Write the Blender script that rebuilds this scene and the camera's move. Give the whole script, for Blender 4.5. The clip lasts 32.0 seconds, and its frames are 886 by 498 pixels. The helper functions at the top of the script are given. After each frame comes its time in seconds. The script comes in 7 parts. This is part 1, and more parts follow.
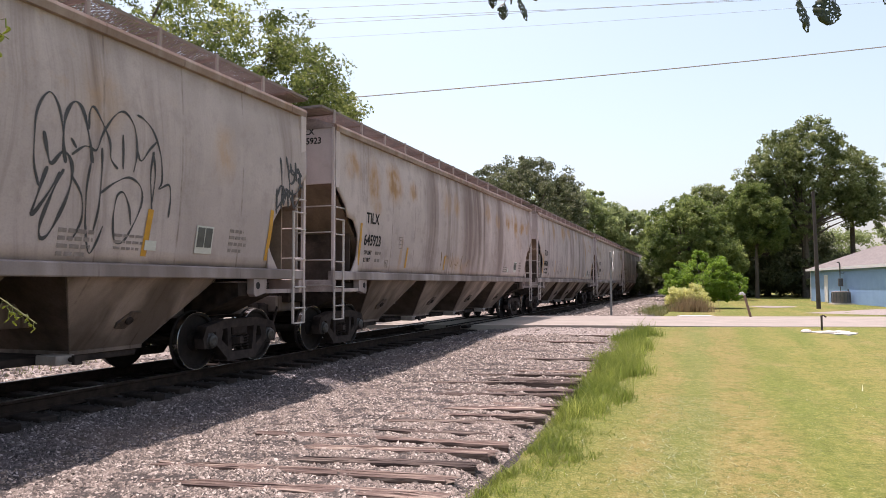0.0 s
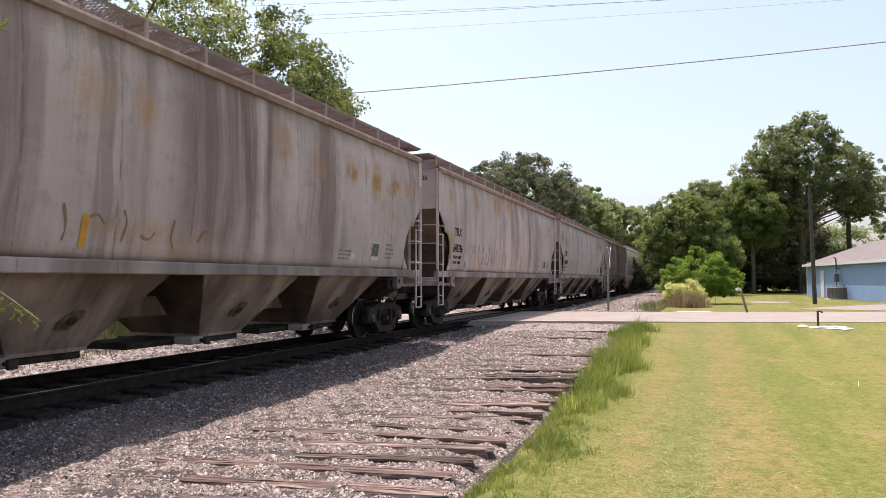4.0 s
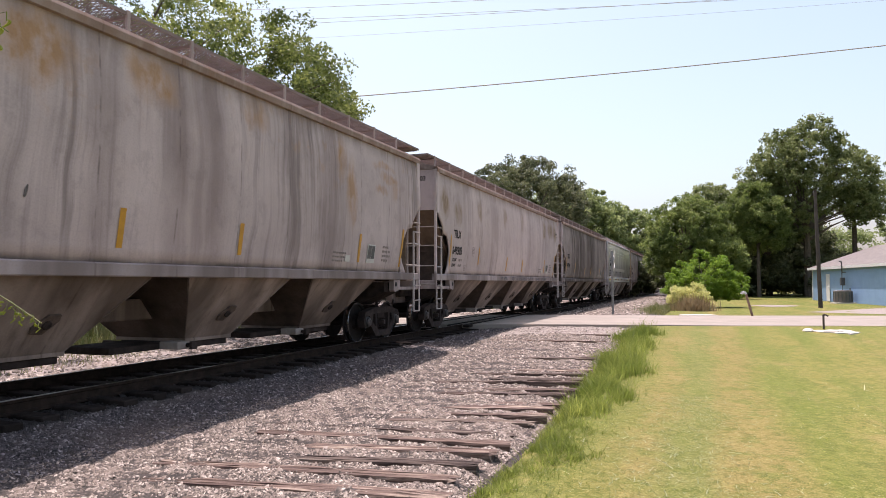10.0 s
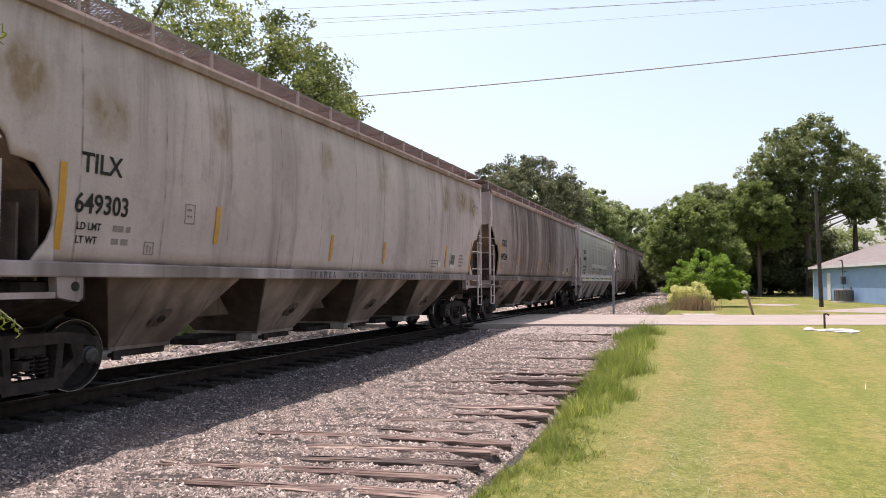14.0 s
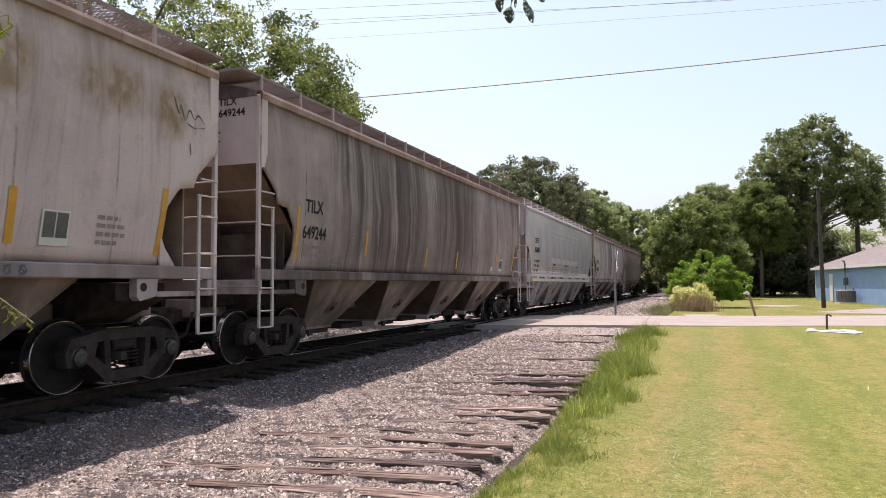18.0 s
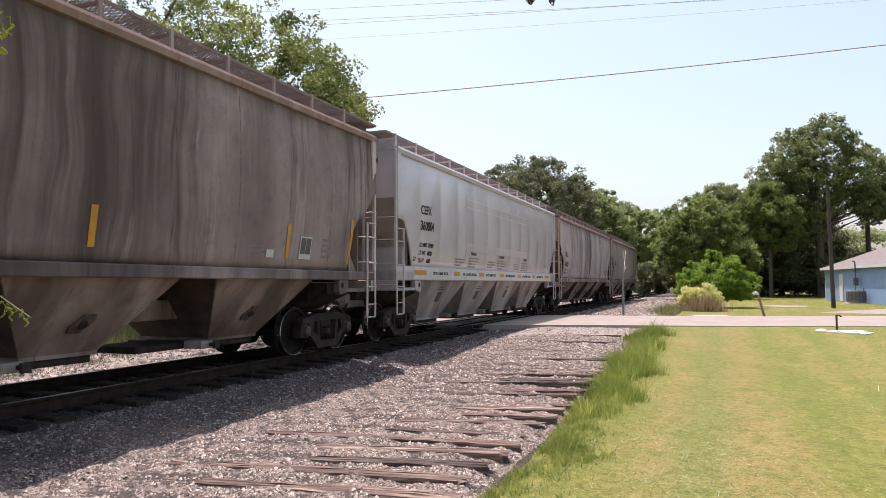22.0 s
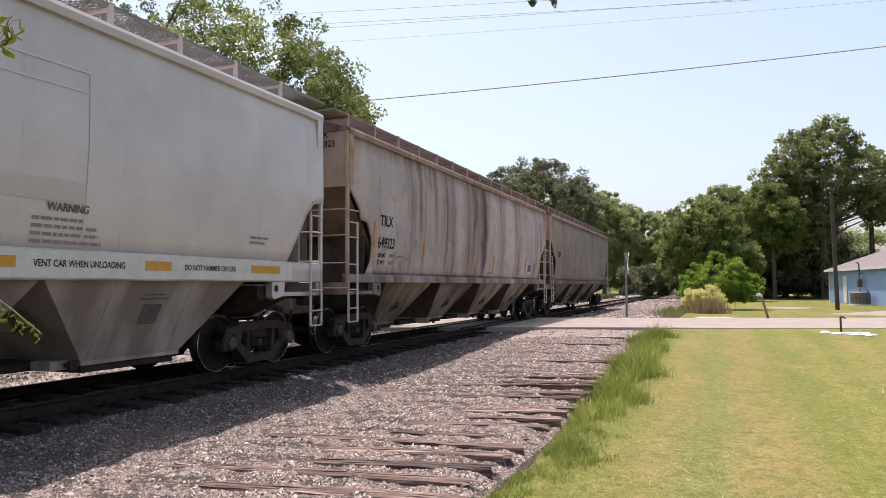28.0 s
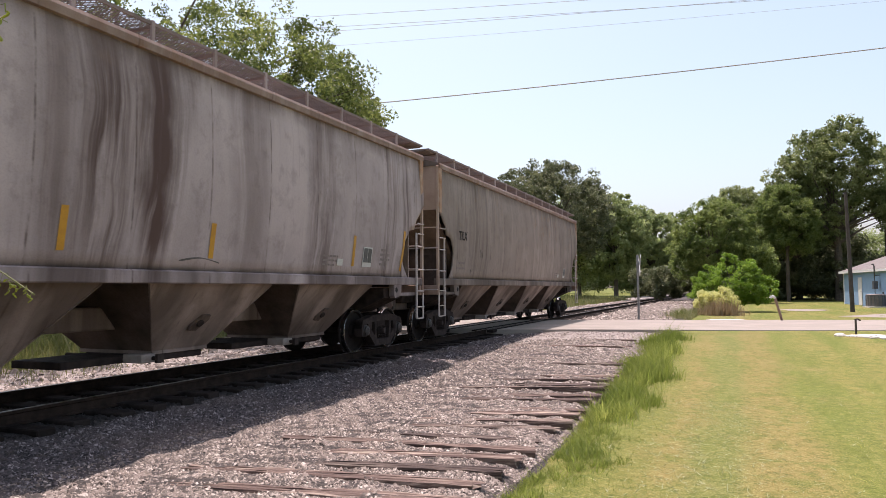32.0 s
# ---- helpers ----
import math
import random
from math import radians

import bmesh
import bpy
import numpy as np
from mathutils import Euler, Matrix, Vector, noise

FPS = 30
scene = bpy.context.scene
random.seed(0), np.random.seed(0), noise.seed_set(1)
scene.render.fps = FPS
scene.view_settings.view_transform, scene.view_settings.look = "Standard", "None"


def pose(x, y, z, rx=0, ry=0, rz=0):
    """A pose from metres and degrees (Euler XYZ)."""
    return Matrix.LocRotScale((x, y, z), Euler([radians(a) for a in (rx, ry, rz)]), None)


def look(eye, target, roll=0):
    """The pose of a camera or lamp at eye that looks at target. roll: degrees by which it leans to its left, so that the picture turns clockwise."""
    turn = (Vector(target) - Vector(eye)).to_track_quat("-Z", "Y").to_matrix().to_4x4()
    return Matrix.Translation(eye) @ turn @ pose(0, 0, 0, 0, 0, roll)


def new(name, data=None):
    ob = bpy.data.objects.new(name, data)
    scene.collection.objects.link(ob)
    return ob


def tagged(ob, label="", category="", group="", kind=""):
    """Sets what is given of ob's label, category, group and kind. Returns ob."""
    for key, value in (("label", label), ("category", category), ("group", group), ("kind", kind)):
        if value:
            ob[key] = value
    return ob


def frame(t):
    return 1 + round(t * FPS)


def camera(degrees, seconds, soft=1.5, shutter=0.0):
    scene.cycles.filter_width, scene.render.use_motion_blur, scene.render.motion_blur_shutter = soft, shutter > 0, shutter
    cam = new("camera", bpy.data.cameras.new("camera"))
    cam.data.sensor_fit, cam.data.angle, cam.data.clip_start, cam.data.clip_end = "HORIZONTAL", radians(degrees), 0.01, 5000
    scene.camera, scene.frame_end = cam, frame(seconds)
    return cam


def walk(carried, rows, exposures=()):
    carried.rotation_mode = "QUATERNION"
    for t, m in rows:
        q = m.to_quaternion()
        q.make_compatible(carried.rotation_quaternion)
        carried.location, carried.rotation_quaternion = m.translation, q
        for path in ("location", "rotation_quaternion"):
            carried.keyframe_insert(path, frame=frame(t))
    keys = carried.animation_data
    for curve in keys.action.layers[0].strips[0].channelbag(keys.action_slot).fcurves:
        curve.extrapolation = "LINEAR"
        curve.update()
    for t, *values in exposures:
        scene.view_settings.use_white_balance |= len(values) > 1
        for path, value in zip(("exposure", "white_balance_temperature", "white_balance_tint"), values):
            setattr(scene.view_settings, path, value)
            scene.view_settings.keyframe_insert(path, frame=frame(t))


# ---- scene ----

# ---- camera ----
EYE_Z = 1.344
LENS = 65.44
AIM = [
    (0, 20.566, 2.937, -0.116), (1, 20.529, 2.936, -0.217), (2, 20.557, 2.934, -0.168), (2.5, 20.503, 2.869, -0.111), (3, 20.413, 2.798, -0.230),
    (3.5, 20.352, 2.674, -0.220), (4.5, 20.323, 2.602, -0.210), (5.5, 20.294, 2.530, -0.199), (6, 20.427, 2.478, -0.191), (6.5, 20.543, 2.533, -0.229),
    (7, 20.590, 2.530, -0.145), (8, 20.636, 2.605, -0.120), (8.5, 20.632, 2.670, -0.139), (9, 20.625, 2.804, -0.162), (9.5, 20.618, 2.852, -0.201),
    (10, 20.686, 2.871, -0.135), (11, 20.701, 2.864, -0.161), (12, 20.739, 2.812, -0.249), (13, 20.762, 2.797, -0.235), (14, 20.733, 2.867, -0.281),
    (14.5, 20.678, 2.875, -0.254), (15.5, 20.734, 2.931, -0.298), (16.5, 20.790, 2.988, -0.342), (17, 20.793, 2.965, -0.365), (18, 20.879, 2.948, -0.287),
    (18.5, 20.954, 2.903, -0.301), (19, 21.060, 2.867, -0.294), (19.5, 21.141, 2.868, -0.267), (20, 21.244, 2.883, -0.155), (21, 21.340, 2.871, -0.236),
    (21.5, 21.428, 2.865, -0.236), (22, 21.503, 2.929, -0.220), (22.5, 21.611, 3.034, -0.246), (23, 21.701, 3.065, -0.238), (23.5, 21.729, 3.122, -0.203),
    (24, 21.803, 3.065, -0.245), (24.5, 21.810, 3.059, -0.307), (25, 21.825, 3.058, -0.240), (25.5, 21.802, 3.134, -0.280), (26.5, 21.781, 3.129, -0.252),
    (27.5, 21.760, 3.123, -0.225), (28, 21.738, 3.131, -0.325), (29, 21.811, 3.131, -0.265), (29.5, 21.941, 3.200, -0.246), (30, 22.087, 3.204, -0.223),
    (30.5, 22.220, 3.262, -0.236), (31, 22.283, 3.327, -0.227), (31.5, 22.433, 3.330, -0.178), (32, 22.655, 3.319, -0.376),
]


def aim(yaw, pitch, roll):
    """The camera's pose at its stand: yaw to the left of the track's direction, pitch up, roll."""
    y, p = radians(yaw), radians(pitch)
    eye = Vector((0, 0, EYE_Z))
    ahead = Vector((-math.sin(y) * math.cos(p), math.cos(y) * math.cos(p), math.sin(p)))
    return look(eye, eye + ahead, roll)


cam = camera(LENS, 32.0, soft=0.5, shutter=0.12)
walk(cam, [(t, aim(y, p, r)) for t, y, p, r in AIM], exposures=[(0, 0.46, 6620, 25), (23, 0.46, 6620, 25), (27, 0.37, 6620, 25), (30, 0.37, 6620, 25), (32, 0.41, 6620, 25)])

# ---- sky and sun ----
SUN_FROM = Vector((-0.24, 0.21, 1.0)).normalized()
world = bpy.data.worlds.new("sky")
scene.world = world
world.use_nodes = True
wn = world.node_tree
sky = wn.nodes.new("ShaderNodeTexSky")
sky.sky_type = "NISHITA"
sky.sun_disc = False
sky.sun_elevation = math.asin(SUN_FROM.z)
sky.sun_rotation = math.atan2(SUN_FROM.x, SUN_FROM.y)
sky.air_density, sky.dust_density, sky.ozone_density = 1.0, 3.0, 1.0
back = wn.nodes["Background"]
back.inputs["Strength"].default_value = 0.14
pale = wn.nodes.new("ShaderNodeHueSaturation")      # thin summer haze over the blue
pale.inputs["Hue"].default_value, pale.inputs["Saturation"].default_value, pale.inputs["Value"].default_value = 0.466, 0.80, 1.19
wn.links.new(sky.outputs["Color"], pale.inputs["Color"])
wn.links.new(pale.outputs["Color"], back.inputs["Color"])
sun = new("sun", bpy.data.lights.new("sun", "SUN"))
sun.data.energy, sun.data.angle, sun.data.color = 4.65, radians(0.5), (1.0, 0.95, 0.88)
sun.matrix_world = look(SUN_FROM * 80, (0, 0, 0))

# ---- materials ----
def tree_of(name):
    m = bpy.data.materials.new(name)
    m.use_nodes = True
    return m, m.node_tree, m.node_tree.nodes["Principled BSDF"]


def node(nt, kind, **values):
    n = nt.nodes.new(kind)
    for k, v in values.items():
        n.inputs[k].default_value = v
    return n


def coords(nt, scale=(1, 1, 1), offset=(0, 0, 0), own=True):
    """Object or, with own False, world coordinates, scaled."""
    if own:
        src = nt.nodes.new("ShaderNodeTexCoord").outputs["Object"]
    else:
        src = nt.nodes.new("ShaderNodeNewGeometry").outputs["Position"]
    mp = node(nt, "ShaderNodeMapping", Scale=scale, Location=offset)
    nt.links.new(src, mp.inputs["Vector"])
    return mp.outputs["Vector"]


def noise_of(nt, vec, scale, detail=4.0, rough=0.55):
    n = node(nt, "ShaderNodeTexNoise", Scale=scale, Detail=detail, Roughness=rough)
    nt.links.new(vec, n.inputs["Vector"])
    return n.outputs["Fac"]


def ramp(nt, fac, lo, hi):
    r = node(nt, "ShaderNodeMapRange")
    r.inputs["From Min"].default_value, r.inputs["From Max"].default_value = lo, hi
    nt.links.new(fac, r.inputs["Value"])
    return r.outputs["Result"]


def times(nt, a, b):
    m = nt.nodes.new("ShaderNodeMath")
    m.operation = "MULTIPLY"
    for i, v in enumerate((a, b)):
        if isinstance(v, (int, float)):
            m.inputs[i].default_value = v
        else:
            nt.links.new(v, m.inputs[i])
    return m.outputs[0]


def blend(nt, fac, a, b):
    m = nt.nodes.new("ShaderNodeMix")
    m.data_type = "RGBA"
    if isinstance(fac, (int, float)):
        m.inputs[0].default_value = fac
    else:
        nt.links.new(fac, m.inputs[0])
    for i, v in ((6, a), (7, b)):
        if isinstance(v, tuple):
            m.inputs[i].default_value = (*v, 1)
        else:
            nt.links.new(v, m.inputs[i])
    return m.outputs[2]


def bumped(nt, bsdf, height, strength, distance=0.02):
    b = node(nt, "ShaderNodeBump", Strength=strength, Distance=distance)
    nt.links.new(height, b.inputs["Height"])
    nt.links.new(b.outputs["Normal"], bsdf.inputs["Normal"])


def surface(name, a, b, scale=6.0, rough=0.7, metal=0.0, bump=0.2, fine=60.0, own=True, vary=0.0, distance=0.01, c=None, spec=0.5):
    """Two colours mixed by noise at two scales, with fine relief; vary shifts the tone from piece to piece."""
    m, nt, bsdf = tree_of(name)
    v = coords(nt, own=own)
    n1, n2 = noise_of(nt, v, scale), noise_of(nt, v, fine, 3.0, 0.6)
    col = blend(nt, ramp(nt, n1, 0.32, 0.68), a, b)
    if c:
        col = blend(nt, ramp(nt, noise_of(nt, v, scale * 0.37, 5.0), 0.5, 0.7), col, c)
    col = blend(nt, times(nt, ramp(nt, n2, 0.35, 0.75), 0.35), col, tuple(x * 0.55 for x in a))
    if vary:
        info = nt.nodes.new("ShaderNodeObjectInfo")
        h = node(nt, "ShaderNodeHueSaturation", Saturation=1.0)
        nt.links.new(ramp_to(nt, info.outputs["Random"], 1 - vary, 1 + vary), h.inputs["Value"])
        nt.links.new(col, h.inputs["Color"])
        col = h.outputs["Color"]
    nt.links.new(col, bsdf.inputs["Base Color"])
    bsdf.inputs["Roughness"].default_value, bsdf.inputs["Metallic"].default_value = rough, metal
    bsdf.inputs["Specular IOR Level"].default_value = spec
    if bump:
        bumped(nt, bsdf, n2, bump, distance)
    return m


def ramp_to(nt, fac, lo, hi):
    r = node(nt, "ShaderNodeMapRange")
    r.inputs["To Min"].default_value, r.inputs["To Max"].default_value = lo, hi
    nt.links.new(fac, r.inputs["Value"])
    return r.outputs["Result"]


def peak(nt, a, b):
    m = nt.nodes.new("ShaderNodeMath")
    m.operation = "MAXIMUM"
    nt.links.new(a, m.inputs[0])
    nt.links.new(b, m.inputs[1])
    return m.outputs[0]


def spot_field(nt, vec, spots):
    """Soft round stains at (y, z) with half-widths and strengths, the strongest counts."""
    out = None
    for y, z, ry, rz, s in spots:
        d = nt.nodes.new("ShaderNodeVectorMath")
        d.operation = "SUBTRACT"
        nt.links.new(vec, d.inputs[0])
        d.inputs[1].default_value = (0, y, z)
        q = nt.nodes.new("ShaderNodeVectorMath")
        q.operation = "MULTIPLY"
        nt.links.new(d.outputs[0], q.inputs[0])
        q.inputs[1].default_value = (0, 1 / ry, 1 / rz)
        n = nt.nodes.new("ShaderNodeVectorMath")
        n.operation = "LENGTH"
        nt.links.new(q.outputs[0], n.inputs[0])
        f = times(nt, ramp(nt, n.outputs["Value"], 1.18, 0.5), s)
        out = f if out is None else peak(nt, out, f)
    return out


def car_paint(name, base, grime, streaks, rust, rust_colour=(0.34, 0.19, 0.085), seed=0.0, rough=0.55, low=0.0, spots=(), bands=(), gloss=0.0):
    """Weathered car paint: run-down streaks, soot clouds, rust stains (spots) and soot bands (y, half-width, strength); low: more soot all over."""
    m, nt, bsdf = tree_of(name)
    off = (seed * 3.1, seed * 7.7, seed * 1.3)
    base = (base[0] * 0.985, base[1], base[2] * 1.035)
    # coordinates that wander a little, so that no stain has a drawn edge
    wander = node(nt, "ShaderNodeTexNoise", Scale=1.6, Detail=4.0, Roughness=0.6)
    nt.links.new(coords(nt, (1, 1, 0.6), off), wander.inputs["Vector"])
    step = nt.nodes.new("ShaderNodeVectorMath")
    step.operation = "MULTIPLY_ADD"
    nt.links.new(wander.outputs["Color"], step.inputs[0])
    step.inputs[1].default_value, step.inputs[2].default_value = (0, 0.5, 0.7), (0, -0.25, -0.35)
    add = nt.nodes.new("ShaderNodeVectorMath")
    nt.links.new(coords(nt), add.inputs[0])
    nt.links.new(step.outputs[0], add.inputs[1])
    loose = add.outputs[0]
    # streaks lean and bend a little on their way down
    bend = node(nt, "ShaderNodeTexNoise", Scale=1.0, Detail=2.0)
    nt.links.new(coords(nt, (1, 0.5, 0.45), off), bend.inputs["Vector"])
    lean = nt.nodes.new("ShaderNodeVectorMath")
    lean.operation = "MULTIPLY_ADD"
    nt.links.new(bend.outputs["Color"], lean.inputs[0])
    lean.inputs[1].default_value = (0, 0.55, 0)
    nt.links.new(coords(nt), lean.inputs[2])

    def drawn(scale, detail, rough):
        mp = node(nt, "ShaderNodeMapping", Scale=scale, Location=off)
        nt.links.new(lean.outputs[0], mp.inputs["Vector"])
        return noise_of(nt, mp.outputs["Vector"], 1.0, detail, rough)
    fine = drawn((1.0, 3.0, 0.13), 6.0, 0.62)
    mid = drawn((1.0, 1.3, 0.12), 3.0, 0.55)
    broad = drawn((1.0, 0.42, 0.12), 3.0, 0.55)
    cloud = noise_of(nt, coords(nt, (1, 1, 1), off), 0.55, 5.0, 0.6)
    sep = nt.nodes.new("ShaderNodeSeparateXYZ")
    nt.links.new(coords(nt), sep.inputs[0])
    col = blend(nt, ramp(nt, cloud, 0.38, 0.66), base, tuple(x * 0.78 for x in base))
    col = blend(nt, times(nt, ramp(nt, mid, 0.42, 0.60), 0.26 * min(1.0, streaks * 1.6)), col, tuple(x * 0.6 for x in base))
    run = nt.nodes.new("ShaderNodeMath")          # streaks run out at different heights
    run.operation = "MULTIPLY_ADD"
    run.inputs[1].default_value = 9.0
    nt.links.new(noise_of(nt, coords(nt, (1.0, 2.2, 0.05), off), 1.0, 2.0), run.inputs[0])
    nt.links.new(sep.outputs["Z"], run.inputs[2])
    s = times(nt, times(nt, ramp(nt, broad, 0.44, 0.60), ramp(nt, fine, 0.40, 0.60)), ramp_to(nt, ramp(nt, run.outputs[0], 6.0, 8.4), 0.25, 1.0))
    panel = nt.nodes.new("ShaderNodeMath")
    panel.operation = "MULTIPLY_ADD"
    panel.inputs[1].default_value, panel.inputs[2].default_value = 1 / 1.36, math.floor(seed * 13.0)
    nt.links.new(sep.outputs["Y"], panel.inputs[0])
    cell = nt.nodes.new("ShaderNodeMath")
    cell.operation = "FLOOR"
    nt.links.new(panel.outputs[0], cell.inputs[0])
    own = nt.nodes.new("ShaderNodeTexWhiteNoise")
    own.noise_dimensions = "1D"
    nt.links.new(cell.outputs[0], own.inputs["W"])
    tone = own.outputs["Value"]
    s = times(nt, s, ramp_to(nt, tone, 0.35, 1.35))
    thin = drawn((1.0, 11.0, 0.30), 5.0, 0.7)
    s = times(nt, s, ramp_to(nt, ramp(nt, thin, 0.38, 0.60), 0.45, 1.25))
    col = blend(nt, times(nt, times(nt, ramp(nt, thin, 0.54, 0.66), ramp(nt, broad, 0.40, 0.56)), 0.45 * min(1.0, streaks)), col, tuple(x * 0.9 for x in grime))
    col = blend(nt, times(nt, times(nt, ramp(nt, thin, 0.44, 0.34), ramp(nt, mid, 0.42, 0.58)), 0.35 * min(1.0, streaks)), col, tuple(min(1.0, x * 1.08) for x in base))
    col = blend(nt, times(nt, tone, 0.22 * min(1.0, streaks * 1.5)), col, tuple(x * 0.62 for x in base))
    col = blend(nt, times(nt, s, streaks), col, grime)
    col = blend(nt, times(nt, times(nt, ramp(nt, fine, 0.55, 0.66), ramp(nt, broad, 0.44, 0.58)), min(1.0, streaks * 0.6)), col, tuple(x * 0.7 for x in grime))
    if bands:
        field = spot_field(nt, loose, [(y, 3.3, w, 2.6, k) for y, w, k in bands])
        col = blend(nt, times(nt, field, ramp_to(nt, ramp(nt, fine, 0.36, 0.56), 0.45, 1.0)), col, tuple(x * q for x, q in zip(grime, (0.70, 0.60, 0.58))))
    if low:
        col = blend(nt, times(nt, ramp(nt, cloud, 0.15, 0.8), low), col, grime)
        pale = drawn((1.0, 2.1, 0.16), 5.0, 0.65)
        col = blend(nt, times(nt, ramp(nt, pale, 0.57, 0.66), 0.5), col, base)
    blot = noise_of(nt, coords(nt, (1.0, 1.5, 1.3), (seed * 5.3, seed, 2.0)), 2.4, 6.0, 0.62)
    if spots:
        field = times(nt, spot_field(nt, loose, spots), ramp_to(nt, ramp(nt, noise_of(nt, coords(nt, (1, 2.0, 1.1), off), 2.2, 5.0, 0.6), 0.40, 0.58), 0.4, 0.95))
        col = blend(nt, field, col, rust_colour)
        col = blend(nt, times(nt, ramp(nt, field, 0.5, 0.95), 0.5), col, tuple(x * 0.72 for x in rust_colour))
    upper = times(nt, ramp(nt, sep.outputs["Z"], 2.6, 3.8), times(nt, ramp(nt, blot, 0.55, 0.66), ramp(nt, broad, 0.42, 0.6)))   # rust starts under the roof's edge
    col = blend(nt, times(nt, upper, rust), col, rust_colour)
    # dust that lies along the sill
    ledge = times(nt, ramp(nt, sep.outputs["Z"], 1.70, 1.62), ramp(nt, mid, 0.3, 0.6))
    col = blend(nt, times(nt, ledge, 0.7), col, tuple(x * 0.5 for x in grime))
    # grime under the roof's edge, which also paints in the chord's shadow
    lip = times(nt, ramp(nt, sep.outputs["Z"], 4.12, 4.42), ramp(nt, fine, 0.30, 0.55))
    col = blend(nt, times(nt, lip, min(0.7, streaks * 0.8)), col, grime)
    # weld seams between the panels
    saw = nt.nodes.new("ShaderNodeMath")
    saw.operation = "PINGPONG"
    saw.inputs[1].default_value = 0.68
    nt.links.new(sep.outputs["Y"], saw.inputs[0])
    col = blend(nt, times(nt, times(nt, ramp(nt, saw.outputs[0], 0.022, 0.004), ramp(nt, blot, 0.42, 0.62)), 0.35 if gloss else 0.75), col, tuple(x * 0.7 for x in grime))
    mottle = noise_of(nt, coords(nt, (1, 1, 0.8), off), 3.2, 7.0, 0.7)          # scuffs and handling dirt
    col = blend(nt, times(nt, ramp(nt, mottle, 0.52, 0.64), 0.24 * min(1.0, streaks * 1.3)), col, tuple(x * 0.9 for x in grime))
    grain = noise_of(nt, coords(nt), 45.0, 4.0, 0.6)
    col = blend(nt, times(nt, ramp(nt, grain, 0.45, 0.75), 0.16), col, tuple(x * 0.5 for x in grime))
    nt.links.new(col, bsdf.inputs["Base Color"])
    nt.links.new(ramp_to(nt, cloud, rough - 0.1, rough + 0.2), bsdf.inputs["Roughness"])
    bsdf.inputs["Specular IOR Level"].default_value = 0.06 + 0.6 * gloss
    bsdf.inputs["Coat Weight"].default_value, bsdf.inputs["Coat Roughness"].default_value = gloss, 0.16
    bumped(nt, bsdf, noise_of(nt, coords(nt, (1, 1.6, 0.5), off), 1.7, 2.0), 0.12, 0.05)
    return m


def leaf_mat(name, dark, light, through_light=0.35):
    m, nt, bsdf = tree_of(name)
    g = nt.nodes.new("ShaderNodeNewGeometry")
    col = blend(nt, g.outputs["Random Per Island"], dark, light)
    col = blend(nt, ramp(nt, noise_of(nt, coords(nt), 0.35, 3.0), 0.35, 0.65), col, tuple(x * 0.85 for x in dark))
    nt.links.new(col, bsdf.inputs["Base Color"])
    bsdf.inputs["Roughness"].default_value = 0.5
    tr = nt.nodes.new("ShaderNodeBsdfTranslucent")
    nt.links.new(col, tr.inputs["Color"])
    mix = node(nt, "ShaderNodeMixShader", Fac=through_light)
    nt.links.new(bsdf.outputs[0], mix.inputs[1])
    nt.links.new(tr.outputs[0], mix.inputs[2])
    nt.links.new(mix.outputs[0], nt.nodes["Material Output"].inputs["Surface"])
    return m


M_RAIL = surface("rail_steel", (0.022, 0.015, 0.012), (0.045, 0.03, 0.023), 8, 0.8, 0.0, spec=0.1)
M_RAILTOP = surface("polished_rail_head", (0.22, 0.20, 0.19), (0.15, 0.13, 0.12), 5, 0.4, 1.0, 0.05)
M_TIE = surface("creosoted_wood", (0.018, 0.014, 0.013), (0.042, 0.033, 0.029), 5, 0.95, 0, 0.5, 40, vary=0.3, spec=0.08)


def old_wood():
    """Weathered sleeper wood: grain and splits drawn out along the beam, bleached ridges, red-brown sides."""
    m, nt, bsdf = tree_of("weathered_wood")
    info = nt.nodes.new("ShaderNodeObjectInfo")
    shift = nt.nodes.new("ShaderNodeVectorMath")
    shift.operation = "MULTIPLY_ADD"
    nt.links.new(info.outputs["Random"], shift.inputs[0])
    shift.inputs[1].default_value = (37.0, 11.0, 5.0)
    nt.links.new(coords(nt, (0.7, 11, 11)), shift.inputs[2])
    grain = noise_of(nt, shift.outputs[0], 1.6, 7.0, 0.68)
    worn = noise_of(nt, shift.outputs[0], 0.45, 3.0, 0.6)
    col = blend(nt, ramp(nt, grain, 0.34, 0.56), (0.040, 0.022, 0.018), (0.16, 0.108, 0.086))
    col = blend(nt, times(nt, ramp(nt, grain, 0.50, 0.66), ramp(nt, worn, 0.44, 0.62)), col, (0.44, 0.36, 0.285))
    h = node(nt, "ShaderNodeHueSaturation", Saturation=1.0)
    nt.links.new(ramp_to(nt, info.outputs["Random"], 0.45, 1.2), h.inputs["Value"])
    nt.links.new(col, h.inputs["Color"])
    nt.links.new(h.outputs["Color"], bsdf.inputs["Base Color"])
    bsdf.inputs["Roughness"].default_value = 0.92
    bumped(nt, bsdf, grain, 0.9, 0.02)
    return m


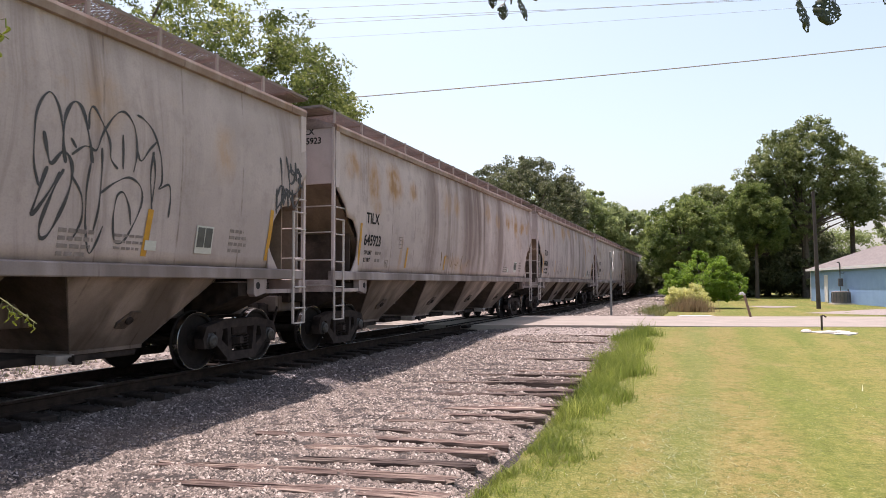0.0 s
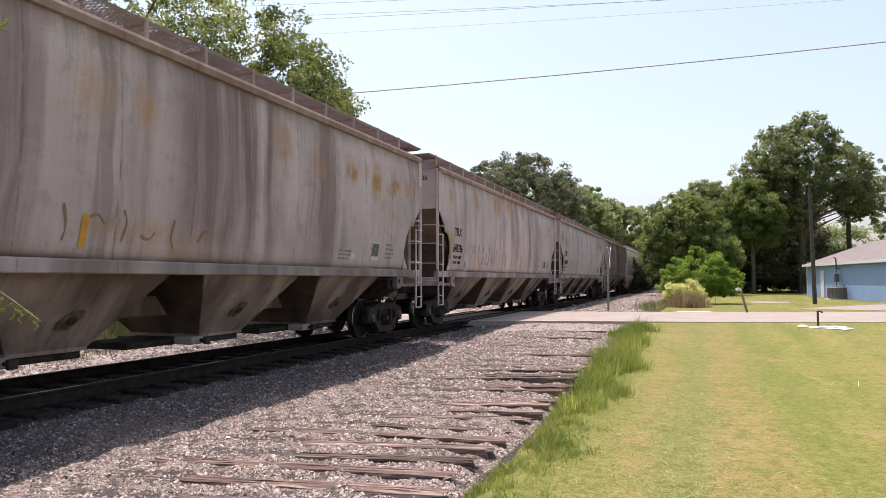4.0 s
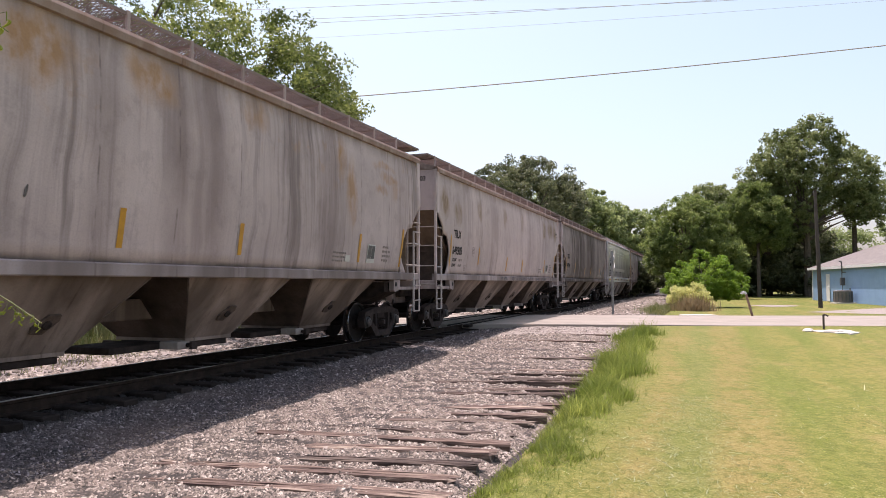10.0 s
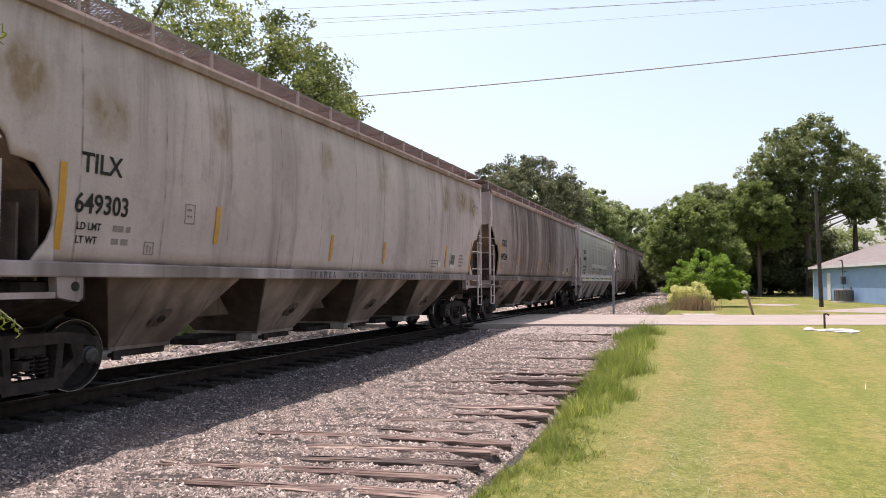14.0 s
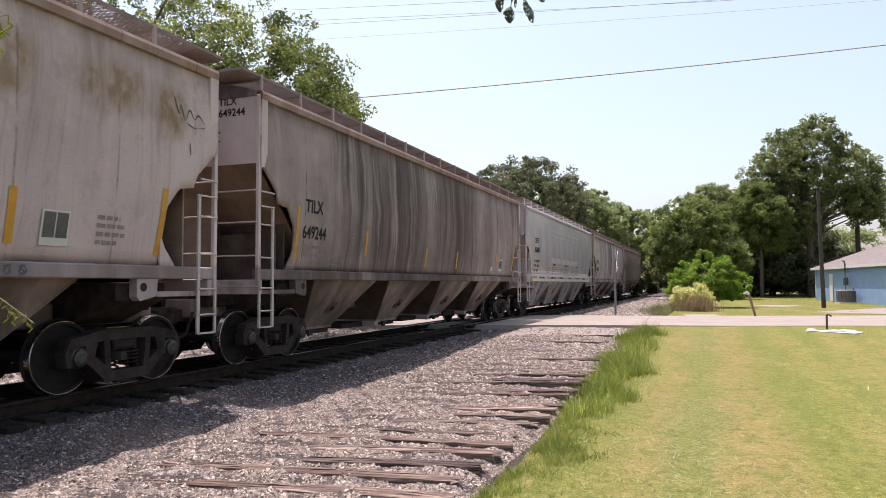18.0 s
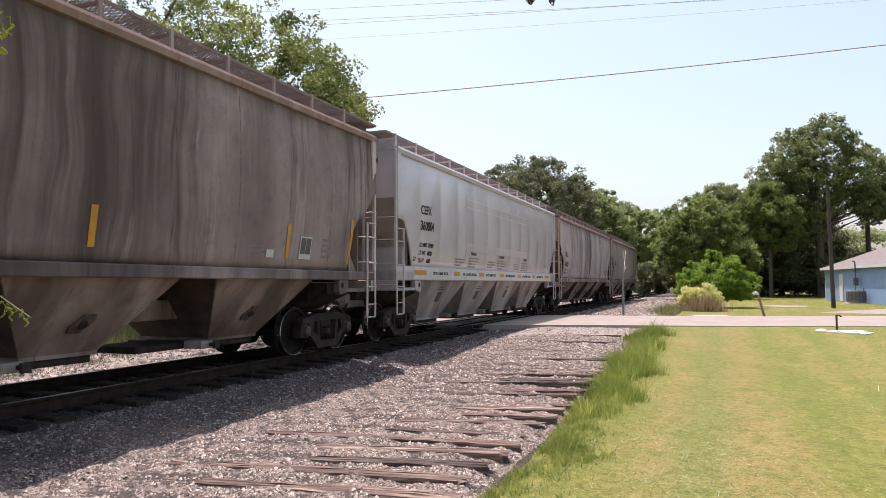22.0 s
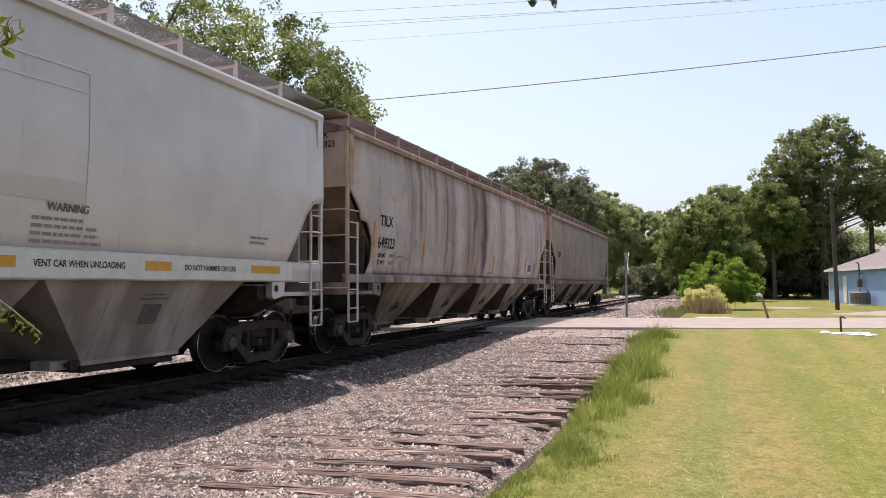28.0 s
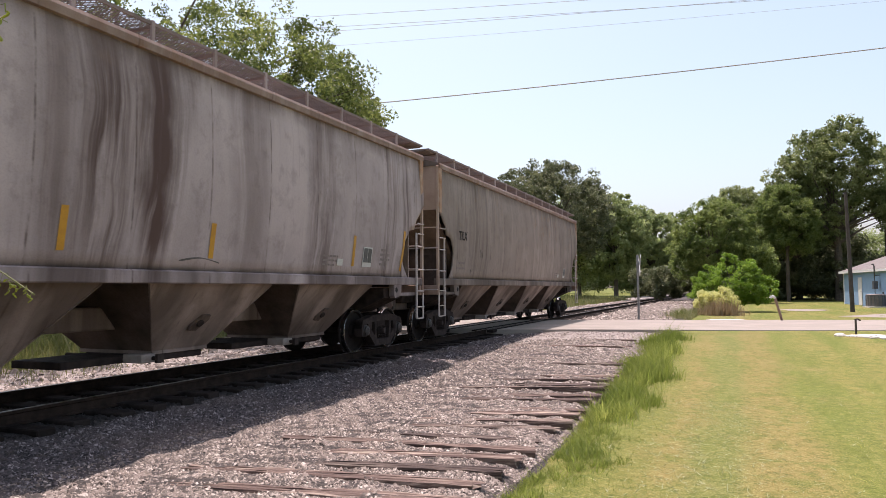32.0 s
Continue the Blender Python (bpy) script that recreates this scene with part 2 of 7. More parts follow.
M_OLDTIE = old_wood()
# bed darkened to paint the shade in gaps between the loose stones
M_BALLAST = surface("crushed_stone_bed", (0.035, 0.029, 0.026), (0.11, 0.09, 0.08), 22, 0.95, 0, 0.9, 70, own=False, distance=0.04)
M_ASPHALT = surface("worn_asphalt", (0.25, 0.215, 0.183), (0.32, 0.275, 0.236), 0.9, 0.9, 0, 0.25, 50, own=False)
M_CONCRETE = surface("pale_concrete", (0.50, 0.46, 0.42), (0.60, 0.56, 0.51), 2, 0.85, 0, 0.2, 40)
M_IRON = surface("sooty_cast_iron", (0.028, 0.022, 0.021), (0.072, 0.054, 0.049), 5, 0.85, 0.0, 0.4, 40, spec=0.1)
M_WHEEL = surface("rusty_wheel_steel", (0.019, 0.016, 0.0155), (0.036, 0.029, 0.027), 6, 0.8, 0.0, 0.2, spec=0.12)
M_TREAD = surface("bright_wheel_rim", (0.62, 0.61, 0.60), (0.34, 0.33, 0.32), 8, 0.25, 1.0, 0.05)
M_CAP = surface("bearing_cap_steel", (0.085, 0.08, 0.08), (0.035, 0.03, 0.028), 20, 0.5, 0.5, 0.1)
M_GALV = surface("galvanised_steel", (0.33, 0.32, 0.31), (0.24, 0.23, 0.22), 6, 0.55, 0.3, 0.1)
M_WHITE = surface("white_enamel", (0.62, 0.61, 0.58), (0.52, 0.50, 0.47), 5, 0.5, 0, 0.1)
M_YELLOW = surface("yellow_reflector", (0.62, 0.30, 0.02), (0.50, 0.23, 0.02), 9, 0.45, 0, 0.05)
M_BLACK = surface("black_stencil", (0.028, 0.026, 0.026), (0.05, 0.046, 0.045), 9, 0.8, 0, 0.0, spec=0.1)
M_FADED = surface("faded_stencil", (0.24, 0.195, 0.185), (0.32, 0.265, 0.25), 9, 0.8, 0, 0.0, spec=0.1)
M_RED = surface("faded_red_stencil", (0.33, 0.10, 0.085), (0.42, 0.2, 0.18), 9, 0.7, 0, 0.0)
M_BARK = surface("bark", (0.07, 0.055, 0.042), (0.14, 0.11, 0.085), 6, 0.95, 0, 0.8, 25, distance=0.03)
M_POLE = surface("weathered_pole_wood", (0.05, 0.04, 0.034), (0.085, 0.068, 0.056), 3, 0.9, 0, 0.4, 30)
M_WIRE = surface("cable_sheath", (0.38, 0.34, 0.32), (0.46, 0.42, 0.40), 4, 0.6, 0, 0.0)
M_BLUE = surface("blue_painted_boards", (0.22, 0.35, 0.54), (0.26, 0.40, 0.59), 1.5, 0.6, 0, 0.1, 30)
M_SHINGLE = surface("grey_shingles", (0.15, 0.13, 0.12), (0.21, 0.185, 0.172), 3, 0.9, 0, 0.6, 18, distance=0.02)
M_TRIM = surface("white_trim", (0.72, 0.71, 0.69), (0.64, 0.63, 0.61), 4, 0.5, 0, 0.05)
M_DARKMETAL = surface("dark_metal_case", (0.09, 0.09, 0.095), (0.14, 0.14, 0.14), 6, 0.5, 0.4, 0.1)
M_GRAVELPAD = surface("gravel_drive", (0.22, 0.185, 0.165), (0.34, 0.29, 0.265), 9, 0.95, 0, 0.5, 45, own=False)


def lawn_colour(nt):
    """The lawn's colour by place: mowing runs along the track, slanting ones further out, parched and clovery patches."""
    v = coords(nt, own=False)
    sway = noise_of(nt, coords(nt, (0.5, 0.22, 0), own=False), 1.0, 4.0, 0.6)
    sep = nt.nodes.new("ShaderNodeSeparateXYZ")
    nt.links.new(v, sep.inputs[0])
    at = nt.nodes.new("ShaderNodeMath")
    at.operation = "MULTIPLY_ADD"
    nt.links.new(sway, at.inputs[0])
    at.inputs[1].default_value = 1.3
    stray = nt.nodes.new("ShaderNodeMath")
    stray.operation = "MULTIPLY_ADD"
    nt.links.new(noise_of(nt, coords(nt, (1, 0.6, 0), own=False), 2.4, 6.0, 0.7), stray.inputs[0])
    stray.inputs[1].default_value = 0.45
    nt.links.new(sep.outputs["X"], stray.inputs[2])
    nt.links.new(stray.outputs[0], at.inputs[2])
    tan, green, cool, yellow = (0.218, 0.168, 0.058), (0.122, 0.145, 0.023), (0.150, 0.156, 0.044), (0.182, 0.176, 0.039)
    runs = nt.nodes.new("ShaderNodeValToRGB")
    stops = [(-1.5, green), (-0.95, (0.178, 0.160, 0.045)), (-0.65, tan), (-0.3, cool), (0.02, cool), (0.3, tan), (0.65, tan), (1.05, green), (1.45, green), (1.9, yellow), (2.4, green), (3.0, yellow), (3.7, green), (4.4, yellow), (5.4, green)]
    e = runs.color_ramp.elements
    while len(e) < len(stops):
        e.new(0.5)
    for k, (x, c) in enumerate(stops):
        e[k].position, e[k].color = (x + 2.0) / 8.0, (*c, 1)
    nt.links.new(ramp(nt, at.outputs[0], -2.0 + 0.88, 6.0 + 0.88), runs.inputs[0])
    slant = nt.nodes.new("ShaderNodeMapping")
    slant.inputs["Rotation"].default_value, slant.inputs["Scale"].default_value = (0, 0, -0.26), (0.95, 0.10, 0)
    nt.links.new(v, slant.inputs["Vector"])
    bands = noise_of(nt, slant.outputs[0], 1.0, 3.0, 0.55)
    patch = noise_of(nt, coords(nt, (1, 0.5, 0), own=False), 0.7, 7.0, 0.7)
    col = blend(nt, times(nt, ramp(nt, bands, 0.44, 0.58), times(nt, ramp(nt, sep.outputs["X"], 0.6, 2.2), 0.8)), runs.outputs[0], (0.228, 0.188, 0.056))
    col = blend(nt, times(nt, ramp(nt, bands, 0.44, 0.34), times(nt, ramp(nt, sep.outputs["X"], 0.6, 2.2), 0.7)), col, (0.12, 0.145, 0.022))
    col = blend(nt, times(nt, ramp(nt, patch, 0.52, 0.66), 0.8), col, (0.238, 0.180, 0.070))
    return blend(nt, times(nt, ramp(nt, patch, 0.46, 0.33), 0.75), col, (0.105, 0.135, 0.018)), v


def lawn_material():
    m, nt, bsdf = tree_of("mown_lawn")
    col, v = lawn_colour(nt)
    fine = noise_of(nt, v, 60.0, 4.0, 0.75)
    tuft = noise_of(nt, v, 11.0, 7.0, 0.82)
    mott = noise_of(nt, v, 2.6, 5.0, 0.7)
    col = blend(nt, times(nt, ramp(nt, mott, 0.48, 0.62), 0.75), col, (0.118, 0.135, 0.026))
    col = blend(nt, times(nt, ramp(nt, tuft, 0.50, 0.41), 0.7), col, (0.06, 0.08, 0.011))
    col = blend(nt, times(nt, ramp(nt, tuft, 0.54, 0.62), 0.6), col, (0.27, 0.245, 0.085))
    col = blend(nt, times(nt, ramp(nt, fine, 0.50, 0.60), 0.62), col, (0.055, 0.072, 0.011))
    col = blend(nt, times(nt, ramp(nt, fine, 0.46, 0.36), 0.62), col, (0.36, 0.32, 0.14))
    nt.links.new(col, bsdf.inputs["Base Color"])
    bsdf.inputs["Roughness"].default_value = 0.95
    bsdf.inputs["Specular IOR Level"].default_value = 0.2
    bumped(nt, bsdf, tuft, 0.35, 0.04)
    return m


def lawn_blade_material():
    m, nt, bsdf = tree_of("lawn_blades")
    col, v = lawn_colour(nt)
    g = nt.nodes.new("ShaderNodeNewGeometry")
    h = node(nt, "ShaderNodeHueSaturation", Saturation=0.95)
    nt.links.new(ramp_to(nt, g.outputs["Random Per Island"], 1.1, 2.7), h.inputs["Value"])
    nt.links.new(col, h.inputs["Color"])
    nt.links.new(h.outputs["Color"], bsdf.inputs["Base Color"])
    bsdf.inputs["Roughness"].default_value = 0.6
    tr = nt.nodes.new("ShaderNodeBsdfTranslucent")
    nt.links.new(h.outputs["Color"], tr.inputs["Color"])
    mix = node(nt, "ShaderNodeMixShader", Fac=0.6)
    nt.links.new(bsdf.outputs[0], mix.inputs[1])
    nt.links.new(tr.outputs[0], mix.inputs[2])
    nt.links.new(mix.outputs[0], nt.nodes["Material Output"].inputs["Surface"])
    return m


M_LAWN = lawn_material()
L_LAWN = lawn_blade_material()
L_TALL = leaf_mat("tall_grass_blades", (0.15, 0.21, 0.032), (0.45, 0.48, 0.13), 0.7)
L_EDGE = leaf_mat("edge_grass_blades", (0.13, 0.185, 0.025), (0.34, 0.36, 0.10), 0.55)
L_CLOVER = leaf_mat("pale_clover", (0.30, 0.34, 0.17), (0.55, 0.56, 0.36), 0.4)
L_BRIGHT = leaf_mat("bright_shrub_leaves", (0.15, 0.27, 0.025), (0.33, 0.46, 0.06), 0.55)
# blue lifted a little, to tint in haze over the trees
L_MID = leaf_mat("mid_green_leaves", (0.125, 0.182, 0.044), (0.40, 0.455, 0.15), 0.6)
L_DARK = leaf_mat("dark_green_leaves", (0.10, 0.120, 0.056), (0.31, 0.325, 0.172), 0.5)
L_TALLTREE = leaf_mat("tall_tree_leaves", (0.14, 0.18, 0.06), (0.42, 0.46, 0.20), 0.55)
L_AIRY = leaf_mat("pale_green_leaves", (0.09, 0.13, 0.028), (0.35, 0.39, 0.115), 0.5)
# distance haze is put into this paler leaf colour
L_HAZE = leaf_mat("haze_pale_leaves", (0.25, 0.31, 0.125), (0.46, 0.51, 0.23), 0.6)
# shade under the boughs is put into this near-black leaf colour
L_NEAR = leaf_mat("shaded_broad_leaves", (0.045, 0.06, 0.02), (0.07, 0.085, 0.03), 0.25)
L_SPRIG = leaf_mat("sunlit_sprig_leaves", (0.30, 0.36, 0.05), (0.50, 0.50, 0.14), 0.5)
# oil stain, with the deep shade under the cars added to its black
M_OIL_SHADE = surface("oil_shade_dark_ballast", (0.025, 0.021, 0.02), (0.055, 0.047, 0.044), 22, 0.95, 0, 0.9, 70, own=False, distance=0.04)
M_RUSTPIPE = surface("rusty_pipe", (0.20, 0.12, 0.08), (0.30, 0.20, 0.14), 9, 0.8, 0, 0.2)
L_WEED = leaf_mat("flowering_weed_leaves", (0.58, 0.59, 0.20), (0.80, 0.76, 0.40), 0.6)
L_FOOT = leaf_mat("tan_dead_weeds", (0.36, 0.26, 0.15), (0.52, 0.42, 0.25), 0.4)
L_WAYSIDE = leaf_mat("dull_wayside_weeds", (0.13, 0.16, 0.04), (0.30, 0.26, 0.12), 0.4)

# ---- mesh helpers ----
class Shape:
    """A bag of faces for one mesh."""

    def __init__(self):
        self.v, self.f = [], []

    def add(self, verts, faces):
        n = len(self.v)
        self.v += [tuple(p) for p in verts]
        self.f += [tuple(i + n for i in q) for q in faces]
        return self

    def box(self, x0, x1, y0, y1, z0, z1, c=0.0):
        if c <= 0:
            p = [(x, y, z) for x in (x0, x1) for y in (y0, y1) for z in (z0, z1)]
            return self.add(p, [(0, 1, 3, 2), (4, 6, 7, 5), (0, 4, 5, 1), (2, 3, 7, 6), (0, 2, 6, 4), (1, 5, 7, 3)])
        # chamfered: three points at each corner
        p, ids = [], {}
        for i, x in enumerate((x0, x1)):
            for j, y in enumerate((y0, y1)):
                for k, z in enumerate((z0, z1)):
                    sx, sy, sz = c * (1 - 2 * i), c * (1 - 2 * j), c * (1 - 2 * k)
                    for a, q in enumerate(((x, y + sy, z + sz), (x + sx, y, z + sz), (x + sx, y + sy, z))):
                        ids[i, j, k, a] = len(p)
                        p.append(q)
        f = []
        for a in range(3):
            b, d = (a + 1) % 3, (a + 2) % 3
            for s in (0, 1):
                ring = []
                for u, w in ((0, 0), (1, 0), (1, 1), (0, 1)):
                    key = [0, 0, 0]
                    key[a], key[b], key[d] = s, u, w
                    ring.append(ids[(*key, a)])
                f.append(tuple(ring if s else reversed(ring)))
            for u in (0, 1):
                for w in (0, 1):
                    k0, k1 = [0, 0, 0], [0, 0, 0]
                    k0[b], k0[d] = u, w
                    k1[a], k1[b], k1[d] = 1, u, w
                    q = (ids[(*k0, b)], ids[(*k1, b)], ids[(*k1, d)], ids[(*k0, d)])
                    f.append(q if (u != w) else tuple(reversed(q)))
        for i in (0, 1):
            for j in (0, 1):
                for k in (0, 1):
                    q = tuple(ids[i, j, k, a] for a in range(3))
                    f.append(q if (i + j + k) % 2 else tuple(reversed(q)))
        return self.add(p, f)

    def prism(self, poly, a0, a1, axis="x"):
        """A flat outline, pushed along an axis. axis x: outline in (y, z); y: in (x, z); z: in (x, y)."""
        def at(a, u, w):
            return {"x": (a, u, w), "y": (u, a, w), "z": (u, w, a)}[axis]
        n = len(poly)
        p = [at(a0, *q) for q in poly] + [at(a1, *q) for q in poly]
        f = [tuple(range(n)), tuple(range(2 * n - 1, n - 1, -1))]
        f += [(i, i + n, (i + 1) % n + n, (i + 1) % n) for i in range(n)]
        return self.add(p, f)

    def rod(self, a, b, r, sides=8, r2=None):
        a, b = Vector(a), Vector(b)
        q = (b - a).to_track_quat("Z", "Y")
        r2 = r if r2 is None else r2
        p = [a + q @ Vector((math.cos(t) * r, math.sin(t) * r, 0)) for t in (2 * math.pi * i / sides for i in range(sides))]
        p += [b + q @ Vector((math.cos(t) * r2, math.sin(t) * r2, 0)) for t in (2 * math.pi * i / sides for i in range(sides))]
        f = [(i, (i + 1) % sides, (i + 1) % sides + sides, i + sides) for i in range(sides)]
        return self.add(p, f + [tuple(reversed(range(sides))), tuple(range(sides, 2 * sides))])

    def path(self, points, r, sides=6):
        for a, b in zip(points, points[1:]):
            self.rod(a, b, r, sides)
        return self

    def tube(self, points, r, sides=6):
        """One unbroken round tube along points."""
        pts = [Vector(q) for q in points]
        p, n = [], len(pts)
        for i, c in enumerate(pts):
            q = (pts[min(i + 1, n - 1)] - pts[max(i - 1, 0)]).to_track_quat("Z", "Y")
            p += [c + q @ Vector((math.cos(2 * math.pi * k / sides) * r, math.sin(2 * math.pi * k / sides) * r, 0)) for k in range(sides)]
        f = [(i * sides + k, i * sides + (k + 1) % sides, (i + 1) * sides + (k + 1) % sides, (i + 1) * sides + k) for i in range(n - 1) for k in range(sides)]
        return self.add(p, f + [tuple(reversed(range(sides))), tuple(range((n - 1) * sides, n * sides))])

    def lathe(self, profile, sides=32, axis="x", at=(0, 0, 0), caps=True):
        """A profile of (along, radius), turned about an axis through at."""
        p, n = [], len(profile)
        for i in range(sides):
            t = 2 * math.pi * i / sides
            for s, r in profile:
                q = (s, r * math.cos(t), r * math.sin(t)) if axis == "x" else (r * math.cos(t), r * math.sin(t), s)
                p.append((q[0] + at[0], q[1] + at[1], q[2] + at[2]))
        f = []
        for i in range(sides):
            j = (i + 1) % sides
            f += [(i * n + k, j * n + k, j * n + k + 1, i * n + k + 1) for k in range(n - 1)]
        if caps:
            f += [tuple(i * n for i in reversed(range(sides))), tuple(i * n + n - 1 for i in range(sides))]
        return self.add(p, f)

    def mesh(self, name, material, smooth=False):
        me = bpy.data.meshes.new(name)
        me.from_pydata(self.v, [], self.f)
        bm = bmesh.new()
        bm.from_mesh(me)
        bmesh.ops.recalc_face_normals(bm, faces=bm.faces)
        bm.to_mesh(me)
        bm.free()
        me.materials.append(material)
        if smooth:
            me.shade_smooth()
        return me


def part(name, shape, material, parent=None, label="", smooth=False):
    """One mesh object, under a thing or a part."""
    me = shape if isinstance(shape, bpy.types.Mesh) else shape.mesh(name, material, smooth)
    ob = new(name, me)
    if parent is not None:
        ob.parent = parent
    if label:
        tagged(ob, label)
    return ob


def thing(name, label, category, group="", kind="", at=None):
    ob = new(name)
    if at is not None:
        ob.matrix_basis = at
    return tagged(ob, label, category, group, kind)


def soup(name, verts, faces, material):
    """A mesh from numpy arrays: verts (n, 3), faces (m, 3 or 4)."""
    me = bpy.data.meshes.new(name)
    verts, faces = np.asarray(verts, np.float32), np.asarray(faces, np.int32)
    k = faces.shape[1]
    me.vertices.add(len(verts))
    me.vertices.foreach_set("co", verts.ravel())
    me.loops.add(faces.size)
    me.loops.foreach_set("vertex_index", faces.ravel())
    me.polygons.add(len(faces))
    me.polygons.foreach_set("loop_start", np.arange(0, faces.size, k, dtype=np.int32))
    me.update(calc_edges=True)
    me.materials.append(material)
    return me


# ---- the lie of the land; z = 0 is the rails' top, the track runs along y ----
TRACK = -8.34                       # the track's centre line
GAUGE = 1.5
ROAD_N = Vector((-0.29, 0.957))     # across the road
ROAD_NEAR, ROAD_FAR = 23.1, 30.2


def across(x, y):
    return ROAD_N.x * x + ROAD_N.y * y


def smoothstep(a, b, v):
    t = np.clip((v - a) / (b - a), 0, 1)
    return t * t * (3 - 2 * t)


def ground_z(x, y):
    """The ground's height, for numbers or arrays."""
    d = ROAD_N.x * x + ROAD_N.y * y
    near = -0.42 + 0.36 * smoothstep(11.0, 22.8, d)
    far = -0.06 + 0 * d
    z = np.where(d < 26, near, far)
    u = x - TRACK
    low = np.where(u < 0, u > -7.5, 1 - smoothstep(6.25, 6.85, u))
    lump = 0.012 * np.sin(x * 1.7 + y * 0.9) * np.sin(y * 1.3 - x * 0.6)
    return z + lump * (np.abs(d - 26.6) > 4.2) - np.where(d < 26, 0.16, 0.28) * low * (np.abs(d - 26.6) > 3.3)


def sheet(xs, ys, zf):
    xs, ys = np.asarray(xs, float), np.asarray(ys, float)
    gx, gy = np.meshgrid(xs, ys, indexing="ij")
    v = np.stack([gx, gy, zf(gx, gy)], -1).reshape(-1, 3)
    i, j = np.meshgrid(np.arange(len(xs) - 1), np.arange(len(ys) - 1), indexing="ij")
    a = (i * len(ys) + j).ravel()
    return v, np.stack([a, a + len(ys), a + len(ys) + 1, a + 1], -1)


xs = np.unique(np.concatenate([np.linspace(-1500, -40, 24), np.linspace(-40, 40, 161), np.linspace(-2.5, -1.0, 16), np.linspace(40, 1500, 24)]))
ys = np.unique(np.concatenate([np.linspace(-600, -20, 16), np.linspace(-20, 80, 201), np.linspace(80, 3000, 40)]))
ground = new("ground", soup("ground", *sheet(xs, ys, ground_z), M_LAWN))
tagged(ground, "mown lawn with yellowed mowing stripes", "lawn", kind="structure")

# ---- road ----
along = Vector((0.957, 0.29))


def road_point(a, d, z):
    return (along.x * a + ROAD_N.x * d, along.y * a + ROAD_N.y * d, z)


def road_z(a):
    return -0.012 - 0.03 * smoothstep(3, 9, np.abs(a + 0.5))


road = Shape()
stations = [-120, -60, -30, -18, -12, -9, -7, -6, -4, -2, 0, 2, 4, 6, 8, 11, 15, 20, 30, 60, 120]
for a, b in zip(stations, stations[1:]):
    za, zb = float(road_z(a)), float(road_z(b))
    road.add([road_point(a, ROAD_NEAR, za), road_point(b, ROAD_NEAR, zb), road_point(b, ROAD_FAR, zb), road_point(a, ROAD_FAR, za),
              road_point(a, ROAD_NEAR - 0.05, za - 0.3), road_point(b, ROAD_NEAR - 0.05, zb - 0.3), road_point(b, ROAD_FAR + 0.05, zb - 0.3), road_point(a, ROAD_FAR + 0.05, za - 0.3)],
             [(0, 1, 2, 3), (0, 4, 5, 1), (3, 2, 6, 7), (4, 7, 6, 5)])
tagged(part("road", road, M_ASPHALT), "pale worn asphalt road over the level crossing", "road", kind="structure")
patch_slab = Shape()
patch_slab.add([road_point(8.3, 30.25, -0.03), road_point(9.7, 30.25, -0.03), road_point(9.7, 31.0, -0.03), road_point(8.3, 31.0, -0.03),
                road_point(8.3, 30.25, -0.3), road_point(9.7, 30.25, -0.3), road_point(9.7, 31.0, -0.3), road_point(8.3, 31.0, -0.3)],
               [(0, 1, 2, 3), (4, 7, 6, 5), (0, 4, 5, 1), (1, 5, 6, 2), (2, 6, 7, 3), (3, 7, 4, 0)])
tagged(part("concrete_slab", patch_slab, M_CONCRETE), "pale concrete slab at the road's edge", "slab")

# ---- ballast ----
def bed_profile(x):
    """The stone bed's height across the track and the lifted siding."""
    u = x - TRACK
    z = np.interp(u, [-7.6, -6.9, -3.6, -2.0, -1.45, 1.35, 1.55, 2.0, 3.1, 3.6, 6.1, 6.6], [-0.62, -0.50, -0.46, -0.27, -0.20, -0.20, -0.24, -0.29, -0.42, -0.42, -0.44, -0.58])
    return z


def bed_z(x, y):
    d = ROAD_N.x * x + ROAD_N.y * y
    lift = 0.33 * smoothstep(12.5, 22.5, d) * (d < 26.6) + 0.27 * (d >= 26.6)
    u = x - TRACK
    core = bed_profile(x)
    z = core + np.where(np.abs(u) < 1.3, 0.0, np.clip(lift, 0, None) * np.clip((-0.20 - core) / 0.22, 0, 1))
    bumps = 0.012 * np.sin(x * 7.3 + y * 3.1) + 0.012 * np.sin(x * 3.9 - y * 8.3) + 0.008 * np.sin(x * 17 + y * 13)
    return z + bumps * (np.abs(u) > 1.3)


def in_road(x, y, pad=0.05):
    d = ROAD_N.x * x + ROAD_N.y * y
    return (d > ROAD_NEAR - pad) & (d < ROAD_FAR + pad)


def bed(name, y0, y1, step, right):
    v, f = sheet(np.arange(TRACK - 7.6, TRACK + right, 0.15), np.arange(y0, y1, step), bed_z)
    c = v[f].mean(1)
    f = f[~in_road(c[:, 0], c[:, 1], -0.25)]
    me = soup(name, v, f, M_BALLAST)
    me.materials.append(M_OIL_SHADE)     # black with oil, brake dust and painted-in shade along the rails
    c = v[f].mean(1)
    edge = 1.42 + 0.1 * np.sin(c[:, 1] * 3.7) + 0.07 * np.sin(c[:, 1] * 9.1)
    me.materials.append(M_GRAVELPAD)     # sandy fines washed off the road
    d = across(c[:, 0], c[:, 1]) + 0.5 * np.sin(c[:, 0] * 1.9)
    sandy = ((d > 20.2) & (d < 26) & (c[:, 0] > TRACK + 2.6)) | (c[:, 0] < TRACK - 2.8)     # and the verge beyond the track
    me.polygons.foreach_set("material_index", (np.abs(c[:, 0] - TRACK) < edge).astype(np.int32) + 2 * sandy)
    return me


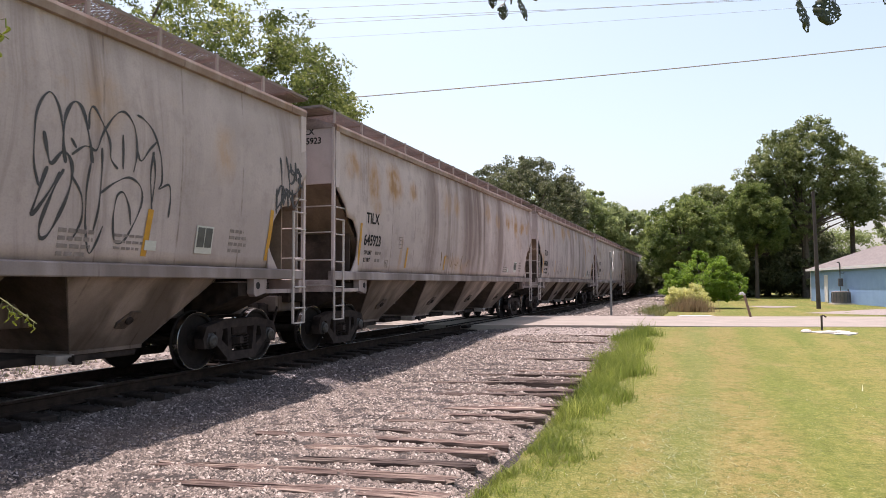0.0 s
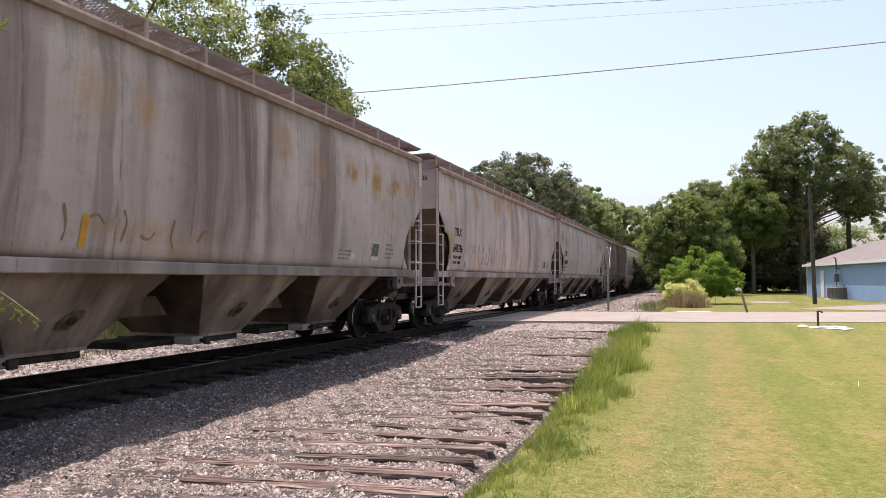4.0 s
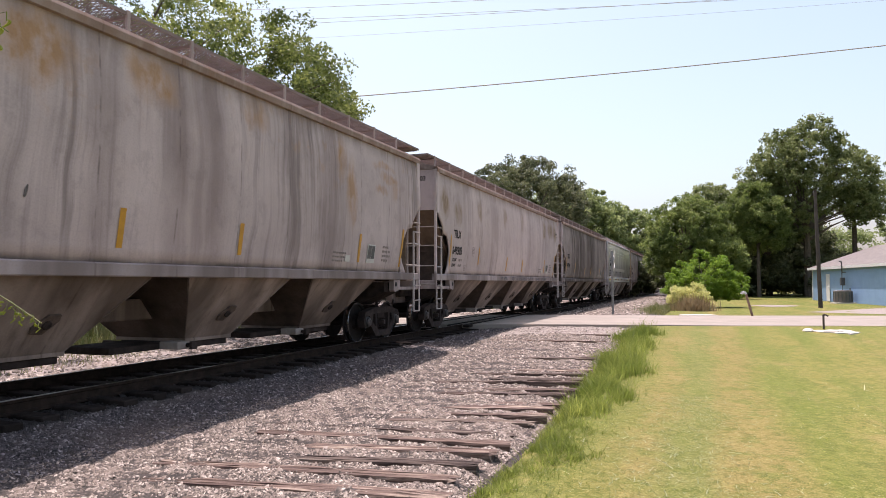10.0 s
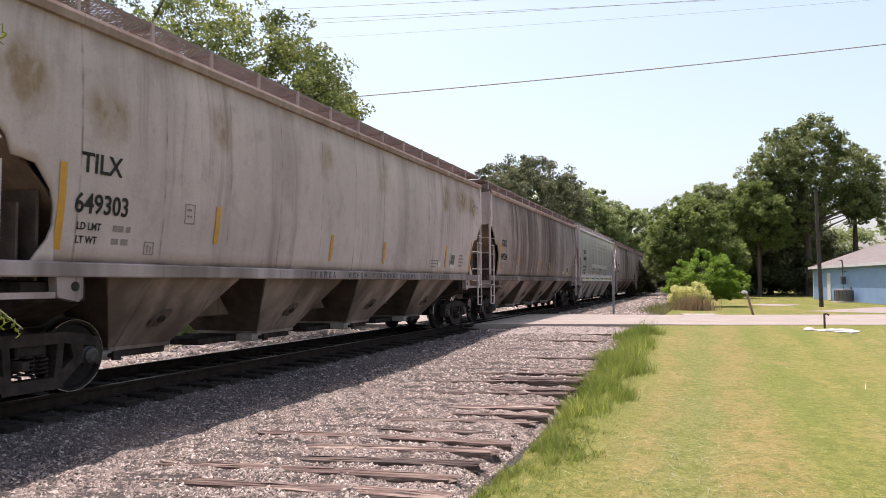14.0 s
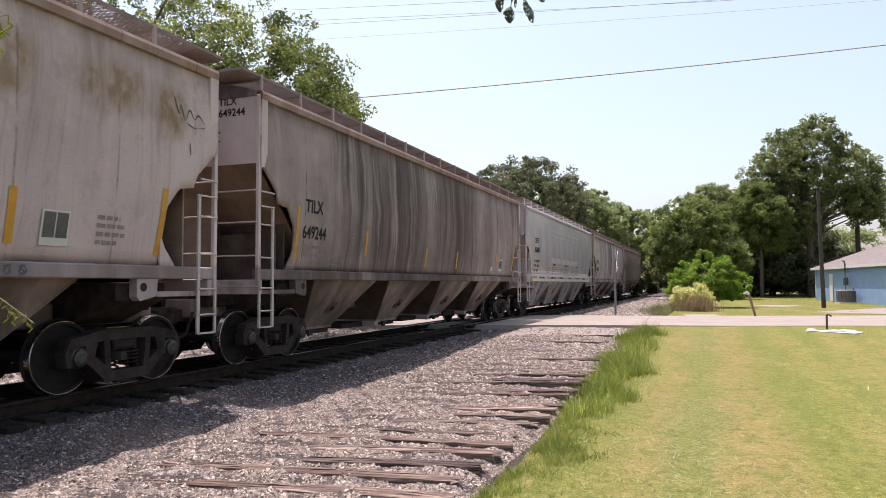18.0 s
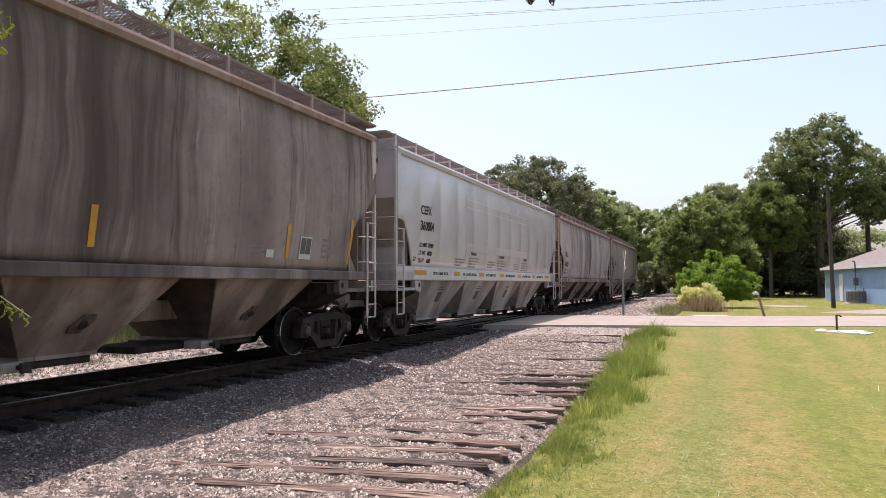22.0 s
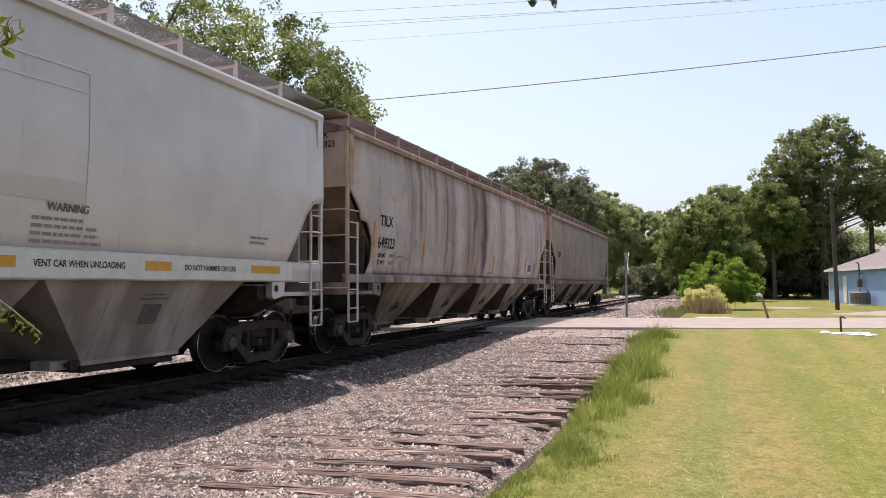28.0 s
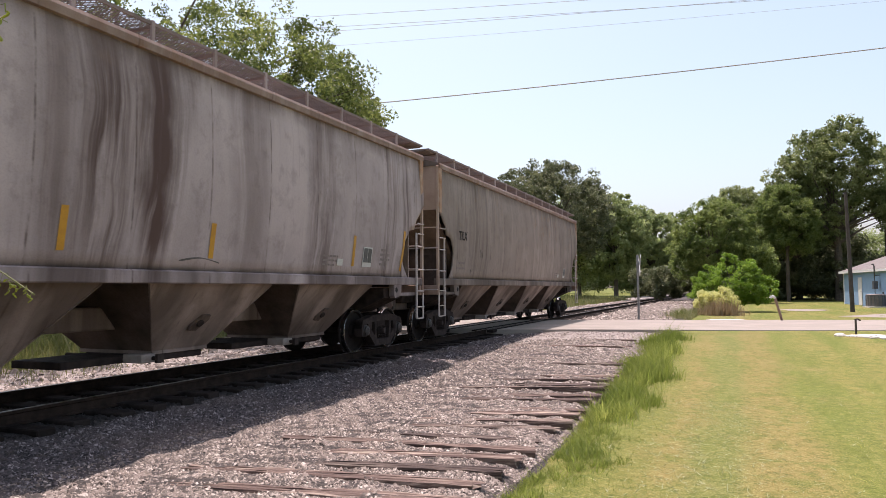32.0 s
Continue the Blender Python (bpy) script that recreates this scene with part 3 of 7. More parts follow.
tagged(new("ballast", bed("ballast", -16, 44, 0.15, 6.62)), "grey crushed-stone ballast under the track and old siding", "ballast", kind="structure")
tagged(new("far_ballast", bed("far_ballast", 43.9, 330, 1.2, 6.0)), "grey crushed-stone ballast along the far track", "ballast", kind="structure")


def pebbles(name, count, area, size, material, seed, label):
    """Loose angular stones, as one heap."""
    rng = np.random.default_rng(seed)
    x0, x1, y0, y1 = area
    x, y = rng.uniform(x0, x1, count), rng.uniform(y0, y1, count)
    keep = ~in_road(x, y) & ~((np.abs(np.abs(x - TRACK) - GAUGE / 2) < 0.09))
    for tx, ty, k in OLD_TIES:      # few stones lie on the sleepers
        on = (np.abs(x - tx) < 1.5) & (np.abs(y - ty - (x - tx) * k) < 0.11)
        keep &= ~(on & (rng.uniform(0, 1, count) < 0.82))
    fines = (across(x, y) + 0.5 * np.sin(x * 1.9) > 20.2) & (across(x, y) < 26) & (x > TRACK + 2.6)
    keep &= ~(fines & (rng.uniform(0, 1, count) < 0.8))
    x, y = x[keep], y[keep]
    n = len(x)
    s = size * rng.lognormal(0, 0.28, n)
    # six corners: a broad foot under a tilted ridge
    base = np.array([(1.05, 0.42, -0.5), (-0.8, 0.68, -0.5), (-1.05, -0.4, -0.5), (0.65, -0.72, -0.5), (0.6, 0.0, 0.45), (-0.55, 0.08, 0.5)])
    v = base[None] * s[:, None, None] * rng.uniform(0.7, 1.25, (n, 6, 1)) + rng.normal(0, 0.15, (n, 6, 3)) * s[:, None, None]
    tip = rng.normal(0, 0.35, (n, 2))
    v[..., 2] += v[..., 0] * tip[:, None, 0] + v[..., 1] * tip[:, None, 1]
    t = rng.uniform(0, 6.28, n)
    c, si = np.cos(t)[:, None], np.sin(t)[:, None]
    vx, vy = v[..., 0] * c - v[..., 1] * si, v[..., 0] * si + v[..., 1] * c
    v[..., 2] *= 0.8
    z = bed_z(x, y) + s * rng.uniform(-0.15, 0.35, n)
    v = np.stack([vx + x[:, None], vy + y[:, None], v[..., 2] + z[:, None]], -1).reshape(-1, 3)
    faces = np.array([(0, 1, 5), (0, 5, 4), (1, 2, 5), (2, 3, 4), (2, 4, 5), (3, 0, 4)])
    f = (faces[None] + (np.arange(n) * 6)[:, None, None]).reshape(-1, 3)
    ob = new(name, soup(name, v, f, material))
    return tagged(ob, label, "gravel", kind="stuff")


def stone_material(name, low, mid, high):
    m, nt, bsdf = tree_of(name)
    g = nt.nodes.new("ShaderNodeNewGeometry")
    r = g.outputs["Random Per Island"]
    col = blend(nt, ramp(nt, r, 0.0, 0.65), low, mid)
    col = blend(nt, ramp(nt, r, 0.80, 1.0), col, high)
    col = blend(nt, times(nt, ramp(nt, noise_of(nt, coords(nt, own=False), 0.8), 0.45, 0.7), 0.5), col, (0.17, 0.13, 0.11))
    nt.links.new(col, bsdf.inputs["Base Color"])
    bsdf.inputs["Roughness"].default_value = 0.9
    bumped(nt, bsdf, noise_of(nt, coords(nt, own=False), 60.0), 0.5, 0.02)
    return m


M_STONE = stone_material("crushed_stone", (0.042, 0.034, 0.030), (0.25, 0.204, 0.173), (0.53, 0.465, 0.41))
# grey limestone, its colour lowered to deepen the train's shadow there
M_STONE_SHADED = stone_material("shade_dark_limestone_ballast", (0.018, 0.016, 0.017), (0.104, 0.091, 0.094), (0.38, 0.345, 0.345))
# ---- track ----
track = thing("railway_track", "single railway track of dark rails on wooden sleepers", "railway track", kind="structure")
for x in (TRACK + GAUGE / 2, TRACK - GAUGE / 2):
    web = Shape()
    web.prism([(x - 0.07, -0.17), (x + 0.07, -0.17), (x + 0.07, -0.155), (x + 0.014, -0.135), (x + 0.014, -0.05), (x + 0.034, -0.035), (x + 0.034, -0.006),
               (x - 0.034, -0.006), (x - 0.034, -0.035), (x - 0.014, -0.05), (x - 0.014, -0.135), (x - 0.07, -0.155)], -20, 400, "y")
    rail = part("rail", web, M_RAIL, track)
    part("rail_head", Shape().prism([(x - 0.034, -0.006), (x - 0.026, 0.0), (x + 0.026, 0.0), (x + 0.034, -0.006)], -20, 400, "y"), M_RAILTOP, rail, "polished running surface")
tie_shape = Shape().box(-1.40, 1.40, -0.115, 0.115, -0.20, 0, 0.012)
tie_mesh = tie_shape.mesh("sleeper", M_TIE)
rng = random.Random(5)
far_ties = Shape()
for i in range(230):
    y = -6 + i * 0.54
    if bool(in_road(TRACK, y, -0.1)):
        continue
    if y < 60:
        t = part("sleeper", tie_mesh, M_TIE, track)
        t.matrix_basis = pose(TRACK + rng.uniform(-0.05, 0.05), y, -0.145 + rng.uniform(-0.008, 0.012), 0, 0, rng.uniform(-1.5, 1.5))
    else:
        far_ties.box(TRACK - 1.3, TRACK + 1.3, y - 0.11, y + 0.11, -0.3, -0.14)
tagged(part("far_sleepers", far_ties, M_TIE, track), kind="stuff")
plank = Shape().box(-0.11, 0.11, 0, 8.2, -0.09, -0.008, 0.01)
plank_mesh = plank.mesh("crossing_plank", M_TIE)
for off in (-1.0, -0.52, 0.52, 1.0):
    a = (TRACK + off, (26.65 - ROAD_N.x * (TRACK + off)) / ROAD_N.y - 4.1)
    part("crossing_plank", plank_mesh, M_TIE, track).matrix_basis = pose(a[0], a[1], 0.002)

# ---- the lifted siding's sleepers ----
rng = random.Random(11)
old_mesh = []
for k in range(5):
    # one worn beam: a top of uneven ridges and splits, swept from end to end
    r2 = random.Random(40 + k)
    s = Shape()
    n = 15
    outline = [(-0.105, -0.18), (-0.108, -0.03), (-0.10, -0.006), (-0.055, 0.0), (-0.045, -0.014), (-0.035, -0.002), (0.02, -0.003), (0.028, -0.018), (0.038, -0.004), (0.10, -0.008), (0.108, -0.035), (0.105, -0.18)]
    m = len(outline)
    for i in range(n + 1):
        u = i / n
        x = -1.5 + 3.0 * u
        rot_end = max(0, abs(u - 0.5) * 2 - 0.86) * 0.08
        for y, z in outline:
            s.v.append((x + (r2.uniform(-0.06, 0.06) if i in (0, n) else 0), y + r2.uniform(-0.006, 0.006), z + (0 if z < -0.1 else r2.uniform(-0.010, 0.006) - rot_end * r2.uniform(0.2, 1))))
    for i in range(n):
        s.f += [(i * m + q, i * m + (q + 1) % m, (i + 1) * m + (q + 1) % m, (i + 1) * m + q) for q in range(m)]
    s.f += [tuple(range(m)), tuple(n * m + q for q in reversed(range(m)))]
    old_mesh.append(s.mesh("old_sleeper", M_OLDTIE))
OLD_TIES = []
rights = [3.85, 4.38, 4.92, 5.45, 5.98, 6.45, 7.0, 7.48, 8.0, 8.65, 9.12, 9.66, 10.15, 10.9, 11.35, 12.1, 12.65, 13.3, 13.9, 14.6, 15.6, 16.9, 18.6, 20.3]
for i, y in enumerate(rights):
    ob = new("old_sleeper", old_mesh[rng.randrange(5)])
    x = -3.54 + rng.uniform(-0.10, 0.10) - max(0, y - 13) * 0.06
    y -= 0.22
    z = float(bed_z(np.array(x), np.array(y)))
    turn = 8.6 + rng.uniform(-1.4, 1.4)
    rise = rng.choice((-0.006, 0.004, 0.012, 0.022)) + (0.06 if i in (15,) else 0) + (0.016 if i < 9 else 0)
    ob.matrix_basis = pose(x, y, z + rise, rng.uniform(-4, 4), rng.uniform(-1.7, 0.1), turn)
    OLD_TIES.append((x, y, math.tan(radians(turn))))
    tagged(ob, "weathered split wooden sleeper sunk in the gravel", "railway sleeper", "old siding sleepers")

pebbles("ballast_stones", 104000, (TRACK + 2.45, -1.95, 3.7, 10.5), 0.0150, M_STONE, 1, "loose tan and grey crushed stones of the old siding")
pebbles("ballast_stones", 40000, (TRACK + 1.42, TRACK + 2.75, 3.7, 10.5), 0.0165, M_STONE_SHADED, 7, "loose grey crushed limestone beside the rails, darkened for the train's shadow")
pebbles("ballast_stones", 48000, (TRACK + 2.35, -2.0, 10.5, 23), 0.022, M_STONE, 2, "loose tan and grey crushed stones of the old siding")
pebbles("ballast_stones", 17000, (TRACK + 1.42, TRACK + 2.65, 10.5, 23), 0.024, M_STONE_SHADED, 8, "loose grey crushed limestone beside the rails, darkened for the train's shadow")
pebbles("ballast_stones", 12000, (TRACK - 7.0, TRACK - 1.5, 2, 23), 0.042, M_STONE, 3, "loose grey crushed stones beyond the rails")
pebbles("ballast_stones", 9000, (TRACK - 1.45, TRACK + 1.45, 2, 23), 0.034, M_OIL_SHADE, 5, "crushed stones between the rails, blackened by oil and painted shade")
pebbles("ballast_stones", 14000, (TRACK - 3, -2.6, 30, 46), 0.05, M_STONE, 4, "loose grey crushed stones past the crossing")
pebbles("ballast_stones", 9000, (TRACK - 3, -2.6, 46, 85), 0.075, M_STONE, 6, "loose grey crushed stones along the far track")

# ---- the train ----
M_SPRAY = surface("faded_black_spray", (0.04, 0.038, 0.042), (0.075, 0.07, 0.074), 5, 0.7, 0, 0.0)
M_GRATE = surface("rusty_grating", (0.19, 0.142, 0.128), (0.27, 0.205, 0.185), 3, 0.75, 0.0, 0.1)
CAR_L = 16.8        # over the corner posts
EAVE = 4.5


STEPPED = ([0, 0.12, 0.42, 0.49, 0.78, 0.98, 1.04, 1.05], [3.32, 3.22, 2.92, 2.73, 2.68, 2.42, 2.2, 1.59])
CURVED = ([0, 0.1, 0.3, 0.49, 0.64, 0.8, 0.9, 0.97, 1.05], [2.88, 2.87, 2.85, 2.62, 2.36, 2.12, 1.95, 1.80, 1.75])


def cut_low(d, cut):
    """The side sheet's lower edge, d metres in from the car's end."""
    return float(np.interp(d, *cut))


def side_x(z, y, seed):
    u = (y / 1.36) % 1.0
    pillow = (0.030 if seed == 6.0 else 0.017) * ((1 - abs(2 * u - 1) ** 2.2) - 0.6)
    bulge = np.interp(z, [1.4, 1.66, 2.3, 3.0, 3.8, 4.5], [1.43, 1.465, 1.555, 1.595, 1.58, 1.52])
    rip = pillow + 0.008 * noise.noise(Vector((y * 0.8, z * 0.7, seed)))
    return float(bulge + rip * min(1, max(0, (EAVE - z) * 1.2)) * min(1, max(0.15, (z - 1.6) * 1.6)))


def side_sheet_mesh(side, seed, material, cut):
    cols = sorted({round(v, 3) for v in [i * 0.07 for i in range(15)] + [1.04, 1.05] + [0.085 * i for i in range(12, 187)] + [CAR_L - i * 0.07 for i in range(15)] + [CAR_L - 1.04, CAR_L - 1.05]
                   if 0 <= v <= CAR_L})
    rows = 13
    s = Shape()
    n = rows + 1
    for depth in (0.0, 0.035):
        for y in cols:
            lo = cut_low(min(y, CAR_L - y), cut)
            for k in range(n):
                z = lo + (EAVE - lo) * k / rows
                s.v.append((side * (side_x(z, y, seed) - depth), y, z))
    m, half = len(cols), len(cols) * n
    for i in range(m - 1):
        for k in range(rows):
            a = i * n + k
            s.f += [(a, a + n, a + n + 1, a + 1), (half + a, half + a + 1, half + a + n + 1, half + a + n)]
        a = i * n
        s.f += [(a, half + a, half + a + n, a + n)]
    for a in (0, (m - 1) * n):
        s.f += [(a + k, a + k + 1, half + a + k + 1, half + a + k) for k in range(rows)]
    return s.mesh("side_sheet", material, True)


def text_mesh(words, size, material, name="lettering"):
    cu = bpy.data.curves.new(name, "FONT")
    cu.body, cu.size, cu.extrude, cu.resolution_u, cu.offset = words, size, 0.0015, 3, size * 0.018
    ob = bpy.data.objects.new(name, cu)
    me = bpy.data.meshes.new_from_object(ob)
    bpy.data.objects.remove(ob)
    me.materials.clear()
    me.materials.append(material)
    return me


def stick(me, y, z, seed, tilt=0.0, squeeze=1.0, out=0.006):
    """Lays a flat mesh (x along the car, y up) on the curved side, in the car's own space."""
    turn = Matrix.Rotation(radians(tilt), 3, "Z")
    for v in me.vertices:
        q = turn @ Vector((v.co.x * squeeze, v.co.y, v.co.z))
        v.co = (side_x(z + q.y, y + q.x, seed) + out + q.z, y + q.x, z + q.y)
    return me


def letter(car, words, y, z, size, material, seed=0, squeeze=1.0):
    me = stick(text_mesh(words, size, material), y, z, seed, 0, squeeze, 0.007)
    if size < 0.18:
        return tagged(part("lettering", me, material, car), kind="stuff")
    return apart("letter", me, material, car)


def apart(name, me, material, parent, at=None):
    """Each unbroken piece of a mesh becomes a part of its own."""
    bm = bmesh.new()
    bm.from_mesh(me)
    left = set(bm.verts)
    while left:
        todo, piece = [left.pop()], set()
        while todo:
            v = todo.pop()
            piece.add(v)
            for e in v.link_edges:
                w = e.other_vert(v)
                if w in left:
                    left.discard(w)
                    todo.append(w)
        order = list(piece)
        place = {v: i for i, v in enumerate(order)}
        faces = [[place[v] for v in f.verts] for f in bm.faces if f.verts[0] in piece]
        one = bpy.data.meshes.new(name)
        one.from_pydata([v.co[:] for v in order], [], faces)
        one.materials.append(material)
        ob = part(name, one, material, parent)
        if at is not None:
            ob.matrix_basis = at
    bm.free()


def bars(car, y, z, width, rows, pitch, height, material, seed=0, rnd=None):
    """Small writing that cannot be read: plain bars, row by row."""
    rnd = rnd or random.Random(int(y * 100 + z * 10))
    s = Shape()
    for i in range(rows):
        u = 0.0
        stop = width * rnd.uniform(0.6, 1.0)
        while u < stop:
            w = rnd.uniform(0.05, 0.16) * (0.6 + height * 8)
            s.box(u, min(u + w, stop), -i * pitch, -i * pitch + height, 0, 0.002)
            u += w + height * 0.6
    return tagged(part("stencil", stick(s.mesh("stencil", material), y, z, seed), material, car), kind="stuff")


def stroke(points, width):
    """A sprayed line: a smooth flat ribbon through points (along, up)."""
    pts = []
    n = len(points)
    for i in range(n - 1):
        p0, p1, p2, p3 = (Vector(points[min(max(k, 0), n - 1)]) for k in (i - 1, i, i + 1, i + 2))
        for j in range(7):
            t = j / 7
            pts.append(0.5 * (2 * p1 + (p2 - p0) * t + (2 * p0 - 5 * p1 + 4 * p2 - p3) * t**2 + (3 * p1 - p0 - 3 * p2 + p3) * t**3))
    pts.append(Vector(points[-1]))
    s = Shape()
    for i, c in enumerate(pts):
        d = pts[min(i + 1, len(pts) - 1)] - pts[max(i - 1, 0)]
        d = d.normalized() if d.length > 1e-6 else Vector((1, 0))
        w = width * (0.75 + 0.35 * math.sin(i * 0.5)) * (0.6 if i in (0, len(pts) - 1) else 1)
        for k in (-1, 1):
            for h in (0, 0.002):
                s.v.append((c.x - d.y * w * k / 2, c.y + d.x * w * k / 2, h))
    for i in range(len(pts) - 1):
        a, b = i * 4, i * 4 + 4
        s.f += [(a + 1, a + 3, b + 3, b + 1), (a, b, b + 2, a + 2), (a, a + 1, b + 1, b), (a + 2, b + 2, b + 3, a + 3)]
    return s


def wheel_shape():
    s = Shape()
    for side in (-1, 1):
        x = side * GAUGE / 2
        prof = [(-0.065, 0.08), (-0.065, 0.40), (-0.07, 0.415), (-0.07, 0.480), (-0.055, 0.487), (-0.04, 0.475), (-0.03, 0.46), (0.065, 0.452), (0.065, 0.405), (0.02, 0.39), (-0.01, 0.16), (0.06, 0.13), (0.075, 0.08)]
        prof = [(a * side, r) for a, r in prof]
        s.lathe(prof, 36, "x", (x, 0, 0))
    s.rod((-1.05, 0, 0), (1.05, 0, 0), 0.075, 12)
    return s


WHEEL_MESH = wheel_shape().mesh("wheelset", M_WHEEL, False)
RIM_MESH = Shape().lathe([(0.066, 0.448), (0.0665, 0.452), (0.061, 0.457), (-0.02, 0.464)], 36, "x", (GAUGE / 2, 0, 0), caps=False).mesh("rim", M_TREAD)
CAP_MESH = Shape().lathe([(0.0, 0.13), (0.05, 0.13), (0.07, 0.105), (0.10, 0.10), (0.115, 0.06), (0.115, 0.01)], 18, "x").mesh("bearing_cap", M_CAP)
AXLE = 0.775


def frame_outline(s, x0, x1):
    """One cast side frame of a bogie, in (y, z), with its windows left open."""
    A = AXLE
    s.prism([(-A - 0.20, 0.50), (-A - 0.12, 0.66), (-0.42, 0.74), (0.42, 0.74), (A + 0.12, 0.66), (A + 0.20, 0.50), (A + 0.10, 0.56), (0.40, 0.62), (-0.40, 0.62), (-A - 0.10, 0.56)], x0, x1)
    for k in (-1, 1):
        s.prism([(k * (A + 0.20), 0.50), (k * (A + 0.16), 0.36), (k * (A + 0.10), 0.36), (k * (A + 0.08), 0.58), (k * (A + 0.14), 0.62)], x0, x1)
        s.prism([(k * (A - 0.10), 0.60), (k * (A - 0.10), 0.40), (k * (A - 0.17), 0.36), (k * 0.40, 0.20), (k * 0.30, 0.30), (k * (A - 0.24), 0.46), (k * (A - 0.28), 0.60)], x0, x1)
        s.prism([(k * 0.40, 0.64), (k * 0.31, 0.64), (k * 0.27, 0.28), (k * 0.36, 0.28)], x0, x1)
    s.prism([(-0.42, 0.28), (-0.38, 0.16), (0.38, 0.16), (0.42, 0.28)], x0, x1)
    return s


FRAME_MESH = frame_outline(Shape(), -0.09, 0.09)
FRAME_MESH.v = [(x, y, 0.46 + (z - 0.46) * 1.16) for x, y, z in FRAME_MESH.v]
FRAME_MESH = FRAME_MESH.mesh("side_frame", M_IRON)
SPRING = Shape()
for y in (0.0,):
    SPRING.path([(math.cos(t) * 0.062, y + math.sin(t) * 0.062, 0.28 + 0.24 * t / 31.4) for t in [i * 31.4 / 44 for i in range(45)]], 0.014, 5)
SPRING_MESH = SPRING.mesh("spring", M_IRON)
BOLSTER_MESH = Shape().box(-1.05, 1.05, -0.2, 0.2, 0.52, 0.68, 0.02).box(-0.35, 0.35, -0.35, 0.35, 0.66, 0.8, 0.02).mesh("bolster", M_IRON)
SHOE_MESH = Shape().prism([(-0.05, -0.16), (0.05, -0.1), (0.05, 0.1), (-0.05, 0.16), (-0.09, 0.0)], -0.06, 0.06, "x").box(-0.5, 0.06, -0.07, 0.02, -0.05, 0.05).mesh("brake_beam", M_IRON)
M_LADDER = surface("pale_ladder_paint", (0.58, 0.50, 0.475), (0.44, 0.37, 0.345), 6, 0.6, 0, 0.1)
RUNG_SIDE = Shape().rod((0, 0.0, 0), (0, 0.36, 0), 0.015, 6).mesh("rung", M_LADDER)
RUNG_END = Shape().rod((0, 0, 0), (-0.82, 0, 0), 0.015, 6).mesh("rung", M_LADDER)
WHEELS = []     # (wheelset, its place on the car)
CARS = []       # (car, place of its near corner when the train's shift is 0)


def bogie(car, y):
    b = part("bogie", BOLSTER_MESH, M_IRON, car, "sooty cast-iron bogie")
    b.location = (0, y, 0)
    for k in (-1, 1):
        part("side_frame", FRAME_MESH, M_IRON, b).location = (k * 1.0, 0, 0)
        for j in (-0.17, 0.0, 0.17):
            part("spring", SPRING_MESH, M_IRON, b).location = (k * 1.0, j, 0)
        for j in (-1, 1):
            c = part("bearing_cap", CAP_MESH, M_CAP, b, "steel bearing cap")
            c.matrix_basis = pose(k * 1.03, j * AXLE, 0.46, 0, 0, 0 if k > 0 else 180)
            part("brake_beam", SHOE_MESH, M_IRON, b).matrix_basis = pose(k * GAUGE / 2, j * (AXLE - 0.52), 0.44, 0, 0, 0 if j > 0 else 180)
    for j in (-1, 1):
        w = part("wheelset", WHEEL_MESH, M_WHEEL, car, "rusty steel wheelset with worn bright rims")
        w.location = (0, y + j * AXLE, 0.457)
        for k in (0, 180):
            part("rim", RIM_MESH, M_TREAD, w, "bright worn rim").matrix_basis = pose(0, 0, 0, 0, 0, k)
        WHEELS.append((w, y + j * AXLE))


P_SILL = car_paint("rubbed_sill_paint", (0.56, 0.46, 0.435), (0.24, 0.18, 0.16), 0.5, 0.1, seed=5.1)
M_GRATE_PALE = surface("galvanised_grating", (0.26, 0.235, 0.22), (0.18, 0.16, 0.15), 3, 0.6, 0.2, 0.1)
M_RUSTPLATE = surface("flaking_rust_plate", (0.36, 0.17, 0.08), (0.50, 0.36, 0.27), 4, 0.8, 0, 0.3, 30)
M_SLOPE = surface("rust_brown_sheet", (0.17, 0.115, 0.085), (0.32, 0.225, 0.17), 1.8, 0.8, 0, 0.2, 30)
# soot colour that also carries the shade of leading sheets and end recesses
M_SOOT_SHADE = surface("shade_dark_soot", (0.07, 0.051, 0.044), (0.155, 0.112, 0.095), 2.2, 0.9, 0, 0.4, 30, spec=0.1)
M_GATE = surface("scuffed_gate_paint", (0.42, 0.36, 0.33), (0.30, 0.24, 0.21), 7, 0.7, 0, 0.2)
M_POCKET = surface("oily_pocket_steel", (0.07, 0.048, 0.04), (0.16, 0.11, 0.09), 9, 0.8, 0, 0.3)
M_BRACKET = surface("pale_bracket_paint", (0.62, 0.53, 0.50), (0.52, 0.435, 0.405), 5, 0.6, 0, 0.1)
P_EDGE = car_paint("rust_tinged_edge_paint", (0.44, 0.335, 0.29), (0.22, 0.13, 0.10), 0.6, 0.5, seed=2.2)


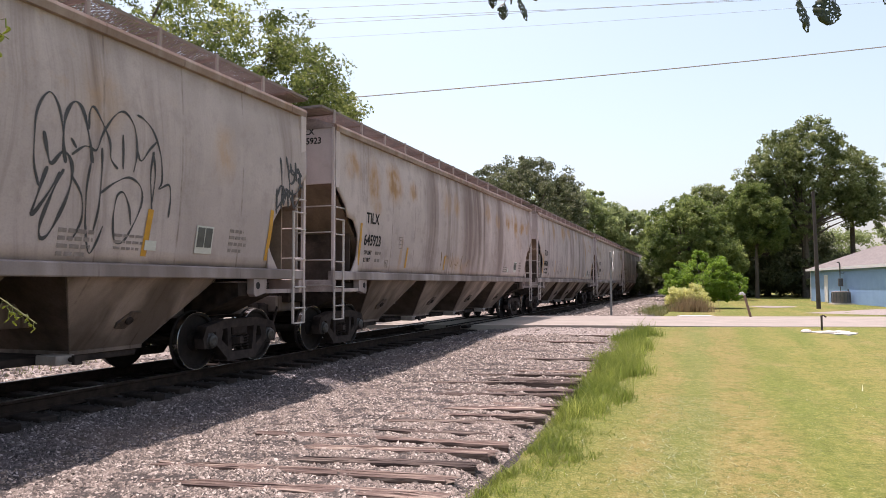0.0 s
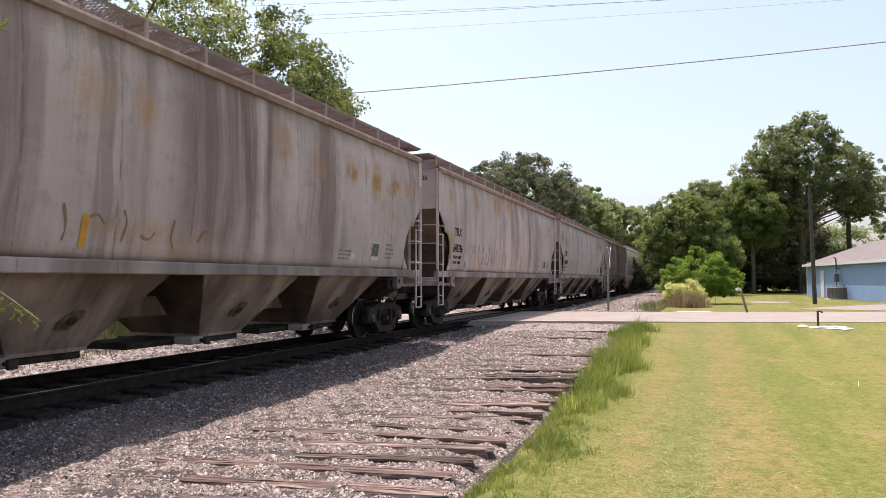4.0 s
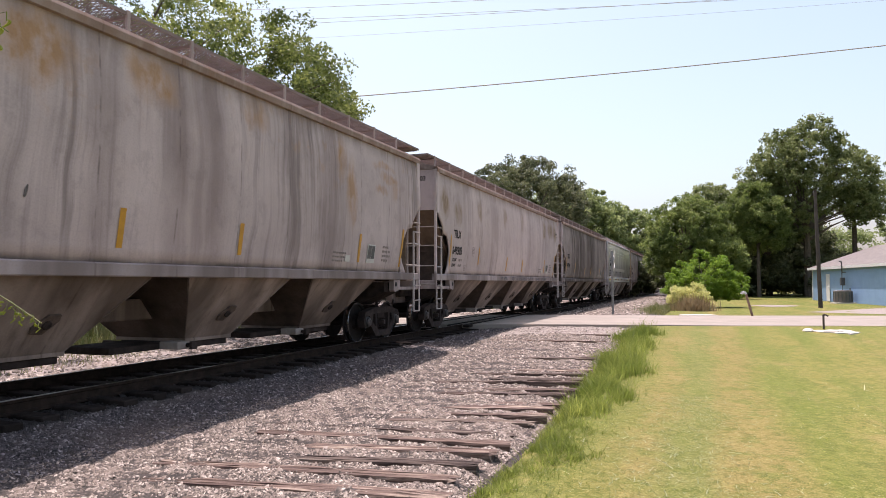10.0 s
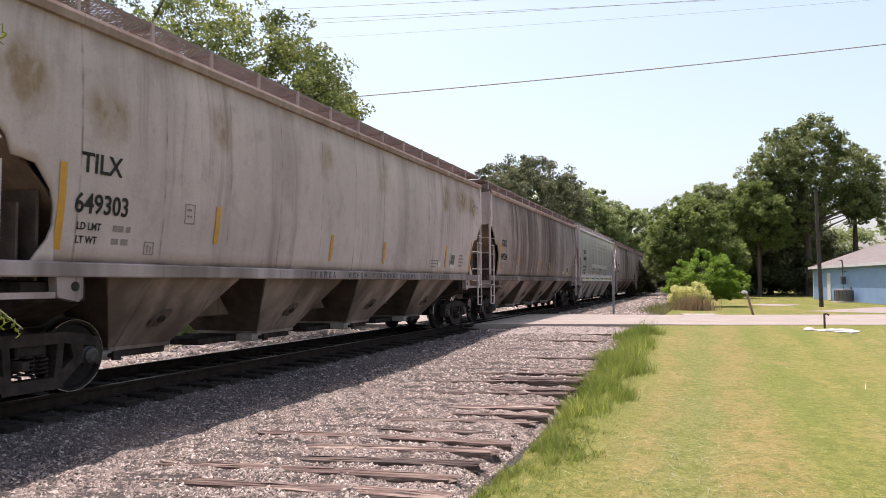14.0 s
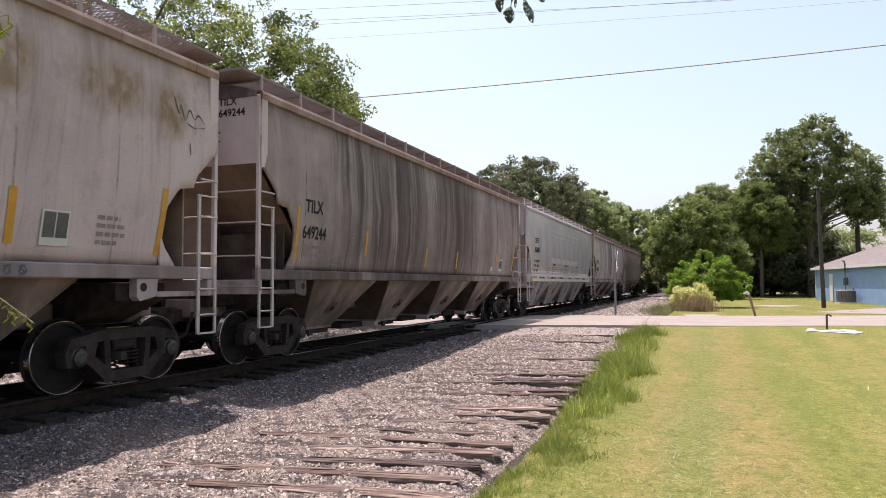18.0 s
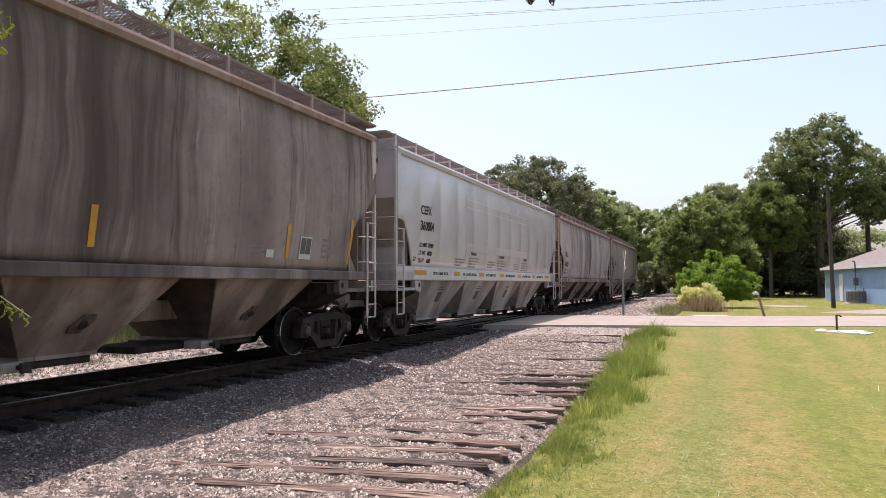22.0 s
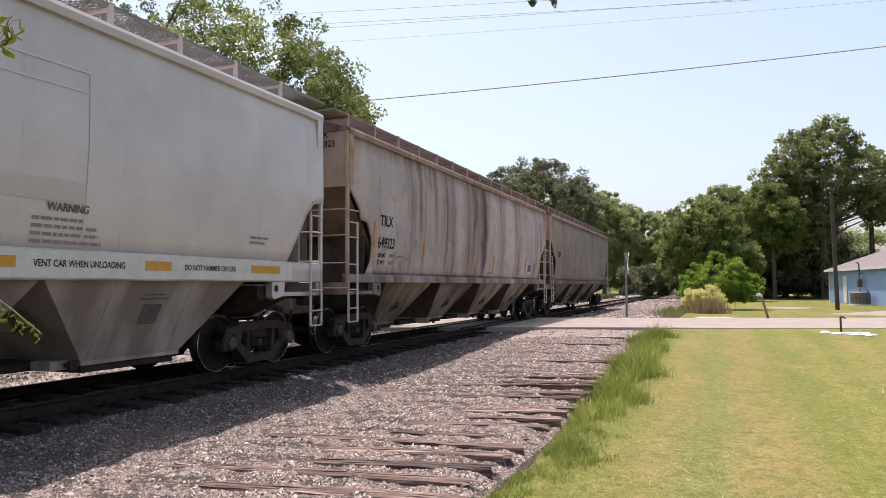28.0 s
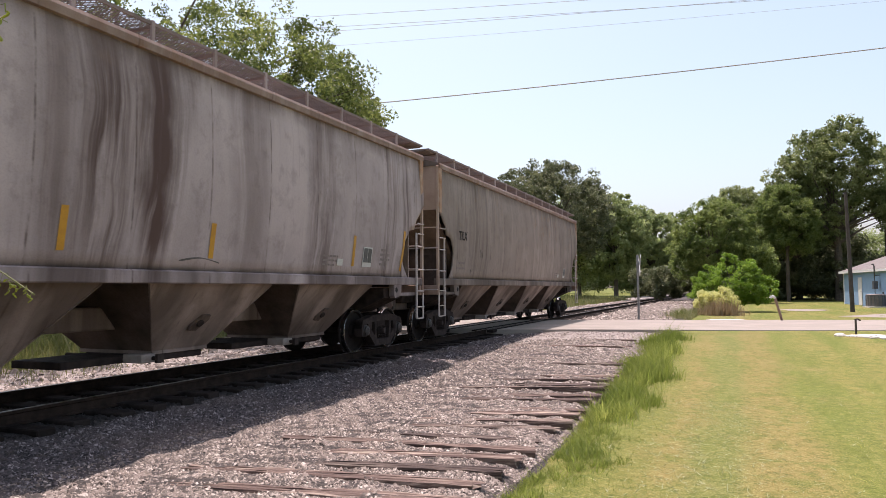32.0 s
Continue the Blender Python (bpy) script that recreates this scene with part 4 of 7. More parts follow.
def hopper_car(label, offset, paint, under, seed, smooth_car=False, end_paint=None):
    br = 0.035 if smooth_car else 0.026
    edge, edge_label = (paint, "pale rolled top edge") if smooth_car else (P_EDGE, "rust-tinged rolled top edge")
    sill_paint, grate = (paint, M_GRATE_PALE) if smooth_car else (P_SILL if seed < 5 else paint, M_GRATE)
    car = thing("covered_hopper_car", label, "railway wagon", "train of covered hopper cars")
    CARS.append((car, offset))
    end_paint = end_paint or (paint if smooth_car else P_ENDS)
    L = CAR_L
    for side in (1, -1):
        part("side_sheet", side_sheet_mesh(side, seed, paint, CURVED if smooth_car else STEPPED), paint, car)
        # top chord under the roof's edge
        x = side * 1.53
        part("top_chord", Shape().prism([(x - side * 0.03, EAVE - 0.10), (x + side * 0.055, EAVE - 0.09), (x + side * 0.07, EAVE + 0.0), (x + side * 0.05, EAVE + 0.05), (x - side * 0.05, EAVE + 0.06)], 0.0, L, "y"), edge, car, edge_label)
        x = side * 1.47
        st = 1.79 if smooth_car else 1.615
        sill = Shape().prism([(x - side * 0.05, 1.44), (x + side * 0.075, 1.44), (x + side * 0.085, 1.455), (x + side * 0.085, st - 0.02), (x + side * 0.05, st), (x - side * 0.05, st)], 0.0, L, "y")
        part("side_sill", sill, sill_paint, car)
        for e, k in ((0, 1), (L, -1)):
            # apron, jacking pad and corner posts with ladders
            part("jacking_pad", Shape().prism([(e + k * 1.10, 1.46), (e + k * 1.46, 1.46), (e + k * 1.46, 1.2), (e + k * 1.40, 1.15), (e + k * 1.12, 1.21)], side * 1.40, side * 1.53), paint, car, "jacking plate with a round hole")
            # flat black disc paints the dark of a hole that isn't cut
            part("pad_hole", Shape().lathe([(side * 1.5305, 0.058), (side * 1.533, 0.058)], 16, "x", (0, e + k * 1.35, 1.33)), M_BLACK, car, "black disc drawn for the round hole")
            part("end_sill", Shape().box(side * 0.2, side * 1.53, min(e, e + k * 0.12), max(e, e + k * 0.12), 1.20, 1.44, 0.01), end_paint, car)
            part("step_beam", Shape().box(side * 1.44, side * 1.52, min(e + k * 0.12, e + k * 1.1), max(e + k * 0.12, e + k * 1.1), 1.20, 1.27), paint, car)
            smooth_car or part("gusset", Shape().prism([(e + k * 0.78, 1.61), (e + k * 1.06, 1.61), (e + k * 1.06, 2.05), (e + k * 0.98, 1.86)], side * 1.49, side * 1.52), paint, car)
            part("corner_post", Shape().box(side * 1.50, side * 1.565, e - 0.035, e + 0.035, 1.2, EAVE - 0.02, 0.008), end_paint, car)
            part("corner_plate", Shape().box(side * 1.50, side * 1.585, min(e, e + k * 0.17), max(e, e + k * 0.17), 3.28, EAVE - 0.06, 0.006), M_RUSTPLATE if end_paint is P_END else end_paint, car, "rust-orange corner plate" if end_paint is P_END else "")
            ladder = part("side_ladder", Shape().box(side * 1.545, side * 1.575, e + k * 0.36 - 0.026, e + k * 0.36 + 0.026, 0.66, 2.66).box(side * 1.545, side * 1.575, e - 0.02, e + 0.02, 0.66, 1.25).box(
                side * 1.545, side * 1.575, min(e, e + k * 0.36), max(e, e + k * 0.36), 0.65, 0.675), M_LADDER, car, "pale steel ladder")
            for z in (0.93, 1.30, 1.80, 2.34, 2.64, 2.88):
                part("rung", RUNG_SIDE, M_LADDER, ladder).matrix_basis = pose(side * 1.585, e if k > 0 else e - 0.36, z)
            ladder2 = part("end_ladder", Shape().box(side * 0.70, side * 0.74, e - k * 0.05 - 0.015, e - k * 0.05 + 0.015, 1.2, 3.55), M_LADDER, car, "pale steel ladder")
            for z in (1.33, 1.83, 2.38, 2.90):
                part("rung", RUNG_END, M_LADDER, ladder2).matrix_basis = pose(1.54 if side > 0 else -0.72, e - k * 0.05, z)
    # roof: a low arch
    arch = [(-1.55 + 3.1 * i / 12, EAVE + 0.03 + 0.27 * (1 - (abs(i - 6) / 6) ** 2.2)) for i in range(13)]
    part("roof", Shape().prism(arch + [(1.5, EAVE - 0.02), (-1.5, EAVE - 0.02)], 0.0, L, "y"), paint, car)
    for i in range(4):
        part("hatch", Shape().box(-0.3, 0.3, 1.4 + i * 3.6, 4.4 + i * 3.6, EAVE + 0.2, EAVE + 0.37, 0.03), paint, car)
    # ends: upper panel, slope sheet to the first hopper, braces in the cut-out
    for e, k in ((0.02, 1), (L - 0.02, -1)):
        part("end_panel", Shape().prism(arch[1:-1] + [(1.48, EAVE), (1.48, 3.36), (-1.48, 3.36), (-1.48, EAVE)], e, e + k * 0.03, "y"), end_paint, car)
        part("slope_sheet", Shape().prism([(e, 3.42), (e + k * 0.04, 3.42), (e + k * 1.9, 1.52), (e + k * 1.9, 1.44)], -1.435, 1.435), M_SLOPE if not smooth_car else under, car, "dirty slope sheet")
        part("end_frame", Shape().box(-1.46, 0.25 if k > 0 else 1.43, min(e + k * 0.50, e + k * 0.53), max(e + k * 0.50, e + k * 0.53), 1.42, 2.95 if k > 0 else 2.78), M_SLOPE if not smooth_car else under, car, "dark end frame plate")
        part("shear_plate", Shape().box(-0.42, 0.42, min(e, e + k * 1.5), max(e, e + k * 1.5), 1.34, 1.40), under, car)
        # dark plates paint the shade inside the end recess
        part("bolster_web", Shape().box(-1.38, 1.38, min(e + k * 0.92, e + k * 0.96), max(e + k * 0.92, e + k * 0.96), 1.40, 2.42), under if smooth_car else M_SOOT_SHADE, car)
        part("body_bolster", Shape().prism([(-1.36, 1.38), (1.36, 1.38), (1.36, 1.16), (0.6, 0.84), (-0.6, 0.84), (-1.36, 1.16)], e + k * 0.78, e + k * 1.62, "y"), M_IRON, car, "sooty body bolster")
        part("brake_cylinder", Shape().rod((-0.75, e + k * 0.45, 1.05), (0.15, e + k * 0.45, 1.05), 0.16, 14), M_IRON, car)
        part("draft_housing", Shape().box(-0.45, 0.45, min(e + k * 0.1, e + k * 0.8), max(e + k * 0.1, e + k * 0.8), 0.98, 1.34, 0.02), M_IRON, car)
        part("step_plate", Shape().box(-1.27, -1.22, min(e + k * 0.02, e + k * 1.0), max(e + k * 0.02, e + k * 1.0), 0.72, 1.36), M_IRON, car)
        part("end_web", Shape().prism([(e + k * 0.5, 1.40), (e + k * 1.6, 1.40), (e + k * 1.6, 1.8), (e + k * 0.7, 2.7)], -0.02, 0.02), under if smooth_car else M_SOOT_SHADE, car)
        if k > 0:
            part("bulkhead", Shape().box(-1.36, 1.36, e + 0.70, e + 0.73, 1.42, 2.25), under if smooth_car else M_SOOT_SHADE, car, "dark lower bulkhead")
        else:
            part("brace", Shape().box(1.16, 1.24, e - 0.78, e - 0.70, 1.42, 2.84, 0.01), under, car)
        if k < 0:
            part("grab_loop", Shape().tube([(1.0 + 0.16 * math.sin(t), e + k * 0.5, 2.55 + 0.22 * math.cos(t)) for t in [i * math.pi / 8 for i in range(9)]], 0.012, 5), M_LADDER, car)
        cp = part("coupler", Shape().box(-0.1, 0.1, min(e + k * 0.6, e - k * 0.42), max(e + k * 0.6, e - k * 0.42), 0.74, 0.95, 0.02).box(-0.2, 0.2, min(e - k * 0.3, e - k * 0.58), max(e - k * 0.3, e - k * 0.58), 0.7, 0.99, 0.04), M_IRON, car, "rusty knuckle coupler")
        part("air_hose", Shape().path([(0.3, e - k * 0.1, 0.9), (0.33, e - k * 0.3, 0.55), (0.2, e - k * 0.52, 0.42), (0.05, e - k * 0.58, 0.5)], 0.025, 6), M_IRON, cp)
    part("centre_sill", Shape().box(-0.28, 0.28, -0.1, L + 0.1, 0.80, 1.12, 0.02), under, car)
    # four hoppers with outlet gates
    tops = [(1.9, 4.5, 2.65, 3.75), (5.2, 7.85, 6.0, 7.1), (8.55, 11.15, 9.35, 10.4), (11.9, 14.55, 12.62, 13.78)]
    if smooth_car:
        tops = [(1.62, 4.88, 2.4, 4.0), (4.92, 8.05, 5.6, 7.25), (8.1, 11.2, 8.95, 10.5), (11.25, 14.7, 12.2, 13.8)]
    for i, (a, b, lo0, lo1) in enumerate(tops):
        c = (lo0 + lo1) / 2
        h = Shape()
        xt, xb, zt, zb = (1.47, 0.95, 1.46, 0.42) if smooth_car else (1.43, 0.68, 1.45, 0.47)
        top = [(-xt, a, zt), (xt, a, zt), (xt, b, zt), (-xt, b, zt)]
        bot = [(-xb, lo0, zb), (xb, lo0, zb), (xb, lo1, zb), (-xb, lo1, zb)]
        h.add(top + bot, [(0, 1, 2, 3), (4, 7, 6, 5), (0, 4, 5, 1), (1, 5, 6, 2), (2, 6, 7, 3), (3, 7, 4, 0)])
        ho = part("hopper", h, under, car, "soot-stained hopper bottom")
        if not smooth_car:      # soot and brake dust on the sheet that leads, its shade painted in
            part("shaded_soot_sheet", Shape().add([(-xt + 0.02, a - 0.004, zt), (xt - 0.02, a - 0.004, zt), (xb, lo0 - 0.006, zb), (-xb, lo0 - 0.006, zb)], [(0, 1, 2, 3)]), M_SOOT_SHADE, ho, "leading sheet darkened by soot and painted shade")
        # weld flanges down the corners and round the foot
        part("flange", Shape().rod((xt - 0.01, a + 0.02, zt - 0.02), (xb, lo0, zb), 0.012, 5).rod((xt - 0.01, b - 0.02, zt - 0.02), (xb, lo1, zb), 0.012, 5).box(
            -xb - 0.03, xb + 0.03, lo0 - 0.03, lo1 + 0.03, zb - 0.03, zb + 0.02), under, ho)
        part("outlet_gate", Shape().box(-xb + 0.02, xb - 0.02, lo0 + 0.02, lo1 - 0.02, zb - 0.13, zb - 0.03, 0.015), M_IRON, ho, "black sliding outlet gate")
        part("gate_rail", Shape().box(-0.5, 0.42, lo0 - 1.25, lo0 + 0.02, 0.335, 0.435, 0.01), M_IRON, ho, "sooty gate slide rails")
        part("gate_housing", Shape().box(0.44, 0.80, lo0 - 0.30, lo0 - 0.02, 0.34, 0.46, 0.012), M_GATE, ho, "pale grey gate housing")
        part("gate_shaft", Shape().rod((-0.9, lo0 - 0.1, 0.40), (0.92, lo0 - 0.1, 0.40), 0.03).box(0.90, 0.95, lo0 - 0.16, lo0 - 0.04, 0.34, 0.46), M_IRON, ho)
        if smooth_car:
            continue
        # vibrator pocket: a ring plate and its boss on the sloping side
        pk = part("vibrator_pocket", Shape().prism([(-0.15, -0.15), (0.02, -0.16), (0.16, 0.04), (0.14, 0.13), (-0.02, 0.13), (-0.17, -0.06)], 0, 0.03), M_POCKET, ho, "oily vibrator pocket")
        pk.matrix_basis = pose(1.005, c + 0.05, 0.89, 0, 37.5, 0)
        part("boss", Shape().lathe([(0.0, 0.06), (0.035, 0.06), (0.045, 0.04)], 10, "x"), M_IRON, pk).location = (0.02, 0.0, -0.01)
    bogie(car, 1.20)
    bogie(car, L - 1.15)
    # running boards of steel grating on brackets, with cross walks at both ends
    for side in (1, -1):
        board = Shape()
        x0, x1 = side * 0.66, side * 1.42
        z = EAVE + 0.37
        wide = abs(x1 - x0)
        for x in (x0, x1):
            board.box(x - 0.012, x + 0.012, -0.3, L + 0.3, z - 0.045, z)
        y = -0.3
        while y < L + 0.3 - 0.38:
            for a, b in ((x0, x1), (x1, x0)):
                board.add([(a, y - 0.004, z - 0.012), (a, y + 0.004, z - 0.012), (b, y + 0.384, z - 0.012), (b, y + 0.376, z - 0.012), (a, y - 0.004, z), (a, y + 0.004, z), (b, y + 0.384, z), (b, y + 0.376, z)],
                          [(0, 1, 2, 3), (4, 7, 6, 5), (1, 5, 6, 2), (0, 3, 7, 4)])
            y += 0.058
        rb = part("running_board", board, grate, car, "steel grating walkway")
        y = 0.2
        while y < L:
            part("bracket", Shape().box(side * 1.41, side * 1.445, y - br, y + br, EAVE + 0.02, z + 0.015), M_BRACKET if smooth_car else P_SILL, rb)
            part("bearer", Shape().box(min(x0, x1), max(x0, x1), y - 0.015, y + 0.015, z - 0.085, z - 0.046), M_BRACKET if smooth_car else grate, rb)
            y += 1.19
        for e in (-0.02, L + 0.02):
            cross = Shape()
            n = 34
            for i in range(n):
                x = side * (0.05 + 1.35 * i / n)
                cross.box(x - 0.011, x + 0.011, e - 0.28, e + 0.28, z - 0.062, z)
            cross.box(min(0, side * 1.42), max(0, side * 1.42), e - 0.29, e - 0.27, z - 0.04, z).box(min(0, side * 1.42), max(0, side * 1.42), e + 0.27, e + 0.29, z - 0.04, z)
            tagged(part("cross_walk", cross, grate, car, "steel grating cross walk"), kind="stuff")
    return car


UNDER = car_paint("sooty_hopper_paint", (0.54, 0.415, 0.355), (0.125, 0.088, 0.07), 0.75, 0.25, seed=9.0, low=0.25)
UNDER_PALE = car_paint("pale_hopper_paint", (0.52, 0.46, 0.43), (0.26, 0.19, 0.17), 0.35, 0.05, seed=4.0)
RUST_B = [(0.7, 3.77, 0.38, 0.30, 0.75), (1.7, 3.62, 0.30, 0.52, 0.8), (1.85, 3.12, 0.25, 0.22, 0.5), (2.79, 3.69, 0.45, 0.48, 0.95), (3.95, 3.64, 0.30, 0.30, 0.75), (6.4, 3.66, 0.35, 0.4, 0.5), (7.2, 3.65, 0.25, 0.45, 0.7),
          (3.25, 2.05, 0.10, 0.45, 0.5), (10.4, 3.7, 0.3, 0.4, 0.6), (11.6, 3.55, 0.3, 0.3, 0.6), (12.96, 3.66, 0.38, 0.26, 1.0), (13.6, 3.75, 0.2, 0.25, 0.6), (14.1, 3.6, 0.26, 0.5, 1.0), (15.05, 3.6, 0.42, 0.24, 1.0), (15.95, 3.57, 0.3, 0.26, 0.8),
          (16.35, 3.76, 0.14, 0.3, 0.6), (7.4, 1.95, 1.3, 0.22, 0.45), (14.6, 3.0, 0.5, 0.3, 0.3)]
RUST_C = [(1.05, 3.86, 0.3, 0.45, 0.65), (3.5, 3.94, 0.35, 0.5, 0.7), (5.9, 3.98, 0.55, 0.45, 0.85), (7.7, 4.03, 0.5, 0.42, 0.8), (9.9, 4.15, 0.35, 0.3, 0.6), (12.75, 3.85, 0.22, 0.42, 0.85), (13.15, 3.2, 0.20, 0.75, 0.7), (14.7, 4.02, 0.55, 0.13, 0.7), (14.95, 3.72, 0.5, 0.13, 0.65), (14.55, 3.42, 0.38, 0.10, 0.6), (15.2, 3.5, 0.2, 0.3, 0.4), (4.0, 1.9, 0.3, 0.3, 0.3)]
BROWN_D = [(0.6, 3.6, 0.42, 0.40, 0.8), (1.75, 3.45, 0.36, 0.36, 0.8), (3.8, 3.75, 0.3, 0.35, 0.7), (6.9, 3.75, 0.3, 0.4, 0.6), (9.5, 3.7, 0.3, 0.4, 0.5), (13.55, 3.75, 0.32, 0.35, 0.8), (14.8, 3.8, 0.62, 0.42, 0.85), (15.85, 3.84, 0.36, 0.5, 0.9)]
P_A = car_paint("pale_grey_paint", (0.59, 0.478, 0.45), (0.25, 0.185, 0.172), 0.6, 0.2, (0.50, 0.29, 0.13), seed=1.0, spots=[(14.5, 3.3, 0.3, 0.5, 0.5), (12.2, 3.6, 0.4, 0.4, 0.3)])
P_B = car_paint("streaked_grey_paint", (0.63, 0.505, 0.475), (0.21, 0.148, 0.136), 0.75, 0.25, (0.46, 0.255, 0.12), seed=2.3, spots=RUST_B, bands=[(5.2, 0.55, 0.6), (8.7, 1.1, 0.75), (11.9, 0.5, 0.6), (10.2, 0.3, 0.4)])
P_C = car_paint("rust_stained_grey_paint", (0.65, 0.522, 0.49), (0.22, 0.17, 0.163), 0.7, 0.3, (0.44, 0.245, 0.115), seed=3.1, spots=RUST_C, bands=[(8.6, 0.75, 0.6), (12.3, 0.5, 0.5), (6.9, 0.3, 0.35), (15.7, 0.3, 0.3)])
P_D = car_paint("dusty_grey_paint", (0.62, 0.50, 0.465), (0.23, 0.168, 0.15), 0.65, 0.25, (0.27, 0.18, 0.10), seed=4.4, spots=BROWN_D, bands=[(10.6, 0.4, 0.35), (5.4, 0.3, 0.3)])
P_E = car_paint("soot_dark_grey_paint", (0.50, 0.395, 0.355), (0.105, 0.081, 0.073), 0.95, 0.1, seed=5.7, low=0.66, bands=[(5.6, 1.8, 0.82), (9.4, 1.9, 0.84), (12.6, 0.6, 0.4)])
P_F = car_paint("clean_pale_grey_paint", (0.60, 0.522, 0.515), (0.42, 0.365, 0.352), 0.10, 0.0, seed=6.2, rough=0.35, gloss=0.85)
P_G = car_paint("soot_streaked_grey_paint", (0.575, 0.47, 0.445), (0.145, 0.103, 0.093), 0.9, 0.12, seed=7.9, low=0.15, bands=[(5.8, 0.25, 0.45), (7.4, 0.8, 0.45), (8.5, 0.3, 0.95), (12.4, 0.45, 0.55), (10.4, 0.5, 0.35)], spots=[(0.2, 4.2, 0.3, 0.5, 0.6), (4.4, 4.0, 0.5, 0.3, 0.4)])
P_H = car_paint("rusty_brown_grey_paint", (0.42, 0.335, 0.285), (0.13, 0.10, 0.085), 0.85, 0.5, seed=8.8, low=0.3)
# end paint, paler than the side paints
P_ENDS = car_paint("pale_end_paint", (0.72, 0.585, 0.56), (0.36, 0.28, 0.26), 0.4, 0.15, seed=2.2)
P_END = car_paint("rust_streaked_end_paint", (0.58, 0.43, 0.34), (0.26, 0.13, 0.09), 0.5, 0.85, (0.30, 0.12, 0.05), seed=3.3)
OFFSETS = [-46.15, -28.25, -10.18, 7.85, 25.73, 43.62, 61.42, 79.20]
CAR_A = hopper_car("pale grey covered hopper car with black scrawled outlines on its side", OFFSETS[0], P_A, UNDER, 1.0)
CAR_B = hopper_car("grey covered hopper car with dark run-down streaks", OFFSETS[1], P_B, UNDER, 2.0)
CAR_C = hopper_car("grey covered hopper car with orange rust blooms", OFFSETS[2], P_C, UNDER, 3.0)
CAR_D = hopper_car("dusty pale grey covered hopper car with yellow reflectors", OFFSETS[3], P_D, UNDER, 4.0)
CAR_E = hopper_car("soot-darkened grey covered hopper car", OFFSETS[4], P_E, UNDER, 5.0)
CAR_F = hopper_car("clean pale grey covered hopper car with a yellow-striped sill", OFFSETS[5], P_F, UNDER_PALE, 6.0, smooth_car=True)
CAR_G = hopper_car("grey covered hopper car with black soot streaks", OFFSETS[6], P_G, UNDER, 7.0, end_paint=P_END)
CAR_H = hopper_car("rust-brown stained covered hopper car at the train's end", OFFSETS[7], P_H, UNDER, 8.0, end_paint=P_END)


def marks(car, seed, code, number, material=M_BLACK, stripes=(), plate=True, small=()):
    """Reporting letters on the side and the near end, small stencils and yellow reflectors."""
    if code:
        letter(car, code, 1.36, 2.68, 0.33, material, seed, 0.86)
    if number:
        letter(car, number, 1.30, 2.20, 0.33, material, seed, 0.80)
    if small:
        for i, words in enumerate(small):
            letter(car, words, 1.36, 2.00 - i * 0.16, 0.125, material, seed, 0.8)
            if not any(ch.isdigit() for ch in words):
                bars(car, 1.88, 2.005 - i * 0.16, 0.42, 1, 0.1, 0.075, M_FADED, seed)
    else:
        bars(car, 1.40, 2.02, 0.75, 2, 0.14, 0.055, M_FADED, seed)
    box = Shape().box(0, 0.2, 0, 0.014, 0, 0.002).box(0, 0.2, 0.266, 0.28, 0, 0.002).box(0, 0.014, 0.014, 0.266, 0, 0.002).box(0.186, 0.2, 0.014, 0.266, 0, 0.002)
    part("stencil_box", stick(box.mesh("stencil_box", M_FADED), 3.1, 2.2, seed), M_FADED, car, "small stencilled box")
    bars(car, 3.14, 2.38, 0.13, 2, 0.09, 0.03, M_FADED, seed)
    low_box = Shape().box(0, 0.17, 0, 0.014, 0, 0.002).box(0, 0.17, 0.156, 0.17, 0, 0.002).box(0, 0.014, 0.014, 0.156, 0, 0.002).box(0.156, 0.17, 0.014, 0.156, 0, 0.002).box(0.05, 0.07, 0.03, 0.13, 0, 0.002).box(0.1, 0.12, 0.03, 0.11, 0, 0.002)
    part("stencil_box", stick(low_box.mesh("stencil_box", M_FADED), 2.42, 1.74, seed), M_FADED, car, "small stencilled box")
    for words, z in ((code, 4.37), (number, 4.18)):
        if not words:
            continue
        apart("letter", text_mesh(words, 0.18, material), material, car, pose(0.70, 0.016, z, 90, 0, 0))
    for i in range(4):
        t = part("stencil", Shape().box(0, 0.25 - 0.04 * (i % 2), 0, 0.035, 0, 0.002), M_FADED, car)
        t.matrix_basis = pose(0.50, 0.016, 3.90 - i * 0.075, 90, 0, 0)
    for y, z, h, tilt in stripes:
        strip = Shape()
        for i in range(5):
            strip.add([(-0.048, h * i / 5, 0.004), (0.048, h * i / 5, 0.004), (0.048, h * (i + 1) / 5, 0.004), (-0.048, h * (i + 1) / 5, 0.004)], [(0, 1, 2, 3)])
        part("reflector", stick(strip.mesh("reflector", M_YELLOW), y, z, seed, tilt), M_YELLOW, car, "worn yellow reflective strip")
    if plate:
        f = part("placard", stick(Shape().box(0, 0.36, 0, 0.40, 0, 0.006).mesh("placard", M_WHITE), 13.95, 1.80, seed, 0, 1, 0.012), M_WHITE, car, "dark notice framed in white")
        for a in (0.025, 0.19):
            part("placard_face", stick(Shape().box(a, a + 0.145, 0.09, 0.375, 0.006, 0.010).mesh("placard_face", M_DARKMETAL), 13.95, 1.80, seed, 0, 1, 0.012), M_DARKMETAL, f)
        bars(car, 14.7, 2.15, 0.5, 4, 0.10, 0.05, M_FADED, seed)
        bars(car, 12.5, 1.95, 0.6, 3, 0.08, 0.035, M_FADED, seed)
